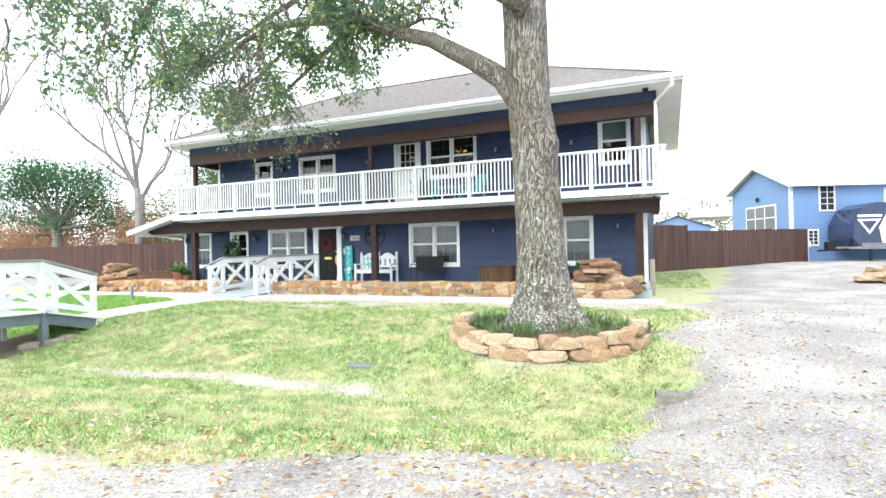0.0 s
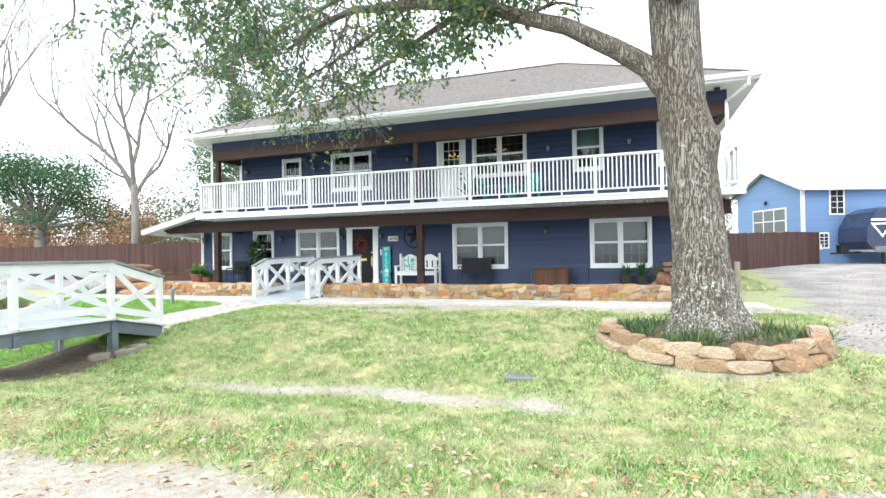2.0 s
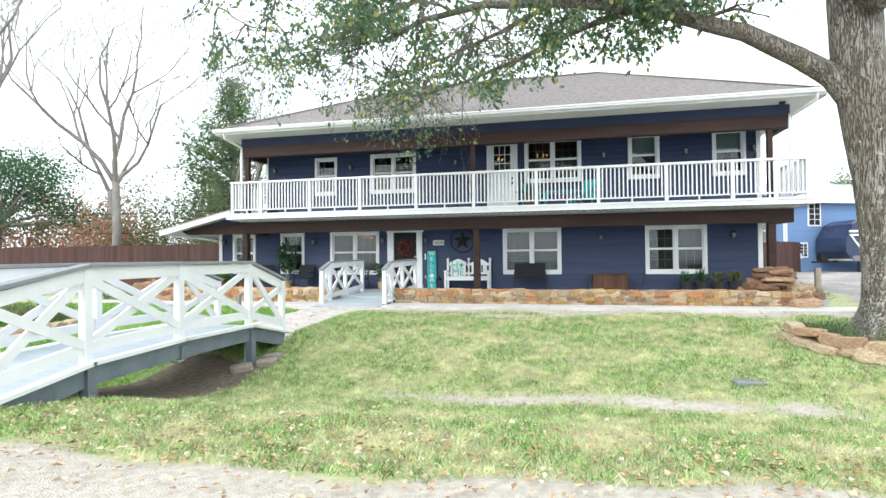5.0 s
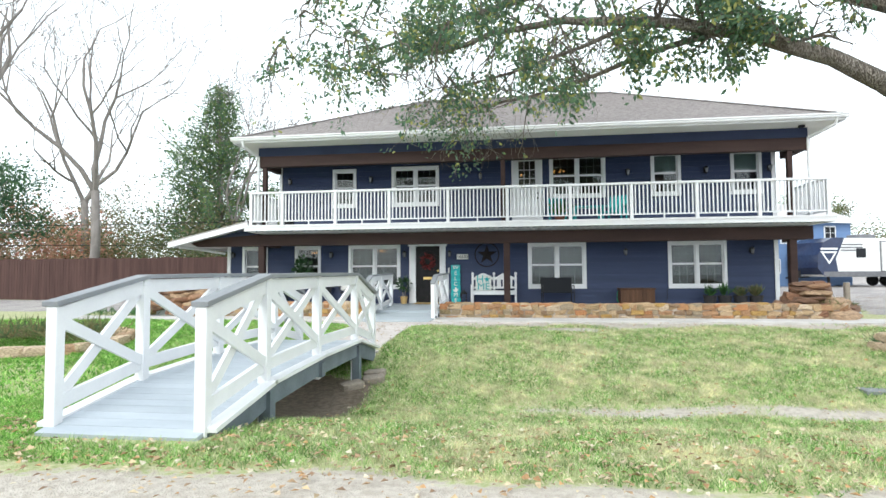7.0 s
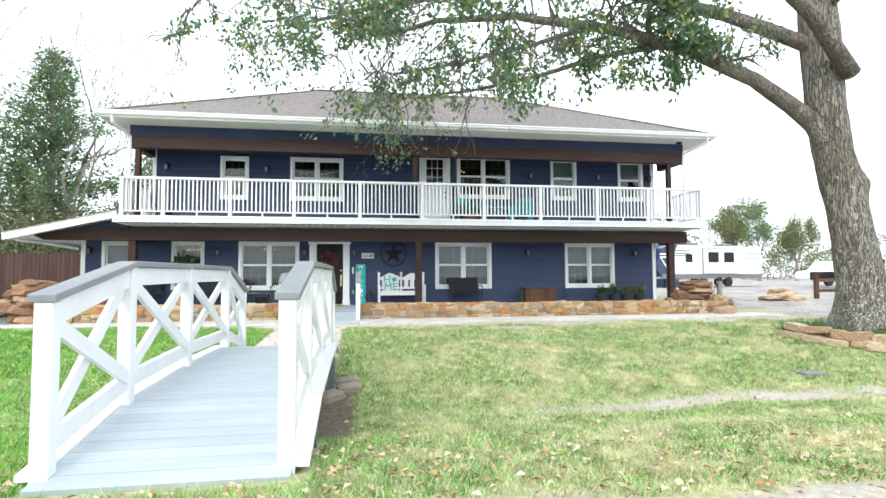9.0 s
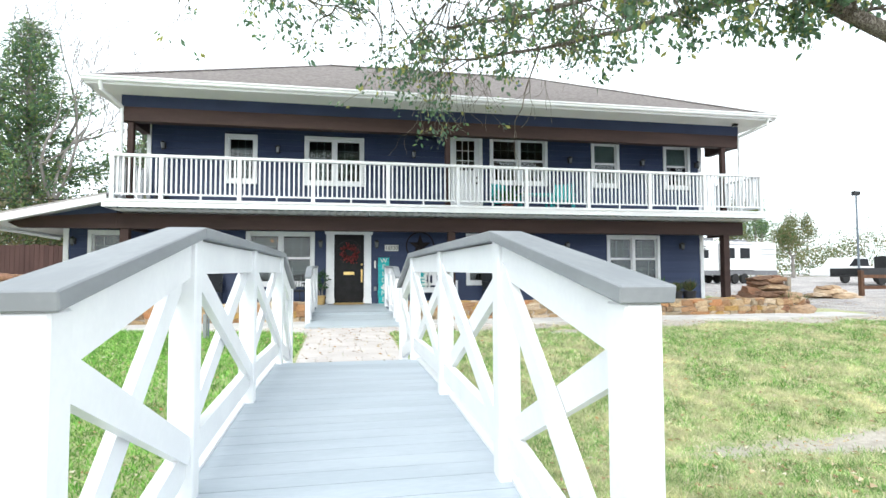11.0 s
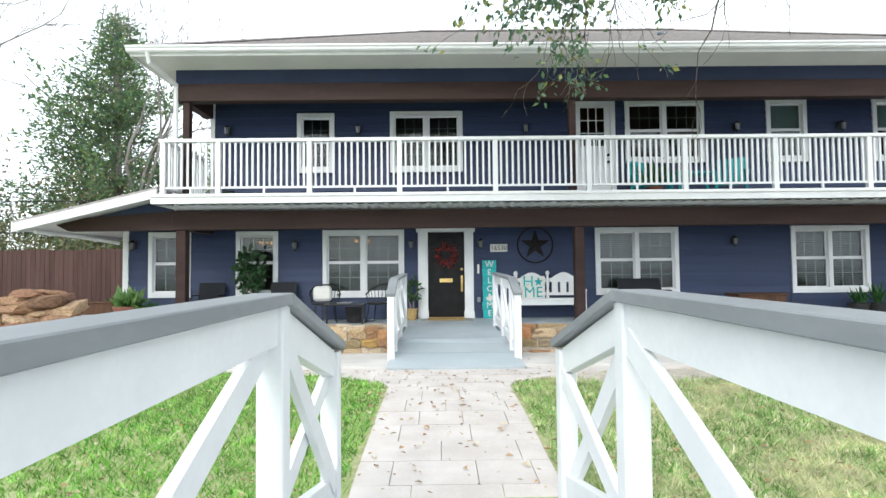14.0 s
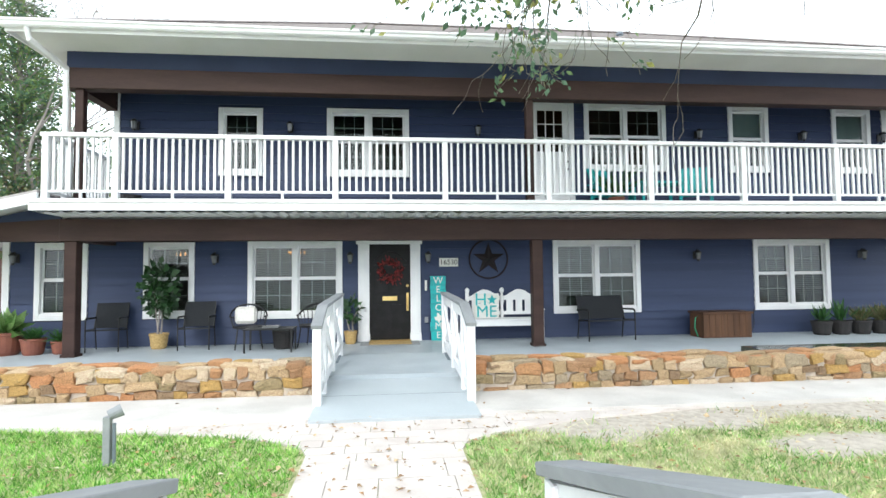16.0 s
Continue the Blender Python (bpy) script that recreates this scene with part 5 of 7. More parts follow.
# the low drooping sprays in front of the roof
tw = Shape()
for cx, cy, cz in ((-10.9, 12.7, 6.1), (-10.5, 12.2, 6.2), (-11.1, 12.4, 6.2), (-10.5, 12.9, 5.9), (-11.4, 12.0, 6.2), (-12.0, 11.6, 6.4), (-12.6, 11.0, 6.4), (-10.8, 11.5, 6.1), (-10.0, 7.0, 6.2), (-11.2, 6.4, 6.3), (-11.8, 7.4, 6.0), (-9.0, 6.2, 6.4), (-12.4, 6.6, 6.2), (-10.6, 8.2, 5.9), (-11.0, 9.2, 6.0), (-12.6, 8.6, 6.2), (-13.3, 8.0, 6.2), (-13.6, 9.4, 6.5), (-13.2, 10.4, 6.6), (-9.2, 7.6, 6.4), (-10.8, 5.6, 6.6), (-12.0, 9.8, 6.6), (-5.7, 9.2, 6.0), (-9.4, 8.6, 5.9), (-8.6, 9.2, 5.9), (-7.8, 8.8, 6.0), (-8.9, 10.0, 6.2), (-7.4, 9.6, 6.1), (-8.2, 8.2, 5.8), (-6.9, 9.0, 6.0), (-9.8, 9.8, 6.1), (-9.0, 7.4, 5.7), (-5.9, 8.8, 5.6), (-5.2, 8.6, 6.1), (-4.5, 8.5, 6.3), (-3.7, 8.7, 6.2), (-4.9, 9.2, 6.3), (-15.4, 12.2, 6.6), (-14.6, 12.9, 6.7), (-14.2, 11.6, 6.5), (-13.5, 12.6, 6.5), (-12.9, 13.0, 6.6), (-12.2, 12.9, 6.5), (-9.6, 13.0, 6.6), (-8.9, 12.5, 6.6), (-8.2, 12.9, 6.7), (-9.9, 11.6, 6.4), (-11.6, 13.2, 6.5), (-8.6, 11.4, 6.5), (-7.4, 12.2, 6.7), (-15.0, 10.6, 6.6), (-14.4, 9.6, 6.5)):
    for m in range(2):
        got = []
        grow(tw, (cx, cy, cz + (0.25 if cy > 11.3 else 0.0)), (orng.gauss(0, 0.5), orng.gauss(0.2, 0.4), -0.75 if cz < 6.42 or cy < 11.3 else -0.15), orng.uniform(1.0, 1.6) if cy > 11.3 and -11.5 < cx < -10.2 else (0.6 if cx > -7 else orng.uniform(0.7, 1.15)), 0.022, 2, orng, got, bend=0.25, rise=-0.12, kids=3, shrink=0.62, sides=4, twig=0.004)
        tips += got[::2 if cx > -12.6 else 5] if cy > 11.3 and cz > 6.42 else got[::4] if cy > 11.3 else got[::3] if cx < -10.4 else got[::2]
tagged(part("drooping_spray", tw, BARK, oak), kind="stuff")
# foliage gathers in clumps, with sky between them
tips = [q for q in tips if noise.noise(q[0] * 0.85) > (-0.02 if q[0].x < -6.5 else -0.25)]
nrng = np.random.default_rng(4)
tp = np.array([p for p, _ in tips])
td = np.array([d for _, d in tips])
part("crown", leaf_cloud("crown", tp, td, 0.125, OAK_LEAF, nrng, per=6, ratio=0.5, droop=0.35, spread=0.10), None, oak, "small dark green and yellowing oak leaves")


# ---- fences, neighbours, trees behind ----
def fence(name, label, pts, top, rng):
    """Close-boarded fence along a line, standing on the ground."""
    t = thing(name, label, "fence")
    for (xa, ya), (xb, yb) in zip(pts, pts[1:]):
        ln = math.hypot(xb - xa, yb - ya)
        n = max(2, int(ln / 0.145))
        s = Shape()
        for k in range(n):
            f0, f1 = k / n, (k + 0.94) / n
            p, q = Vector((xa + (xb - xa) * f0, ya + (yb - ya) * f0)), Vector((xa + (xb - xa) * f1, ya + (yb - ya) * f1))
            g = float(gz(p.x, p.y))
            nrm = Vector((-(yb - ya), xb - xa)) / ln * 0.02
            h = top + rng.uniform(-0.015, 0.015)
            o = nrm * rng.uniform(-0.2, 0.2)
            a0, b0, c0, d0 = p - nrm + o, q - nrm + o, q + nrm + o, p + nrm + o
            s.add([(*a0, g - 0.05), (*b0, g - 0.05), (*c0, g - 0.05), (*d0, g - 0.05), (*a0, g + h), (*b0, g + h), (*c0, g + h), (*d0, g + h)],
                  [(0, 3, 2, 1), (4, 5, 6, 7), (0, 1, 5, 4), (1, 2, 6, 5), (2, 3, 7, 6), (3, 0, 4, 7)])
        tagged(part("boarding", s, FENCE, t), kind="stuff")
        m = max(1, int(ln / 2.4))
        for k in range(m + 1):
            x, y = xa + (xb - xa) * k / m, ya + (yb - ya) * k / m
            g = float(gz(x, y))
            part("post", Shape().box(x - 0.05, x + 0.05, y - 0.05 + 0.06, y + 0.05 + 0.06, g, g + top + 0.03), FENCE, t)
    return t


frng = random.Random(8)
fence("yard_fence", "dark red-brown stained board fence behind the lawn", [(-62, 21.8), (-44, 21.8), (-20.3, 21.8)], 1.95, frng)
fence("drive_fence", "faded red-brown board fence closing the gravel drive", [(0.55, 26.6), (6.75, 35.0)], 1.75, frng)
fence("side_gate", "darker red-brown board gate beside the house", [(-0.85, 24.4), (0.55, 26.6)], 2.0, frng)
solid("gate_post", Shape().box(-0.60, -0.48, 14.5, 14.62, 0, 1.0), WEATHERED, "short weathered timber post beside the walk", "post", bevel=0.01)

# neighbouring blue house, set at an angle
nh = thing("neighbour_house", "pale blue two-storey neighbouring house with white trim", "house")
nh.matrix_basis = pose(6.05, 35.1, 0.25, 0, 0, 22)
LEN, WID, EH, RH = 7.4, 6.2, 4.5, 5.75
for w4 in ((0.2, LEN, 0, 0.2), (0.2, LEN, WID - 0.2, WID), (LEN - 0.2, LEN, 0.2, WID - 0.2)):
    part("wall", Shape().box(*w4, 0, EH), BLUE_SIDING, nh)
s = Shape()
s.add([(0, 0, 0), (0, WID, 0), (0, WID, EH), (0, WID / 2, RH), (0, 0, EH), (0.2, 0, 0), (0.2, WID, 0), (0.2, WID, EH), (0.2, WID / 2, RH), (0.2, 0, EH)],
      [(0, 1, 2, 3, 4), (9, 8, 7, 6, 5), (0, 5, 6, 1), (1, 6, 7, 2), (2, 7, 8, 3), (3, 8, 9, 4), (4, 9, 5, 0)])
part("wall", s, BLUE_SIDING, nh)
s = Shape()
for sgn in (0, 1):
    y0 = -0.4 if sgn == 0 else WID + 0.4
    z0 = EH - 0.16
    s.add([(-0.35, y0, z0), (LEN + 0.35, y0, z0), (LEN + 0.35, WID / 2, RH + 0.06), (-0.35, WID / 2, RH + 0.06), (-0.35, y0, z0 + 0.1), (LEN + 0.35, y0, z0 + 0.1), (LEN + 0.35, WID / 2, RH + 0.16), (-0.35, WID / 2, RH + 0.16)],
          [(0, 1, 2, 3), (7, 6, 5, 4), (0, 4, 5, 1), (1, 5, 6, 2), (2, 6, 7, 3), (3, 7, 4, 0)])
part("roof", s, mat("pale_shingles", (0.52, 0.49, 0.47), (0.44, 0.41, 0.40), scale=3, rough=0.9), nh, "pale brown shingle roof")
s = Shape().box(-0.35, LEN + 0.35, -0.46, -0.40, EH - 0.25, EH - 0.03)
s.beam((-0.36, -0.4, EH - 0.14), (-0.36, WID / 2, RH + 0.06), 0.05, 0.2).beam((-0.36, WID + 0.4, EH - 0.14), (-0.36, WID / 2, RH + 0.06), 0.05, 0.2)
part("fascia", s, WHITE, nh)
part("corner_board", Shape().box(-0.03, 0.12, -0.03, 0.0, 0, EH - 0.2).box(-0.03, 0.0, -0.03, 0.12, 0, EH - 0.2), WHITE, nh)


def far_window(parent, x, z, w, h, side=False):
    """Framed window on the long wall, or on the gable end."""
    if side:
        wd = part("window", Shape().box(-0.05, 0, x - 0.08, x + w + 0.08, z - 0.08, z + h + 0.08), WHITE, parent, "white framed window")
        part("pane", Shape().box(-0.055, -0.05, x, x + w, z, z + h), LAMP_GLASS, wd)
        s = Shape()
        for k in (1, 2):
            s.box(-0.065, -0.055, x + w * k / 3 - 0.03, x + w * k / 3 + 0.03, z, z + h)
        s.box(-0.066, -0.055, x, x + w, z + h / 2 - 0.025, z + h / 2 + 0.025)
    else:
        wd = part("window", Shape().box(x - 0.09, x + w + 0.09, -0.05, 0, z - 0.09, z + h + 0.09), WHITE, parent, "white framed window")
        part("pane", Shape().box(x, x + w, -0.055, -0.05, z, z + h), SLING, wd)
        s = Shape().box(x + w / 2 - 0.02, x + w / 2 + 0.02, -0.065, -0.055, z, z + h)
        for k in (1, 2, 3):
            s.box(x, x + w, -0.066, -0.055, z + h * k / 4 - 0.015, z + h * k / 4 + 0.015)
    part("glazing_bars", s, WHITE, wd)


far_window(nh, 1.62, 2.95, 0.72, 1.30)
far_window(nh, 0.95, 1.05, 0.45, 0.75)
far_window(nh, 5.2, 2.5, 0.8, 1.5)
far_window(nh, 1.4, 2.0, 3.0, 1.35, side=True)
part("wall_lamp", Shape().lathe([(0.03, 0), (0.09, 0.05), (0.09, 0.2), (0.02, 0.28)], (-0.1, WID / 2, 3.7), 8), BLACK_METAL, nh)
part("meter_box", Shape().box(0.75, 1.0, -0.12, 0, 0.9, 1.2).box(0.85, 0.9, -0.06, -0.02, 0, 0.9), WHITE, nh)
# a low pale house far behind
fh = thing("far_house", "low pale house with a brown roof far behind", "house", at=(0.6, 60, 0.4))
part("wall", Shape().box(-3.2, 3, 0, 6, 0, 2.9).prism([(-3.2, 2.9), (3.0, 2.9), (-0.1, 4.0)], -0.01, 0.2), BLUE_SIDING, fh)
part("roof", Shape().add([(-3.5, -0.4, 2.8), (-0.1, -0.4, 4.1), (3.4, -0.4, 2.8), (-3.5, 7, 2.8), (-0.1, 7, 4.1), (3.4, 7, 2.8)], [(0, 1, 4, 3), (1, 2, 5, 4)]).box(1.2, 5.2, 3, 9, 4.0, 5.0), bpy.data.materials["pale_shingles"], fh)

# travel trailer
rv = thing("travel_trailer", "white travel trailer with a navy front cap parked on gravel", "camper trailer")
rv.matrix_basis = pose(8.4, 33.2, float(gz(8, 32.5)), 0, 0, 13)
L = 9.9
prof = [(0.35, 0.62), (0.0, 1.15), (0.05, 1.9), (0.45, 2.65), (1.0, 2.92), (L, 2.92), (L, 0.62)]
part("body", Shape().prism(prof, 0, 2.4), RV_WHITE, rv, bevel=0.03)
part("front_cap", Shape().prism([(0.30, 0.70), (-0.03, 1.15), (0.02, 1.92), (0.42, 2.68), (0.98, 2.95), (1.75, 2.94), (1.45, 2.3), (1.15, 1.7), (1.3, 0.75)], -0.02, 2.42), RV_NAVY, rv, "navy moulded front cap")
s = Shape()
s.add([(0.16, -0.026, 2.12), (1.25, -0.026, 2.12), (0.72, -0.026, 1.35), (0.34, -0.026, 2.02), (1.06, -0.026, 2.02), (0.72, -0.026, 1.52)], [(0, 1, 4, 3), (1, 2, 5, 4), (2, 0, 3, 5)])
part("front_emblem", s, RV_WHITE, rv, "plain pale chevron emblem")
part("name_bar", Shape().box(0.18, 1.28, -0.03, -0.024, 2.22, 2.34), RV_WHITE, rv)
part("lower_band", Shape().box(0.35, L + 0.01, -0.03, 0.0, 0.60, 0.92), RV_GREY, rv)
for z in (2.15, 2.32, 2.5):
    part("stripe", Shape().box(1.5, 2.9, -0.028, 0, z, z + 0.07), RV_GREY, rv)
    part("stripe", Shape().box(8.3, 9.7, -0.028, 0, z - 0.1, z - 0.06), RV_GREY, rv)
part("slide_out", Shape().box(4.1, 7.4, -0.12, 0.02, 0.95, 2.68), RV_WHITE, rv, bevel=0.02)
part("slide_seal", Shape().box(4.04, 7.46, -0.03, 0.0, 0.90, 2.74), RV_GREY, rv)
for x, w, z, h, y in ((2.5, 0.6, 1.75, 0.55, -0.03), (4.5, 0.95, 1.75, 0.72, -0.15), (6.0, 0.95, 1.75, 0.72, -0.15)):
    part("window", Shape().box(x, x + w, y, y + 0.04, z, z + h), SLING, rv)
part("hatch", Shape().box(1.6, 2.3, -0.03, 0, 1.05, 1.5), RV_WHITE, rv)
part("roof_unit", Shape().box(3.4, 4.6, 0.8, 1.7, 2.92, 3.2), RV_GREY, rv, bevel=0.06)
part("roof_unit", Shape().box(7.0, 8.0, 0.8, 1.7, 2.92, 3.15), RV_GREY, rv, bevel=0.06)
for x in (5.6, 6.5):
    for y in (0.05, 2.2):
        wh = part("wheel", Shape().lathe([(0.2, -0.11), (0.34, -0.11), (0.36, -0.05), (0.36, 0.05), (0.34, 0.11), (0.2, 0.11)], sides=18), RUBBER, rv)
        wh.matrix_basis = pose(x, y, 0.36, 90)
        part("rim", Shape().lathe([(0.02, -0.10), (0.19, -0.12), (0.2, 0.0), (0.02, 0.02)], sides=14), RV_GREY, wh)
part("hitch", Shape().beam((0.4, 1.2, 0.6), (-1.1, 1.2, 0.55), 0.12, 0.1).box(-0.7, -0.3, 1.0, 1.4, 0.6, 1.0), BLACK_METAL, rv)
part("jack_stand", Shape().box(0.9, 1.0, 0.3, 0.4, 0, 0.65), BLACK_METAL, rv)

# trailer and pickup further along the drive
ut = thing("utility_trailer", "black steel utility trailer parked on the gravel", "trailer")
ut.matrix_basis = pose(18.6, 29.5, float(gz(18, 29)), 0, 0, 8)
part("bed", Shape().box(0, 4.2, 0, 1.9, 0.55, 0.66), BLACK_METAL, ut)
for y in (0, 1.86):
    part("side_rail", Shape().box(0, 4.2, y, y + 0.04, 0.66, 1.1), BLACK_METAL, ut)
part("headboard", Shape().box(4.15, 4.2, 0, 1.9, 0.66, 1.9), BLACK_METAL, ut)
for x in (1.6, 2.5):
    wh = part("wheel", Shape().lathe([(0.15, -0.1), (0.33, -0.1), (0.35, 0), (0.33, 0.1), (0.15, 0.1)], sides=16), RUBBER, ut)
    wh.matrix_basis = pose(x, -0.1, 0.35, 90)
pk = thing("pickup_truck", "white pickup truck parked beyond the trailer", "truck")
pk.matrix_basis = pose(21.5, 34.0, float(gz(21, 34)), 0, 0, 8)
part("body", Shape().prism([(0, 0.5), (0, 1.05), (1.2, 1.2), (1.9, 1.85), (3.4, 1.85), (3.7, 1.2), (5.4, 1.15), (5.4, 0.5)], 0, 1.9), RV_WHITE, pk, bevel=0.05)
part("window", Shape().prism([(1.4, 1.22), (1.98, 1.76), (3.3, 1.76), (3.5, 1.22)], -0.01, 1.91), SLING, pk)
for x in (1.0, 4.4):
    wh = part("wheel", Shape().lathe([(0.2, -0.12), (0.36, -0.12), (0.38, 0), (0.36, 0.12), (0.2, 0.12)], sides=16), RUBBER, pk)
    wh.matrix_basis = pose(x, 0.05, 0.38, 90)
rf = thing("rail_fence", "weathered split rail fence beside the drive", "fence", at=(0, 0, 0))
for k in range(5):
    x, y = 8.2 + 1.9 * k, 20.2
    g = float(gz(x, y))
    part("post", Shape().box(x - 0.08, x + 0.08, y - 0.08, y + 0.08, g - 0.05, g + 1.05), CEDAR_BOX, rf, bevel=0.01)
    if k < 4:
        for z in (0.35, 0.8):
            part("rail", Shape().beam((x, y - 0.05, g + z), (x + 1.9, y - 0.05, g + z), 0.06, 0.14), CEDAR_BOX, rf)
lp = thing("light_pole", "tall grey pole with a flood light by the drive", "pole", at=(23.5, 34, 0.38))
part("pole", Shape().tube([(0, 0, 0), (0, 0, 6.4)], [0.08, 0.06], 8), GREY_SKIRT, lp)
part("flood_light", Shape().box(-0.25, 0.25, -0.1, 0.15, 6.3, 6.6), BLACK_METAL, lp)


def conifer(name, label, at, height, width, seed, n=240):
    """A cedar: drooping tiers of sprays round a straight trunk, ragged outline."""
    r = random.Random(seed)
    t = thing(name, label, "tree", at=at)
    part("trunk", Shape().tube([(0, 0, 0), (0.1, 0, height * 0.5), (0, 0, height * 0.98)], [0.28, 0.16, 0.03], 8), BARE_BARK, t)
    tw, pts, dirs = Shape(), [], []
    for k in range(n):
        f = 0.1 + 0.88 * (k / n) ** 0.9
        a = r.uniform(0, 2 * math.pi)
        ln = width * (1 - f) ** 0.82 * r.choice((r.uniform(0.4, 0.8), r.uniform(0.75, 1.25))) * (0.8 + 0.3 * math.sin(3 * a + 9 * f + seed)) + 0.2
        z0 = height * f
        d = Vector((math.cos(a), math.sin(a), r.uniform(0.15, 0.6)))
        e = Vector((0, 0, z0)) + d * ln
        tw.tube([(0, 0, z0), Vector((0, 0, z0)) + d * ln * 0.5 + Vector((0, 0, 0.1)), e], [0.03, 0.02, 0.008], 4, caps=False)
        m = max(3, int(ln * 7))
        for q in range(m):
            g = 0.3 + 0.7 * (q + r.random()) / m
            pts.append(Vector((0, 0, z0)) + d * ln * g + Vector((r.gauss(0, 0.13), r.gauss(0, 0.13), r.gauss(0, 0.13))))
            dirs.append(d)
    tagged(part("boughwork", tw, BARE_BARK, t), kind="stuff")
    part("crown", leaf_cloud("crown", [tuple(p) for p in pts], [tuple(d) for d in dirs], 0.22, CEDAR_LEAF, np.random.default_rng(seed), per=5, ratio=0.34, droop=0.15, spread=0.10), None, t)
    return t


conifer("cedar_tree", "tall dark green cedar behind the fence", (-26.2, 27.4, 0.3), 12.0, 5.0, 3, 360)
conifer("cedar_tree", "tall dark green cedar behind the fence", (-22.6, 30.5, 0.3), 8.5, 2.8, 5, 180)


def spreading_evergreen(label, at, seed):
    """A low live oak: short trunk, long level limbs, flat layered tufts of foliage."""
    r, g = random.Random(seed), np.random.default_rng(seed)
    t = thing("evergreen_tree", label, "tree", at=at)
    part("trunk", Shape().tube([(0, 0, -0.1), (0.1, 0, 1.2), (0, 0.1, 2.8)], [0.5, 0.36, 0.3], 10), BARE_BARK, t, smooth=True)
    limbs, c = Shape(), []
    for k in range(34):
        a, f = 2.4 * k, r.uniform(0.25, 1.0)
        e = Vector((6.2 * f * math.cos(a), 4.6 * f * math.sin(a), 6.7 - 2.4 * f * f + r.uniform(-2.0, 1.2)))
        limbs.tube([(0, 0, 2.6), e * 0.5 + Vector((0, 0, 1.4)), e], [0.12, 0.07, 0.02], 5, caps=False)
        q = g.normal(0, 1, (420, 3)) * [0.95, 0.95, 0.42]
        c.append(q + np.array(e))
    tagged(part("limbwork", limbs, BARE_BARK, t), kind="stuff")
    c = np.concatenate(c)
    part("crown", leaf_cloud("crown", c, g.normal(0, 1, c.shape), 0.21, EVERGREEN_LEAF, g, per=1, ratio=0.5, spread=0.1), None, t)


spreading_evergreen("broad dark evergreen oak beyond the fence", (-41.0, 25.0, 0.9), 9)


def bare_tree(name, label, at, height, seed, depth=4, r0=0.22, leaves=None, forks=3):
    r = random.Random(seed)
    t = thing(name, label, "tree", at=at)
    sh, tp2 = Shape(), []
    part("trunk", Shape().tube([(0, 0, -0.1), (0.05, 0, 0.3), (0.1, 0.05, height * 0.16), (0.05, 0, height * 0.3)], [r0 * 1.5, r0 * 1.1, r0, r0 * 0.85], 10), BARE_BARK, t, smooth=True)
    for k in range(forks):
        a = 2 * math.pi * k / forks + r.uniform(-0.5, 0.5)
        grow(sh, (0.05, 0, height * 0.29), (math.cos(a) * 0.5, math.sin(a) * 0.5, 1.0), height * 0.36, r0 * 0.6, depth, r, tp2, bend=0.16, rise=0.06, kids=3, shrink=0.62, sides=6, twig=0.007)
    tagged(part("branchwork", sh, BARE_BARK, t), kind="stuff")
    if leaves:
        part("crown", leaf_cloud("crown", [tuple(p) for p, _ in tp2], [tuple(d) for _, d in tp2], 0.26, leaves, np.random.default_rng(seed), per=16, ratio=0.5, spread=0.5), None, t)
    return t


bare_tree("bare_tree", "leafless grey tree with upright forked limbs", (-30.8, 23.6, 0.2), 18.5, 14, 5, 0.22)
bare_tree("bare_tree", "leafless grey tree with upright forked limbs", (-33.5, 26.0, 0.3), 17.5, 15, 5, 0.2)
bare_tree("bare_tree", "leafless grey tree beyond the fence", (-27.4, 31.0, 0.3), 15.0, 16, 4, 0.2)
bare_tree("bare_tree", "bare grey tree with spreading limbs near the lawn", (-26.8, 12.2, 0.0), 15.5, 19, 5, 0.15, forks=5)
bare_tree("bare_tree", "thin leafless tree in the brush behind the fence", (-24.6, 26.2, 0.3), 12.5, 41, 5, 0.13)
bare_tree("bare_tree", "thin leafless tree in the brush behind the fence", (-20.8, 29.5, 0.3), 11.0, 43, 4, 0.12)
for k, (x, y, h) in enumerate(((24, 70, 10), (30, 74, 11), (38, 66, 10), (46, 70, 12), (17, 76, 9), (54, 72, 10))):
    bare_tree("far_tree", "hazy green tree far beyond the drive", (x, y, 0.4), h, 30 + k, 3, 0.25, leaves=SHRUB_LEAF if k % 3 else CEDAR_LEAF)


def shrub_belt(name, label, pts, material, seed, n, size):
    """A loose belt of undergrowth, too dense to count."""
    g = np.random.default_rng(seed)
    c = []
    for x, y, r, h in pts:
        q = g.normal(0, 1, (n, 3))
        q /= np.linalg.norm(q, axis=1, keepdims=True)
        q *= (g.uniform(0.35, 1.0, (n, 1)) ** 0.5) * (1 + 0.35 * np.sin(q[:, :1] * 5 + q[:, 1:2] * 7 + x))
        c.append(np.stack([x + q[:, 0] * r, y + q[:, 1] * r * 0.7, 0.2 + h * 0.5 + q[:, 2] * h * 0.55], 1))
    c = np.concatenate(c)
    c[:, 2] = np.maximum(c[:, 2], 0.15)
    me = leaf_cloud(name, c, g.normal(0, 1, c.shape), size, material, g, per=2, ratio=0.5, spread=0.22)
    return tagged(new(name, me), label, "shrubs", kind="stuff")


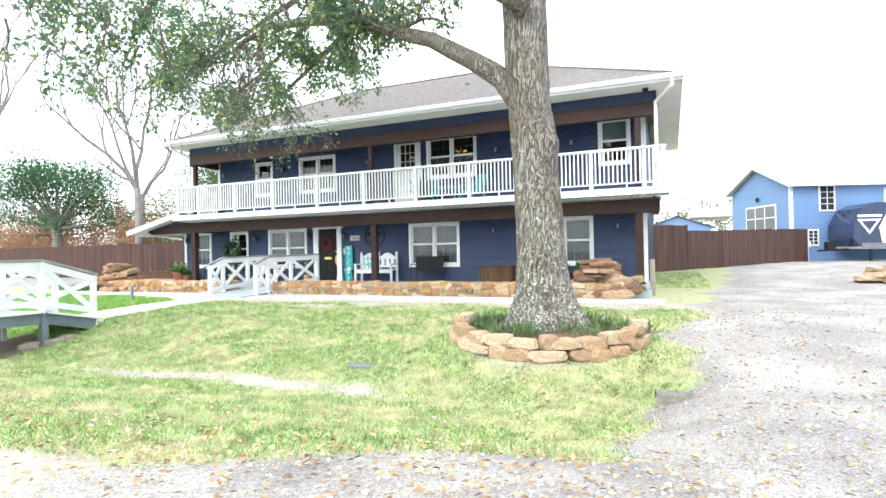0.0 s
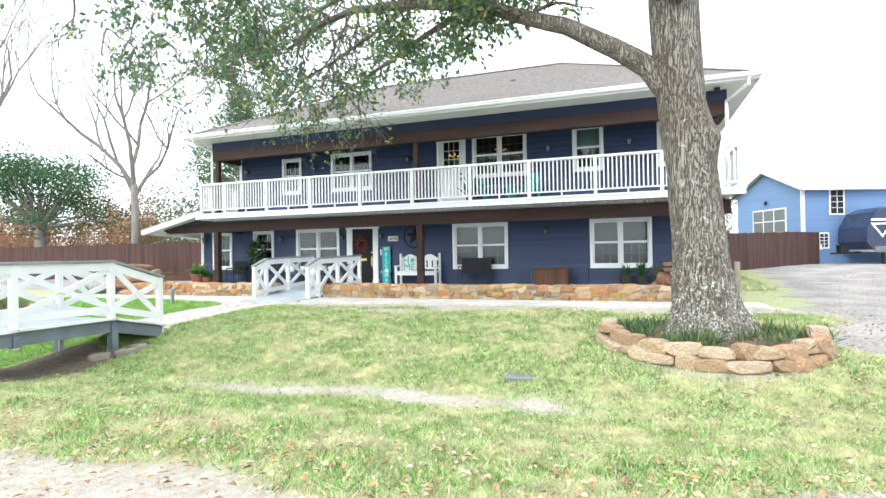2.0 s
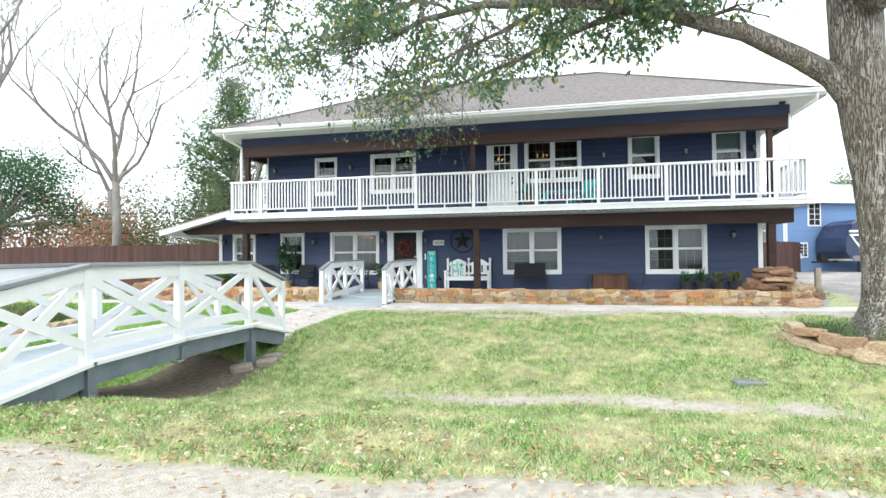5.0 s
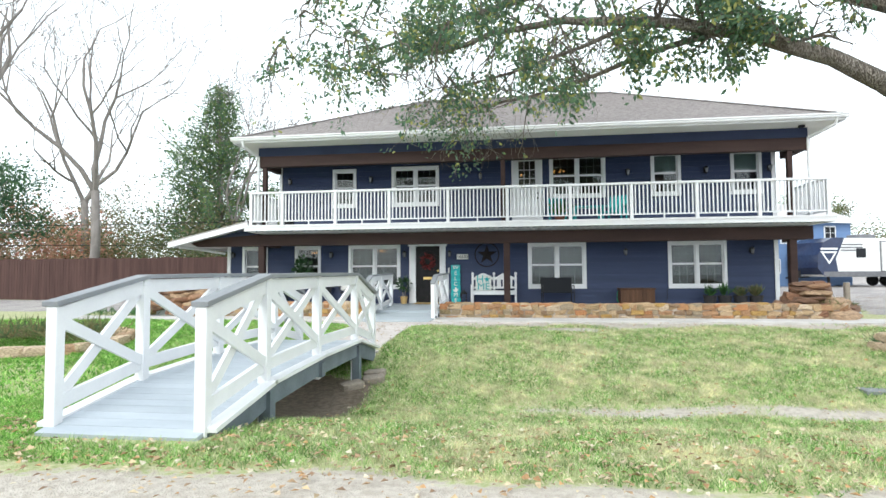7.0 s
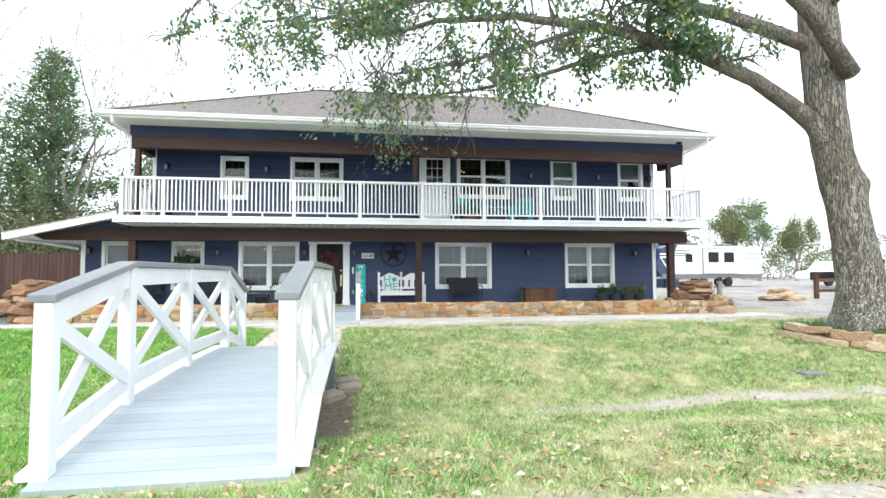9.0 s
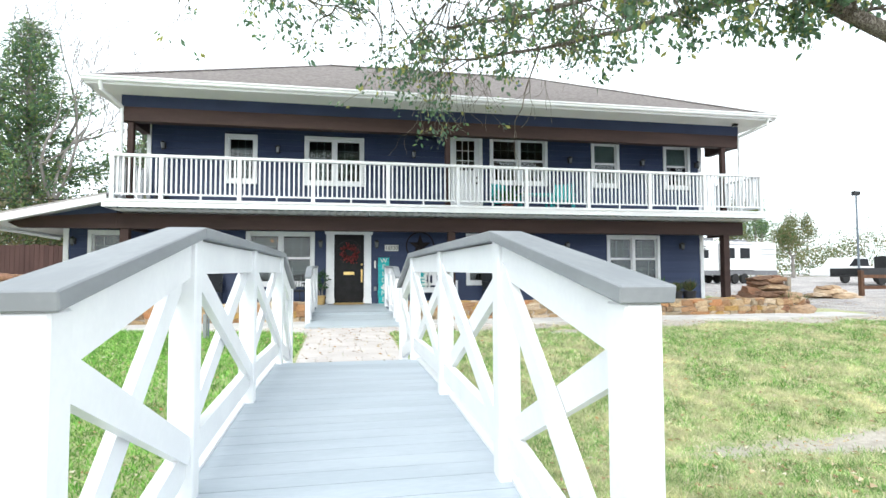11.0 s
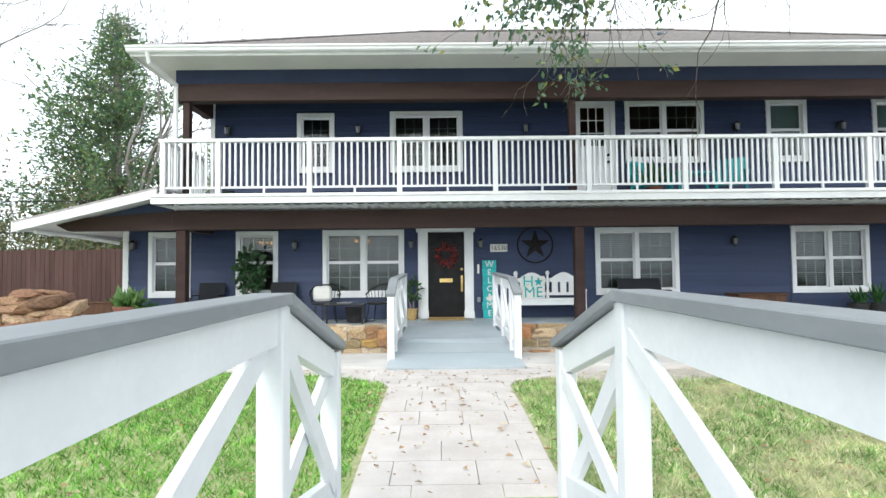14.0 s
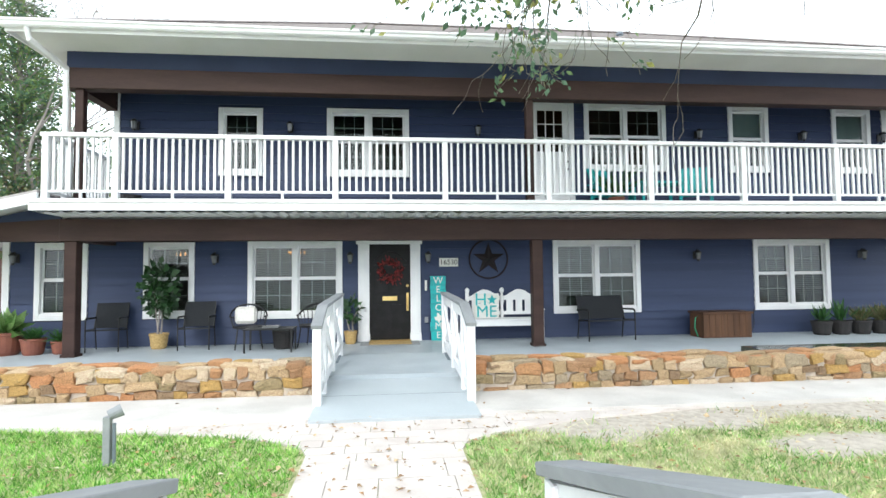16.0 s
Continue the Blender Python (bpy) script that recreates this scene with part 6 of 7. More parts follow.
shrub_belt("green_undergrowth", "mixed green undergrowth behind the board fence", [(-24 - 2.9 * k, 25.5 + (k * 7 % 4), 2.3, 3.4 + (k * 5 % 3) * 1.0) for k in (0, 1, 2, 3, 9, 10, 11, 12, 13, 14)], SHRUB_LEAF, 2, 1700, 0.17)
shrub_belt("autumn_undergrowth", "rust-coloured autumn trees behind the board fence", [(-33.5 - 2.7 * k, 25.5 + (k * 3 % 4), 2.5, 4.0 + (k % 3) * 0.7) for k in range(9)], RUST_LEAF, 6, 1800, 0.2)
shrub_belt("olive_brush", "thin olive-brown brush and saplings behind the fence", [(-21.5, 28, 2.0, 5.5), (-23.5, 30, 2.4, 7.0), (-25.5, 25.5, 2.2, 5.0), (-28.5, 28, 2.4, 6.6), (-31.5, 26.5, 2.4, 5.6), (-34.5, 29, 2.4, 7.0), (-38, 27, 2.4, 6.0)], OLIVE_LEAF, 21, 1300, 0.17)
shrub_belt("far_woods", "hazy line of woods on the horizon", [(-95 + 9 * k, 95 + (k * 11 % 9), 7, 7 + (k * 7 % 5)) for k in range(24)], SHRUB_LEAF, 12, 1500, 0.42)

# raised bed along the fence
rb = thing("raised_bed", "long dark timber raised bed along the board fence", "planter", at=(-24.5, 21.35, float(gz(-24.5, 21.3))))
part("front_board", Shape().box(-3.3, 3.3, -0.28, -0.24, -0.05, 0.34), CEDAR_BOX, rb, bevel=0.006)
part("cap_board", Shape().box(-3.35, 3.35, -0.32, -0.20, 0.34, 0.38), CEDAR_BOX, rb, bevel=0.006)
for x in (-3.3, 3.26):
    part("end_board", Shape().box(x, x + 0.04, -0.24, 0.3, -0.05, 0.34), CEDAR_BOX, rb)
part("soil", Shape().box(-3.26, 3.26, -0.24, 0.3, -0.02, 0.30), MULCH, rb)

# overhead wires at the end of the lawn
s = Shape()
for z0, sag in ((4.4, 0.5), (3.2, 0.35)):
    s.tube([(-60 + 42 * k / 16, 23.0 + 1.5 * k / 16, z0 + 0.6 - 0.9 * k / 16 - sag * math.sin(math.pi * k / 16)) for k in range(17)], 0.018, 5)
solid("overhead_wire", s, BLACK_METAL, "thin black overhead wires across the yard", "wire", kind="stuff")


# ---- things on the porch ----
def sling_chair(at, turn, width=0.56, label="black metal patio chair with a charcoal sling seat", name="patio_chair", group="sling chairs on the porch"):
    c = thing(name, label, "chair" if width < 0.9 else "bench", group)
    w = width / 2
    for x in (-w, w):
        part("leg", Shape().tube([(x, -0.26, 0), (x, -0.26, 0.60)], 0.014, 6), BLACK_METAL, c)
        part("leg", Shape().tube([(x, 0.30, 0), (x, 0.22, 0.42)], 0.014, 6), BLACK_METAL, c)
        part("armrest", Shape().tube([(x, -0.26, 0.60), (x, -0.2, 0.635), (x, 0.24, 0.62), (x, 0.30, 0.60)], 0.02, 6), BLACK_METAL, c)
        part("back_post", Shape().tube([(x, 0.18, 0.40), (x, 0.36, 0.90)], 0.014, 6), BLACK_METAL, c)
        part("side_rail", Shape().tube([(x, -0.27, 0.42), (x, 0.22, 0.39)], 0.014, 6), BLACK_METAL, c)
    part("seat", Shape().add([(-w, -0.27, 0.425), (w, -0.27, 0.425), (w, 0.0, 0.40), (-w, 0.0, 0.40), (w, 0.22, 0.39), (-w, 0.22, 0.39)], [(0, 1, 2, 3), (3, 2, 4, 5)]).box(-w, w, -0.28, -0.26, 0.40, 0.43), SLING, c)
    part("backrest", Shape().beam((0, 0.19, 0.42), (0, 0.36, 0.90), width, 0.015, up=(0, 1, 0)), SLING, c)
    c.matrix_basis = pose(*at, 0, 0, turn)
    return c


ch = sling_chair((-17.98, 17.28, PZ), 8)
copy_thing(ch, pose(-16.32, 17.28, PZ, 0, 0, 6))
sling_chair((-8.02, 17.25, PZ), 4, 1.02, "black metal loveseat with a charcoal sling back", "loveseat", "")


def wicker_chair(at, turn):
    c = thing("wicker_chair", "round-backed black wicker chair by the small table", "chair", "wicker chairs")
    for x in (-0.25, 0.25):
        for y in (-0.22, 0.2):
            part("leg", Shape().tube([(x * 0.8, y * 0.8, 0.4), (x, y, 0)], 0.013, 6), BLACK_METAL, c)
    part("seat", Shape().lathe([(0.05, 0.395), (0.27, 0.39), (0.30, 0.41), (0.28, 0.435), (0.05, 0.42)], sides=18), BLACK_METAL, c)
    arc = [radians(-35 + 250 * k / 16) for k in range(17)]
    part("back_rim", Shape().tube([(0.34 * math.cos(a), 0.30 * math.sin(a), 0.62 + 0.22 * max(0, math.sin(a))) for a in arc], 0.018, 6), BLACK_METAL, c)
    for a in arc[1:-1]:
        part("strand", Shape().tube([(0.29 * math.cos(a), 0.26 * math.sin(a), 0.42), (0.34 * math.cos(a), 0.30 * math.sin(a), 0.62 + 0.22 * max(0, math.sin(a)))], 0.008, 4), BLACK_METAL, c)
    c.matrix_basis = pose(*at, 0, 0, turn)
    return c


wc = wicker_chair((-15.30, 17.15, PZ), 15)
copy_thing(wc, pose(-14.05, 17.2, PZ, 0, 0, -18))
solid("throw_pillow", Shape().box(-0.2, 0.2, -0.06, 0.06, -0.17, 0.17), CLOTH, "white printed throw pillow on a wicker chair", "pillow", bevel=0.05).matrix_basis = pose(-15.36, 17.17, PZ + 0.64, -14, 0, 10)
t = thing("patio_table", "low black metal patio table with a glass top", "table", at=(-14.78, 16.65, PZ))
for x in (-0.42, 0.42):
    for y in (-0.22, 0.22):
        part("leg", Shape().box(x - 0.015, x + 0.015, y - 0.015, y + 0.015, 0, 0.41), BLACK_METAL, t)
part("tabletop", Shape().box(-0.45, 0.45, -0.25, 0.25, 0.41, 0.435), BLACK_METAL, t, bevel=0.006)
solid("table_tray", Shape().box(-14.92, -14.62, 16.56, 16.76, PZ + 0.437, PZ + 0.475), LAMP_GLASS, "small pale tray lying on the patio table", "tray")
b = thing("waste_basket", "dark woven round basket under the table", "basket", at=(-14.62, 17.05, PZ))
part("body", Shape().lathe([(0.15, 0), (0.18, 0.02), (0.21, 0.32), (0.22, 0.34), (0.20, 0.34)]), DARK_POT, b)


def potted(name, label, at, r, h, material, leaf_mat, height, spread, n, size, seed, stems=0, ratio=0.4, up=0.8):
    """A pot with a planted crown of leaves."""
    g = np.random.default_rng(seed)
    t = thing(name, label, "potted plant", at=at)
    part("pot", Shape().lathe([(r * 0.72, 0), (r * 0.85, h * 0.15), (r, h * 0.85), (r * 1.06, h * 0.88), (r * 1.06, h), (r * 0.9, h), (r * 0.88, h * 0.9)]), material, t, smooth=False)
    part("soil", Shape().lathe([(0.01, h * 0.86), (r * 0.9, h * 0.86), (r * 0.9, h * 0.9), (0.01, h * 0.91)]), MULCH, t)
    if stems:
        for k in range(stems):
            a = 2.1 * k
            part("stem", Shape().tube([(0.04 * math.cos(a), 0.04 * math.sin(a), h * 0.88), (0.07 * math.cos(a + 1), 0.07 * math.sin(a + 1), h + height * 0.3), (0.16 * math.cos(a), 0.16 * math.sin(a), h + height * 0.62)], [0.02, 0.017, 0.012], 6), BARE_BARK, t)
        q = g.normal(0, 1, (n, 3))
        q /= np.linalg.norm(q, axis=1, keepdims=True)
        q *= g.uniform(0.3, 1, (n, 1)) ** 0.5
        c = q * [spread, spread, height * 0.36] + [0, 0, h + height * 0.62]
        d = q * 0.8 + [0, 0, 0.2]
    else:
        a = g.uniform(0, 2 * math.pi, n)
        e = g.uniform(0, 1, n)
        c = np.stack([np.cos(a) * e * r * 0.5, np.sin(a) * e * r * 0.5, np.full(n, h * 0.9) + g.uniform(0, height * 0.25, n)], 1)
        d = np.stack([np.cos(a) * spread / height, np.sin(a) * spread / height, np.full(n, up)], 1) * 1.6
    part("leaves", leaf_cloud("leaves", c, d, size, leaf_mat, g, ratio=ratio, droop=0.0, spread=0.015), None, t)
    return t


potted("fiddle_leaf_tree", "leafy indoor fig tree in a woven basket pot", (-17.08, 17.42, PZ), 0.17, 0.30, BASKET, DARK_LEAF, 1.42, 0.31, 330, 0.17, 1, stems=3, ratio=0.6)
potted("small_fig_plant", "small fig plant in a wicker basket beside the door", (-13.36, 17.5, PZ), 0.13, 0.26, BASKET, DARK_LEAF, 0.72, 0.19, 90, 0.15, 2, stems=2, ratio=0.6)
potted("terracotta_pot", "broad-leaved plant in a large terracotta pot", (-19.62, 17.0, PZ), 0.29, 0.42, TERRA, HOSTA_LEAF, 0.42, 0.42, 70, 0.36, 3, ratio=0.4)
potted("terracotta_pot", "bushy herb in a terracotta pot", (-19.10, 16.95, PZ), 0.2, 0.3, TERRA, POT_LEAF, 0.3, 0.2, 260, 0.2, 4, ratio=0.08)
potted("terracotta_pot", "small bushy herb in a terracotta pot", (-18.64, 17.0, PZ), 0.165, 0.24, TERRA, POT_LEAF, 0.3, 0.2, 240, 0.2, 5, ratio=0.08)
for k, (x, tall) in enumerate(((-3.16, 0.34), (-2.70, 0.38), (-2.22, 0.26), (-1.74, 0.3))):
    potted("dark_planter", "spiky green plant in a dark ribbed planter", (x, 17.2, PZ), 0.2, 0.3, DARK_POT, POT_LEAF if k < 2 else SHRUB_LEAF, 0.3, 0.12, 40 if k < 2 else 150, tall, 20 + k, ratio=0.12, up=1.5)
# balcony plant
potted("palm_pot", "small palm in a pot on the balcony", (-7.95, 16.75, DECK_Z), 0.16, 0.22, TERRA, POT_LEAF, 0.6, 0.4, 60, 0.6, 30, ratio=0.09, up=1.2)

# white settle with arched back panels
s0 = thing("white_bench", "white painted wooden settle with arched back panels and finials", "bench", at=(-10.17, 17.42, PZ))
part("seat", Shape().box(-0.78, 0.78, -0.26, 0.24, 0.43, 0.47), WHITE, s0, bevel=0.008)
part("apron", Shape().box(-0.74, 0.74, -0.24, -0.215, 0.33, 0.43), WHITE, s0)
for x in (-0.75, 0.75):
    part("leg", Shape().box(x - 0.035, x + 0.035, -0.26, -0.19, 0, 0.64), WHITE, s0)
    part("leg", Shape().box(x - 0.035, x + 0.035, 0.19, 0.26, 0, 1.0), WHITE, s0)
    part("armrest", Shape().box(x - 0.045, x + 0.045, -0.28, 0.22, 0.64, 0.675), WHITE, s0)
part("back_rail", Shape().box(-0.74, 0.74, 0.20, 0.24, 0.53, 0.60), WHITE, s0)
for x in (-0.75, 0.0, 0.75):
    part("finial", Shape().lathe([(0.035, 0.47), (0.045, 0.6), (0.028, 0.68), (0.042, 0.8), (0.042, 0.92), (0.02, 0.98), (0.05, 1.03), (0.045, 1.08), (0.01, 1.11)], (x, 0.22, 0), 12), WHITE, s0)
for x0 in (-0.71, 0.04):
    w = 0.67
    arch = [(x0, 0.84)] + [(x0 + w * k / 10, 0.92 + 0.15 * math.sin(math.pi * k / 10) ** 1.5) for k in range(11)] + [(x0 + w, 0.84)]
    part("arched_rail", Shape().prism(arch, 0.20, 0.235), WHITE, s0)
    for k in range(3):
        xa = x0 + 0.06 + k * 0.2
        part("back_slat", Shape().box(xa, xa + 0.14, 0.205, 0.23, 0.60, 0.90), WHITE, s0)


def words(text, size, material, m, parent=None, label="", name="lettering", depth=0.004):
    """Raised lettering in the built-in font, as a mesh."""
    cu = bpy.data.curves.new(name, "FONT")
    cu.body, cu.size, cu.extrude = text, size, depth
    cu.align_x, cu.align_y = "CENTER", "CENTER"
    tmp = bpy.data.objects.new(name, cu)
    me = bpy.data.meshes.new_from_object(tmp)
    bpy.data.objects.remove(tmp)
    me.materials.clear()
    me.materials.append(material)
    ob = part(name, me, material, parent, label)
    ob.matrix_basis = m
    return ob


# HOME board on the bench
hb = thing("home_sign", "square slatted board with large turquoise letters on the bench", "sign", at=(-10.53, 17.50, PZ + 0.47))
for k in range(5):
    part("slat", Shape().box(-0.27, 0.27, 0.0, 0.02, 0.104 * k, 0.104 * k + 0.098), SIGN_WHITE, hb)
words("H", 0.37, TEAL, pose(-0.12, -0.006, 0.38, 90, 0, 0), hb, "turquoise letters")
words("ME", 0.35, TEAL, pose(0, -0.006, 0.13, 90, 0, 0), hb, "turquoise letters")
star5 = []
for k in range(10):
    r = 0.11 if k % 2 == 0 else 0.05
    star5.append((0.12 + r * math.sin(math.pi * k / 5), 0.38 + r * math.cos(math.pi * k / 5)))
part("state_shape", Shape().prism(star5, -0.008, 0.0), TEAL, hb)

# WELCOME board by the door
wb = thing("welcome_sign", "tall turquoise slatted sign board leaning beside the door", "sign", at=(-11.53, 17.70, PZ))
wr = random.Random(2)
for k in range(14):
    o = wr.uniform(-0.012, 0.012)
    part("slat", Shape().box(-0.165 + o, 0.165 + o, 0.0, 0.02, 0.098 * k, 0.098 * k + 0.093), TEAL, wb)
for k, ch1 in enumerate("WELC ME"):
    if ch1 != " ":
        words(ch1, 0.20, SIGN_WHITE, pose(0, -0.006, 1.27 - 0.193 * k, 90, 0, 0), wb, "white letter")
part("state_shape", Shape().prism([(-0.09, 0.50), (-0.03, 0.50), (-0.03, 0.58), (0.02, 0.58), (0.02, 0.54), (0.08, 0.52), (0.085, 0.46), (0.03, 0.41), (0.015, 0.36), (-0.03, 0.43), (-0.06, 0.42)], -0.01, 0.0), SIGN_WHITE, wb)

# house number
hn = thing("number_plaque", "white plaque with the house number beside the door", "sign", at=(-11.29, F, 1.905))
part("plate", Shape().box(-0.205, 0.205, -0.035, -0.012, -0.092, 0.092), SIGN_WHITE, hn, bevel=0.006)
words("16530", 0.155, BLACK, pose(0, -0.038, -0.003, 90, 0, 0), hn, "black house number digits")

# metal star
ms = thing("metal_star", "dark rusted metal barn star in a ring on the wall", "wall decor", at=(-10.42, F - 0.03, 1.97))
pts3 = []
for k in range(10):
    r = 0.36 if k % 2 == 0 else 0.14
    pts3.append((r * math.sin(math.pi * k / 5), 0.0, r * math.cos(math.pi * k / 5)))
part("star", Shape().add([(0, -0.08, 0)] + pts3, [(0, 1 + k, 1 + (k + 1) % 10) for k in range(10)]), IRON, ms)
part("ring", Shape().tube([(0.42 * math.cos(2 * math.pi * k / 28), 0, 0.42 * math.sin(2 * math.pi * k / 28)) for k in range(29)], 0.018, 6), IRON, ms)

# wreath
wt = thing("door_wreath", "red and dark twig wreath hung on the front door", "wreath", at=(-12.54, F - 0.02, 1.74))
part("twig_ring", Shape().tube([(0.19 * math.cos(2 * math.pi * k / 24), 0, 0.19 * math.sin(2 * math.pi * k / 24)) for k in range(25)], 0.035, 7), BROWN, wt)
g = np.random.default_rng(9)
a = g.uniform(0, 2 * math.pi, 260)
rr = 0.19 + g.normal(0, 0.045, 260)
part("berries_and_leaves", leaf_cloud("berries_and_leaves", np.stack([rr * np.cos(a), g.uniform(-0.06, -0.01, 260), rr * np.sin(a)], 1), np.stack([np.cos(a), np.full(260, -0.6), np.sin(a)], 1), 0.07, RED, g, ratio=0.5, droop=0, spread=0.015), None, wt)


# wall lanterns
def lantern(x, z, first=None):
    if first is not None:
        return copy_thing(first, pose(x, F - 0.012, z))
    t = thing("wall_lantern", "small black wall lantern with a glass shade", "wall lamp", "wall lanterns")
    part("back_plate", Shape().box(-0.05, 0.05, -0.02, 0.0, -0.09, 0.09), BLACK_METAL, t, bevel=0.005)
    part("arm", Shape().tube([(0, -0.02, 0.06), (0, -0.08, 0.12), (0, -0.14, 0.10)], 0.012, 6), BLACK_METAL, t)
    part("cap", Shape().lathe([(0.075, 0.05), (0.07, 0.065), (0.03, 0.10), (0.01, 0.12)], (0, -0.14, 0), 10), BLACK_METAL, t)
    part("shade", Shape().lathe([(0.03, -0.10), (0.045, -0.09), (0.062, 0.05), (0.05, 0.05)], (0, -0.14, 0), 10), LAMP_GLASS, t)
    part("base", Shape().lathe([(0.01, -0.14), (0.035, -0.12), (0.035, -0.10)], (0, -0.14, 0), 10), BLACK_METAL, t)
    t.matrix_basis = pose(x, F - 0.012, z)
    return t


l0 = lantern(-19.95, 2.05)
for x in (-16.12, -13.38, -11.74, -5.68, -1.62):
    lantern(x, 2.02, l0)
for x in (-17.72, -14.62, -10.62, -5.55, -3.0, -0.98):
    lantern(x, 4.77, l0)

# deck box, hose, door mat, key pad
db = thing("deck_box", "brown stained cedar storage box with a flat lid", "storage box", at=(-5.45, 17.30, PZ))
for k in range(8):
    part("board", Shape().box(-0.54 + 0.135 * k, -0.54 + 0.135 * k + 0.128, -0.27, -0.25, 0.02, 0.50), CEDAR_BOX, db)
part("body", Shape().box(-0.54, 0.54, -0.25, 0.25, 0.0, 0.50), CEDAR_BOX, db)
part("lid", Shape().box(-0.57, 0.57, -0.30, 0.28, 0.50, 0.545), CEDAR_BOX, db, bevel=0.006)
solid("power_cord", Shape().tube([(-4.33, F - 0.045, 0.78), (-4.33, F - 0.045, 0.42), (-4.45, F - 0.1, PZ + 0.03), (-4.85, F - 0.18, PZ + 0.02)], 0.008, 6), BLACK_METAL, "thin black cord hanging down the wall by the box", "cord")
solid("garden_hose", Shape().tube([(-6.02, 17.2, PZ + 0.02), (-6.09, 17.2, PZ + 0.2), (-6.07, 17.2, PZ + 0.42), (-5.98, 17.25, PZ + 0.45), (-5.9, 17.4, PZ + 0.3), (-5.95, 17.5, PZ + 0.02)], 0.012, 6),
      mat("hose_green", (0.03, 0.28, 0.14), (0.02, 0.22, 0.11), rough=0.5), "green hose hooked over the box's end", "hose")
solid("door_mat", Shape().box(-12.98, -12.12, 17.22, 17.70, PZ + 0.001, PZ + 0.018), BASKET, "tan coir mat in front of the door", "mat", bevel=0.004)
solid("porch_rug", Shape().box(-13.15, -11.95, 17.10, 17.74, PZ - 0.004, PZ + 0.006), GREY_CAP, "thin grey rug under the mat", "rug")
solid("door_bell", Shape().box(-11.81, -11.76, F - 0.04, F - 0.013, 1.30, 1.52), SIGN_WHITE, "small grey intercom beside the door", "door bell", bevel=0.005)
solid("outlet_cover", Shape().box(-11.82, -11.74, F - 0.035, F - 0.013, 0.62, 0.74), GREY_CAP, "grey outlet cover low on the wall", "outlet", bevel=0.005)
gl = thing("floor_lantern", "black candle lantern standing by the sign", "lantern", at=(-11.22, 17.5, PZ))
part("base", Shape().box(-0.09, 0.09, -0.09, 0.09, 0, 0.04), BLACK_METAL, gl)
for x in (-0.08, 0.08):
    for y in (-0.08, 0.08):
        part("bar", Shape().box(x - 0.008, x + 0.008, y - 0.008, y + 0.008, 0.04, 0.34), BLACK_METAL, gl)
part("cap", Shape().lathe([(0.13, 0.34), (0.11, 0.38), (0.03, 0.46), (0.02, 0.5)], sides=4), BLACK_METAL, gl)

# turquoise chairs and table on the balcony
bt = thing("balcony_table", "turquoise painted side table on the balcony", "table", at=(-7.05, 16.8, DECK_Z))
part("tabletop", Shape().box(-0.45, 0.45, -0.25, 0.25, 0.50, 0.54), TEAL, bt)
for x in (-0.4, 0.4):
    for y in (-0.2, 0.2):
        part("leg", Shape().box(x - 0.025, x + 0.025, y - 0.025, y + 0.025, 0, 0.5), TEAL, bt)


def slat_chair(at, turn, first=None):
    if first is not None:
        return copy_thing(first, pose(*at, 0, 0, turn))
    c = thing("slatted_chair", "turquoise slatted wooden chair on the balcony", "chair", "turquoise balcony chairs")
    for k in range(4):
        part("seat_slat", Shape().beam((-0.26, -0.25 + 0.12 * k, 0.36 - 0.02 * k), (0.26, -0.25 + 0.12 * k, 0.36 - 0.02 * k), 0.1, 0.02), TEAL, c)
    for k in range(5):
        part("back_slat", Shape().beam((-0.24 + 0.12 * k, 0.22, 0.3), (-0.26 + 0.13 * k, 0.42, 0.95), 0.09, 0.02, up=(0, 1, 0)), TEAL, c)
    for x in (-0.3, 0.3):
        part("armrest", Shape().box(x - 0.06, x + 0.06, -0.3, 0.35, 0.56, 0.585), TEAL, c)
        part("leg", Shape().box(x - 0.02, x + 0.02, -0.28, -0.2, 0, 0.56), TEAL, c)
        part("leg", Shape().box(x - 0.02, x + 0.02, 0.22, 0.3, 0, 0.56), TEAL, c)
    c.matrix_basis = pose(*at, 0, 0, turn)
    return c


sc = slat_chair((-6.15, 16.9, DECK_Z), -30)
slat_chair((-7.85, 17.2, DECK_Z), 25, sc)
solid("balcony_basket", Shape().lathe([(0.16, 0), (0.2, 0.02), (0.2, 0.3), (0.18, 0.3)], (-17.6, 17.3, DECK_Z), 14), BLACK_METAL, "dark round basket on the balcony", "basket")


# lamps glowing inside
def chandelier(x, y, z):
    t = thing("chandelier", "small dark room light with warm bulbs behind the window", "ceiling lamp", at=(x, y, z))
    part("stem", Shape().tube([(0, 0, 0), (0, 0, 2.82 - z if z < 2.8 else 5.7 - z)], 0.012, 6), BLACK_METAL, t)
    for k in range(5):
        a = 2 * math.pi * k / 5
        arm = part("arm", Shape().tube([(0, 0, 0), (0.12 * math.cos(a), 0.12 * math.sin(a), -0.06), (0.2 * math.cos(a), 0.2 * math.sin(a), 0)], 0.008, 5), BLACK_METAL, t)
        part("bulb", Shape().lathe([(0.008, 0), (0.024, 0.03), (0.02, 0.06), (0.004, 0.085)], (0.2 * math.cos(a), 0.2 * math.sin(a), 0.0), 8), BULB, arm)


# dining chandelier behind the single window
chandelier(-17.45, F + 2.0, 2.15)
# copy added to stand for bulbs reflected in the paired window
chandelier(-14.9, F + 2.4, 2.2)
# ceiling fan light upstairs, stood in for by two sets of arms and bulbs
chandelier(-9.35, F + 1.6, 5.05)
chandelier(-7.7, F + 2.2, 5.25)

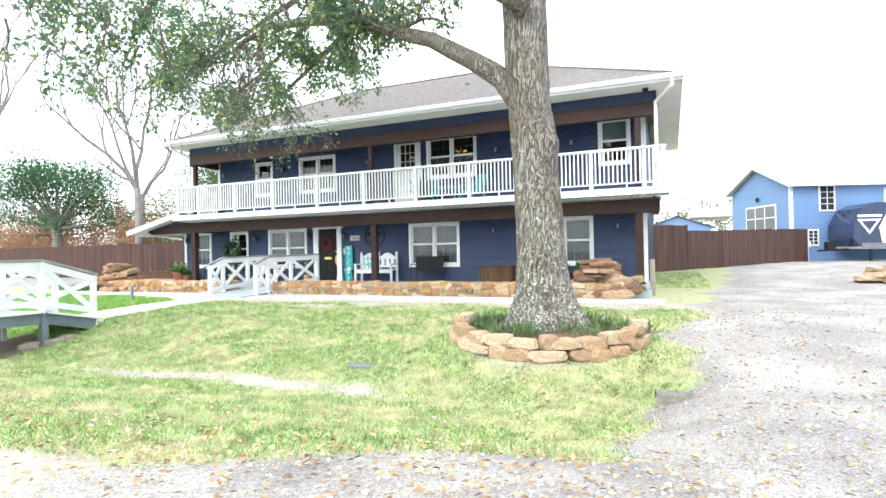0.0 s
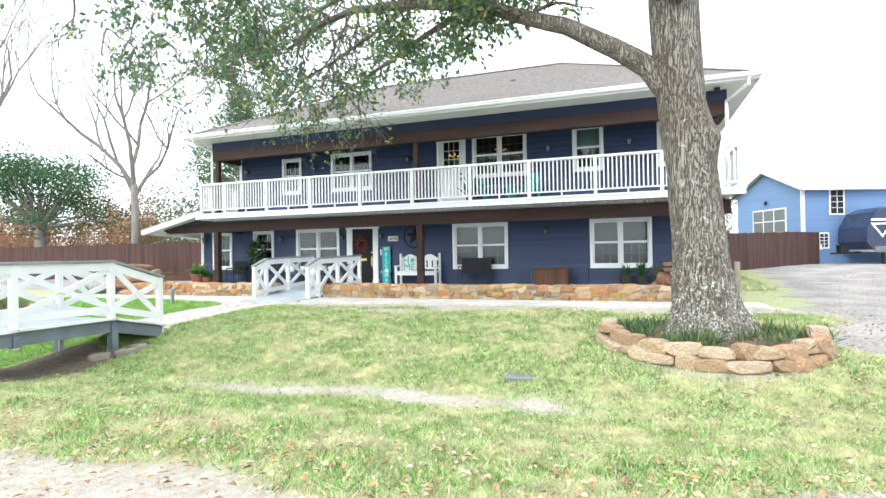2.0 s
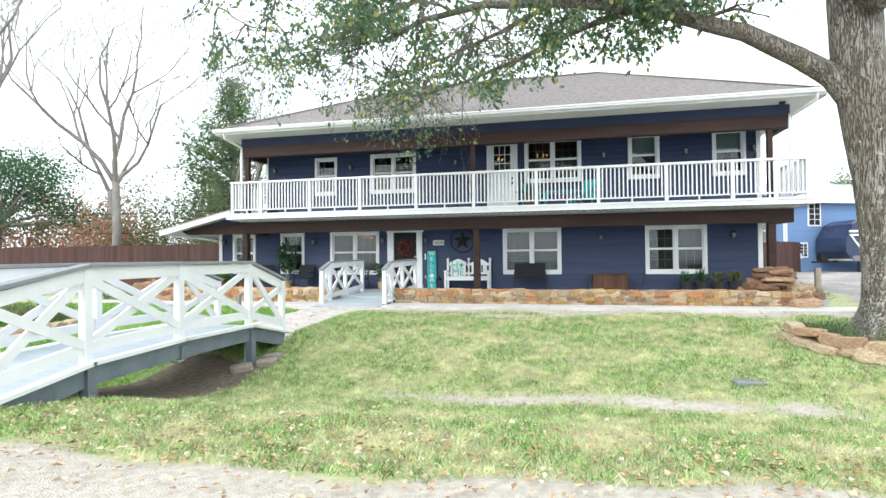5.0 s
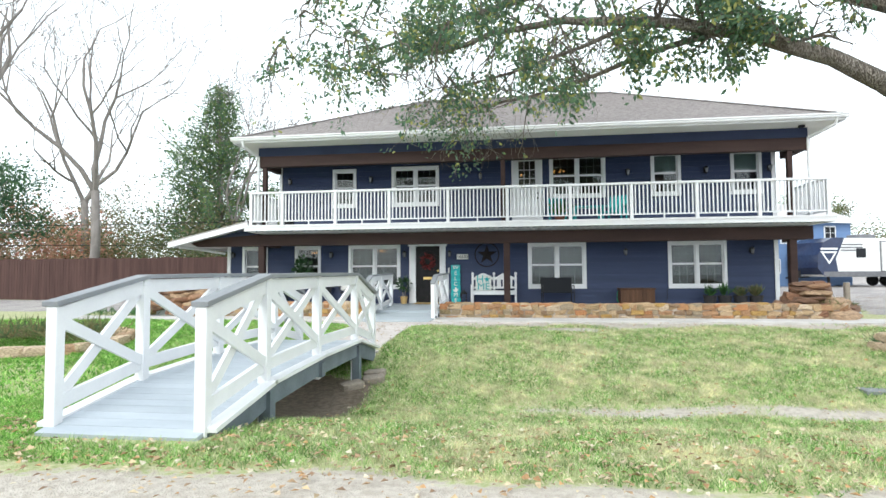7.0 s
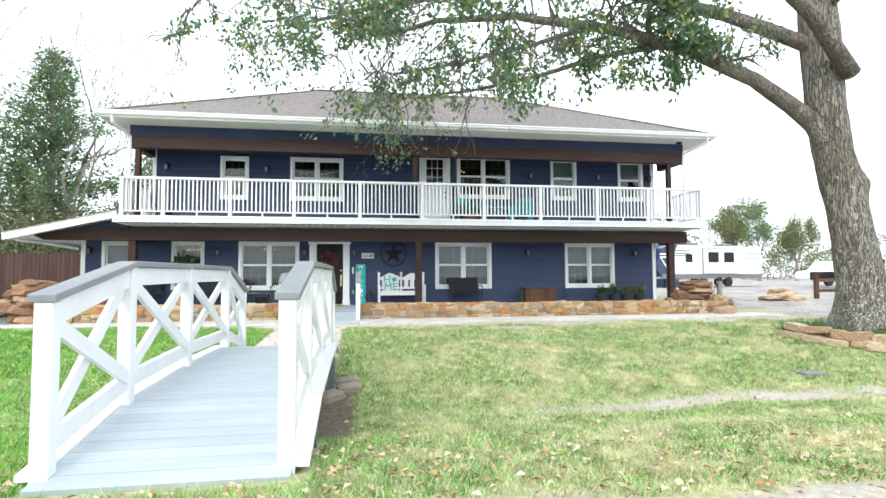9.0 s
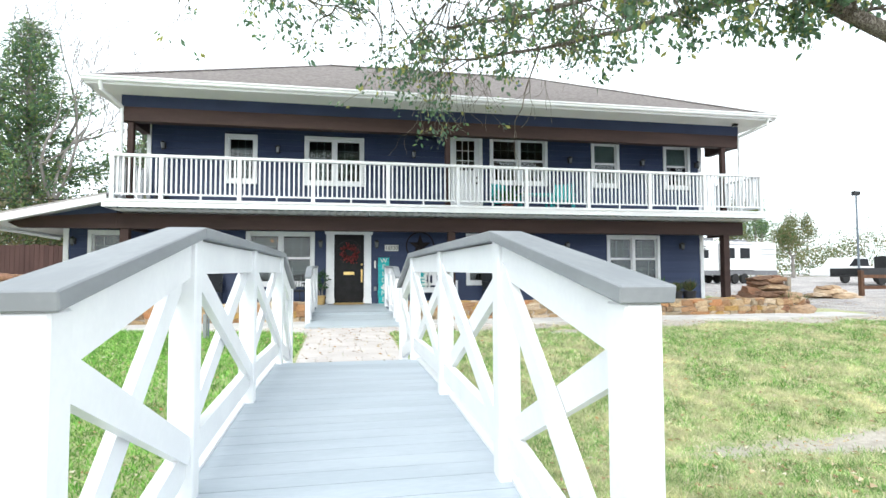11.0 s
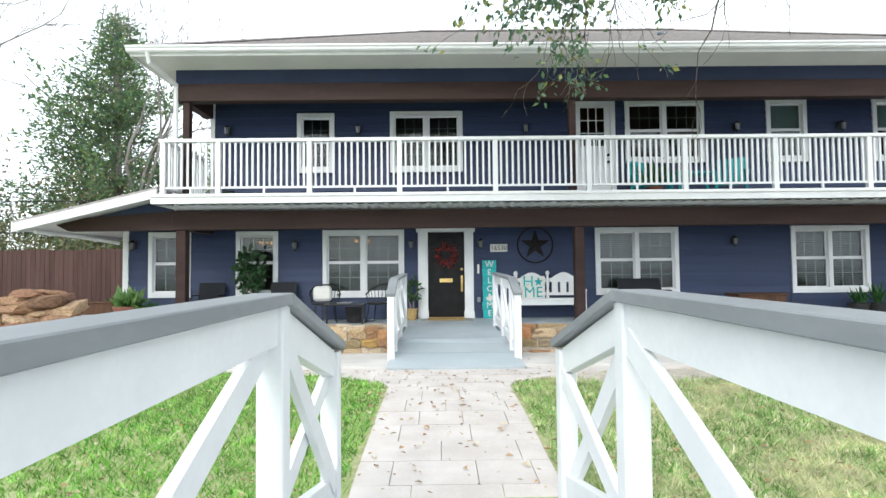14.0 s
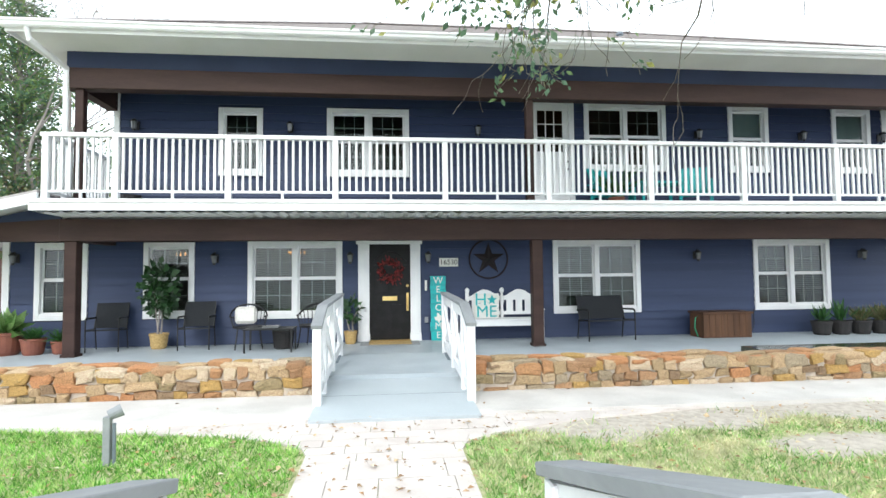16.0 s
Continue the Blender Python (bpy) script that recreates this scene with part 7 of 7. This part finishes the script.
# ---- garden things ----
sp = thing("path_spotlight", "grey garden spotlight on a short post in the lawn", "garden lamp", at=(-15.0, 11.25, float(gz(-15.0, 11.25))))
part("post", Shape().box(-0.045, 0.015, -0.03, 0.03, -0.05, 0.42), GREY_CAP, sp, bevel=0.005)
part("conduit", Shape().tube([(0.04, 0, -0.05), (0.04, 0, 0.36)], 0.016, 8), GREY_SKIRT, sp)
part("lamp_head", Shape().tube([(0.0, -0.02, 0.43), (0.09, 0.03, 0.47)], [0.045, 0.055], 12), GREY_CAP, sp)
vz = float(gz(-4.43, 7.05))
solid("valve_cover", Shape().box(-4.62, -4.24, 6.92, 7.18, vz - 0.05, vz + 0.035), LIQ, "flat grey plastic meter box lid in the grass", "box lid", bevel=0.012)
cp = thing("culvert_pipe", "grey ditch pipe end under the gravel drive", "pipe", at=(-0.35, 6.45, float(gz(-0.35, 6.45)) + 0.06))
part("pipe", Shape().tube([(0.06, 0, -0.04), (0.5, 0.05, -0.06)], 0.14, 16, caps=False).tube([(0.06, 0, -0.04), (0.5, 0.05, -0.06)], 0.12, 16, caps=False), mat("old_pipe_concrete", (0.26, 0.235, 0.205), (0.15, 0.135, 0.115), scale=8, rough=0.95, bump=0.4), cp)
frs = random.Random(77)
for k, (x, y) in enumerate(((-11.75, 7.3), (-11.7, 7.02), (-11.95, 6.7))):
    o = solid("ditch_stone", Shape().box(-0.5, 0.5, -0.5, 0.5, -0.5, 0.5), WEATHERED, "flat grey-brown stone at the bridge's foot", "stone", group="stones at the bridge", bevel=0.15)
    o.matrix_basis = pose(x, y, float(gz(x, y)) + 0.03, 4, -5, 20 * k) @ Matrix.Diagonal((0.34, 0.24, 0.12, 1))
bedrocks = thing("rock_bed", "low ring of tan rocks round a shrub bed", "planter", at=(0, 0, 0))
for k in range(22):
    a = 2 * math.pi * k / 22
    x, y = -19.3 + 1.7 * math.cos(a), 8.9 + 1.0 * math.sin(a)
    o = part("stone", SAND_ROCKS[k % 8], None, bedrocks)
    o.matrix_basis = pose(x, y, float(gz(x, y)) + 0.08, 0, 0, math.degrees(a) + 90) @ Matrix.Diagonal((0.5, 0.34, 0.24, 1))


def tufts(name, label, centres, n, height, material, seed, spread=0.12, lean=0.6):
    """Clumps of strap leaves."""
    g = np.random.default_rng(seed)
    c = np.repeat(np.array(centres, float), n, 0) + np.c_[g.normal(0, spread, (len(centres) * n, 2)), np.zeros(len(centres) * n)]
    d = np.c_[g.normal(0, lean, (len(c), 2)), np.ones(len(c))] * 2
    me = leaf_cloud(name, c, d, height, material, g, ratio=0.06, droop=0, spread=0.01)
    return tagged(new(name, me), label, "plants", kind="stuff")


g = np.random.default_rng(31)
bc = []
for k in range(36):
    a = round(g.uniform(0, 7)) * 0.9 + g.normal(0, 0.2)
    r = g.uniform(0.75, 1.3)
    bc.append((TX0 + r * math.cos(a), TY0 + 0.1 + 0.86 * r * math.sin(a), 0.03 + 0.1 * (1.3 - r)))
LIRIOPE = palette("liriope_leaves", [(0.045, 0.10, 0.045), (0.06, 0.125, 0.05), (0.08, 0.15, 0.05), (0.16, 0.20, 0.05)], rough=0.6, bump=0.0, island=True)
tufts("liriope_plants", "dark green strap-leaved ground cover round the oak", bc, 60, 0.22, LIRIOPE, 3)
tufts("bed_shrubs", "green and yellowing shrubs in the rock bed", [(-19.3 + 1.2 * math.cos(k), 8.9 + 0.6 * math.sin(k * 1.7), 0.0) for k in range(12)], 120, 0.42, SHRUB_LEAF, 5, 0.2, 0.8)
tufts("raised_bed_plants", "small green and orange flowering plants in the raised bed", [(-26.6, 21.35, 0.45), (-25.9, 21.35, 0.45), (-22.6, 21.35, 0.45), (-21.9, 21.35, 0.45)], 50, 0.24, HOSTA_LEAF, 17, 0.1, 0.7)
tufts("waterfall_plants", "small yellow-green plants among the waterfall rocks", [(-0.95, 13.8, 0.35), (-1.1, 14.1, 0.4), (-0.85, 14.0, 0.2), (-1.5, 13.6, 0.4)], 70, 0.28, SHRUB_LEAF, 7, 0.12, 0.9)
tufts("fountain_plants", "low green plants beside the rock fountain", [(-20.9, 13.7, 0.1), (-21.3, 13.9, 0.1), (-20.6, 13.5, 0.1), (-21.8, 13.6, 0.1)], 90, 0.3, POT_LEAF, 8, 0.2, 0.8)

# ---- lawn ----


def lawn(name, label, x0, x1, y0, y1, count, h, w, seed):
    """Grass blades, thinner where the soil is worn bare."""
    g = np.random.default_rng(seed)
    x, y = g.uniform(x0, x1, count), g.uniform(y0, y1, count)
    bare = np.maximum.reduce([sand_mask(x, y), mud_mask(x, y), drive_mask(x, y), road_mask(x, y)])
    patch = 0.5 + 0.5 * np.sin(x * 2.3 + np.sin(y * 1.9)) * np.sin(y * 2.9 + np.sin(x * 1.3))
    keep = (g.uniform(0, 1, count) > bare * 1.25) & (g.uniform(0, 1, count) > 0.30 * patch)
    keep &= ~((np.abs(x + 12.62) < 0.74 + np.minimum(3.4, np.maximum(0, y - 11.2) ** 2 * 2.6)) & (y > 8.0))
    keep &= ~((np.abs(x + 12.64) < 0.78) & (y > 2.5) & (y < 4.6)) & ~((y > 12.27) & (y < 17))
    keep &= np.hypot(x - TX0, (y - TY0 - 0.1) / 0.9) > 1.46
    x, y, patch = x[keep], y[keep], patch[keep]
    n = len(x)
    z = gz(x, y)
    a = g.uniform(0, 2 * math.pi, n)
    hh = h * g.uniform(0.5, 1.35, n) * (0.75 + 0.4 * patch)
    lean = g.normal(0, 0.75, (n, 2)) * hh[:, None]
    ww = w * g.uniform(0.7, 1.3, n)
    dx, dy = np.cos(a) * ww / 2, np.sin(a) * ww / 2
    v = np.stack([np.c_[x - dx, y - dy, z - 0.005], np.c_[x + dx, y + dy, z - 0.005], np.c_[x + lean[:, 0], y + lean[:, 1], z + hh]], 1).reshape(-1, 3)
    return tagged(new(name, bare_mesh(name, v, np.arange(3 * n).reshape(-1, 3), GRASS)), label, "grass", kind="stuff")


lawn("lawn_grass", "green and straw-coloured coarse lawn grass", -16.5, 0.6, 2.0, 7.5, 330000, 0.055, 0.011, 1)
lawn("lawn_grass_rear", "green lawn grass nearer the house", -23, 1.0, 7.5, 12.4, 260000, 0.06, 0.015, 2)
lawn("lawn_grass_side", "grass at the lawn's far end", -34, -16.5, 2.0, 12.4, 120000, 0.07, 0.03, 3)
lawn("grass_tuft_side", "grass strip beside the house", -0.7, 0.9, 13.0, 24, 12000, 0.08, 0.03, 4)


def litter(name, label, n, x0, x1, y0, y1, size, seed, lift=0.02, weight=None):
    g = np.random.default_rng(seed)
    x, y = g.uniform(x0, x1, n), g.uniform(y0, y1, n)
    if weight is not None:
        k = g.uniform(0, 1, n) < weight(x, y)
        x, y = x[k], y[k]
    inside = (np.abs(x + 12.64) < 0.8) & (y > 2.5) & (y < 8.4)
    x, y = x[~inside], y[~inside]
    n = len(x)
    c = np.c_[x, y, gz(x, y) + lift]
    a = g.uniform(0, 2 * math.pi, n)
    d = np.c_[np.cos(a), np.sin(a), g.normal(0, 0.12, n)]
    sdir = np.c_[-np.sin(a), np.cos(a), g.normal(0, 0.25, n)]
    ln = size * g.uniform(0.5, 1.3, (n, 1))
    w = ln * g.uniform(0.35, 0.75, (n, 1))
    curl = np.c_[np.zeros((n, 2)), 0.18 * ln[:, 0]]
    v = np.stack([c, c + d * ln * 0.5 + sdir * w * 0.5 + curl, c + d * ln, c + d * ln * 0.5 - sdir * w * 0.5 + curl], 1).reshape(-1, 3)
    return tagged(new(name, bare_mesh(name, v, np.arange(4 * n).reshape(-1, 4), LITTER)), label, "fallen leaves", kind="stuff")


litter("fallen_leaves", "scattered brown fallen leaves in the grass", 34000, -16, 2, 1.5, 12.2, 0.055, 1, 0.035, lambda x, y: 0.2 + 0.7 * np.exp(-((y - 2.5) / 1.1) ** 2) + 0.3 * np.exp(-((x + 1) / 1.6) ** 2))
litter("drive_leaves", "small brown leaves and chips on the gravel", 6500, -2, 8, 2, 24, 0.04, 2, 0.008)
litter("walk_leaves", "a few brown leaves lying on the walk and path", 380, -16, -0.5, 8.4, 13.35, 0.06, 3, 0.05, lambda x, y: np.where((y > 12.4) | (np.abs(x + 12.6) < 0.8), 0.8, 0.2))
g = np.random.default_rng(8)
x, y = g.uniform(-3, 9, 9000), g.uniform(2.2, 26, 9000)
k = (drive_mask(x, y) > 0.7) & (g.uniform(0, 1, 9000) < np.exp(-np.maximum(0, y - 3) / 7))
x, y = x[k], y[k]
rr = g.uniform(0.010, 0.026, len(x))
zz = gz(x, y)
cv, cf = [], []
octa = np.array([(1, 0, 0), (0, 1, 0), (-1, 0, 0), (0, -1, 0), (0, 0, 0.7), (0, 0, -0.7)])
tri = np.array([(0, 1, 4), (1, 2, 4), (2, 3, 4), (3, 0, 4), (1, 0, 5), (2, 1, 5), (3, 2, 5), (0, 3, 5)])
jit = g.uniform(0.6, 1.3, (len(x), 6, 1))
v = np.c_[x, y, zz + 0.004][:, None, :] + octa[None] * jit * rr[:, None, None]
f = tri[None] + (np.arange(len(x)) * 6)[:, None, None]
PEBBLE = palette("pebbles", [(0.50, 0.46, 0.42), (0.60, 0.55, 0.50), (0.40, 0.37, 0.34), (0.52, 0.44, 0.37)], island=True, bump=0.2)
tagged(new("drive_gravel", bare_mesh("drive_gravel", v.reshape(-1, 3), f.reshape(-1, 3), PEBBLE)), "loose pale pebbles on the drive", "gravel", kind="stuff")

# ---- lap siding, board by board ----
siding(wall_low, XL + 0.1, XR - 0.1, PZ, 2.72, OPEN_LOW)
siding(wall_up, UL + 0.09, XR - 0.1, DECK_Z, 5.62, OPEN_UP)
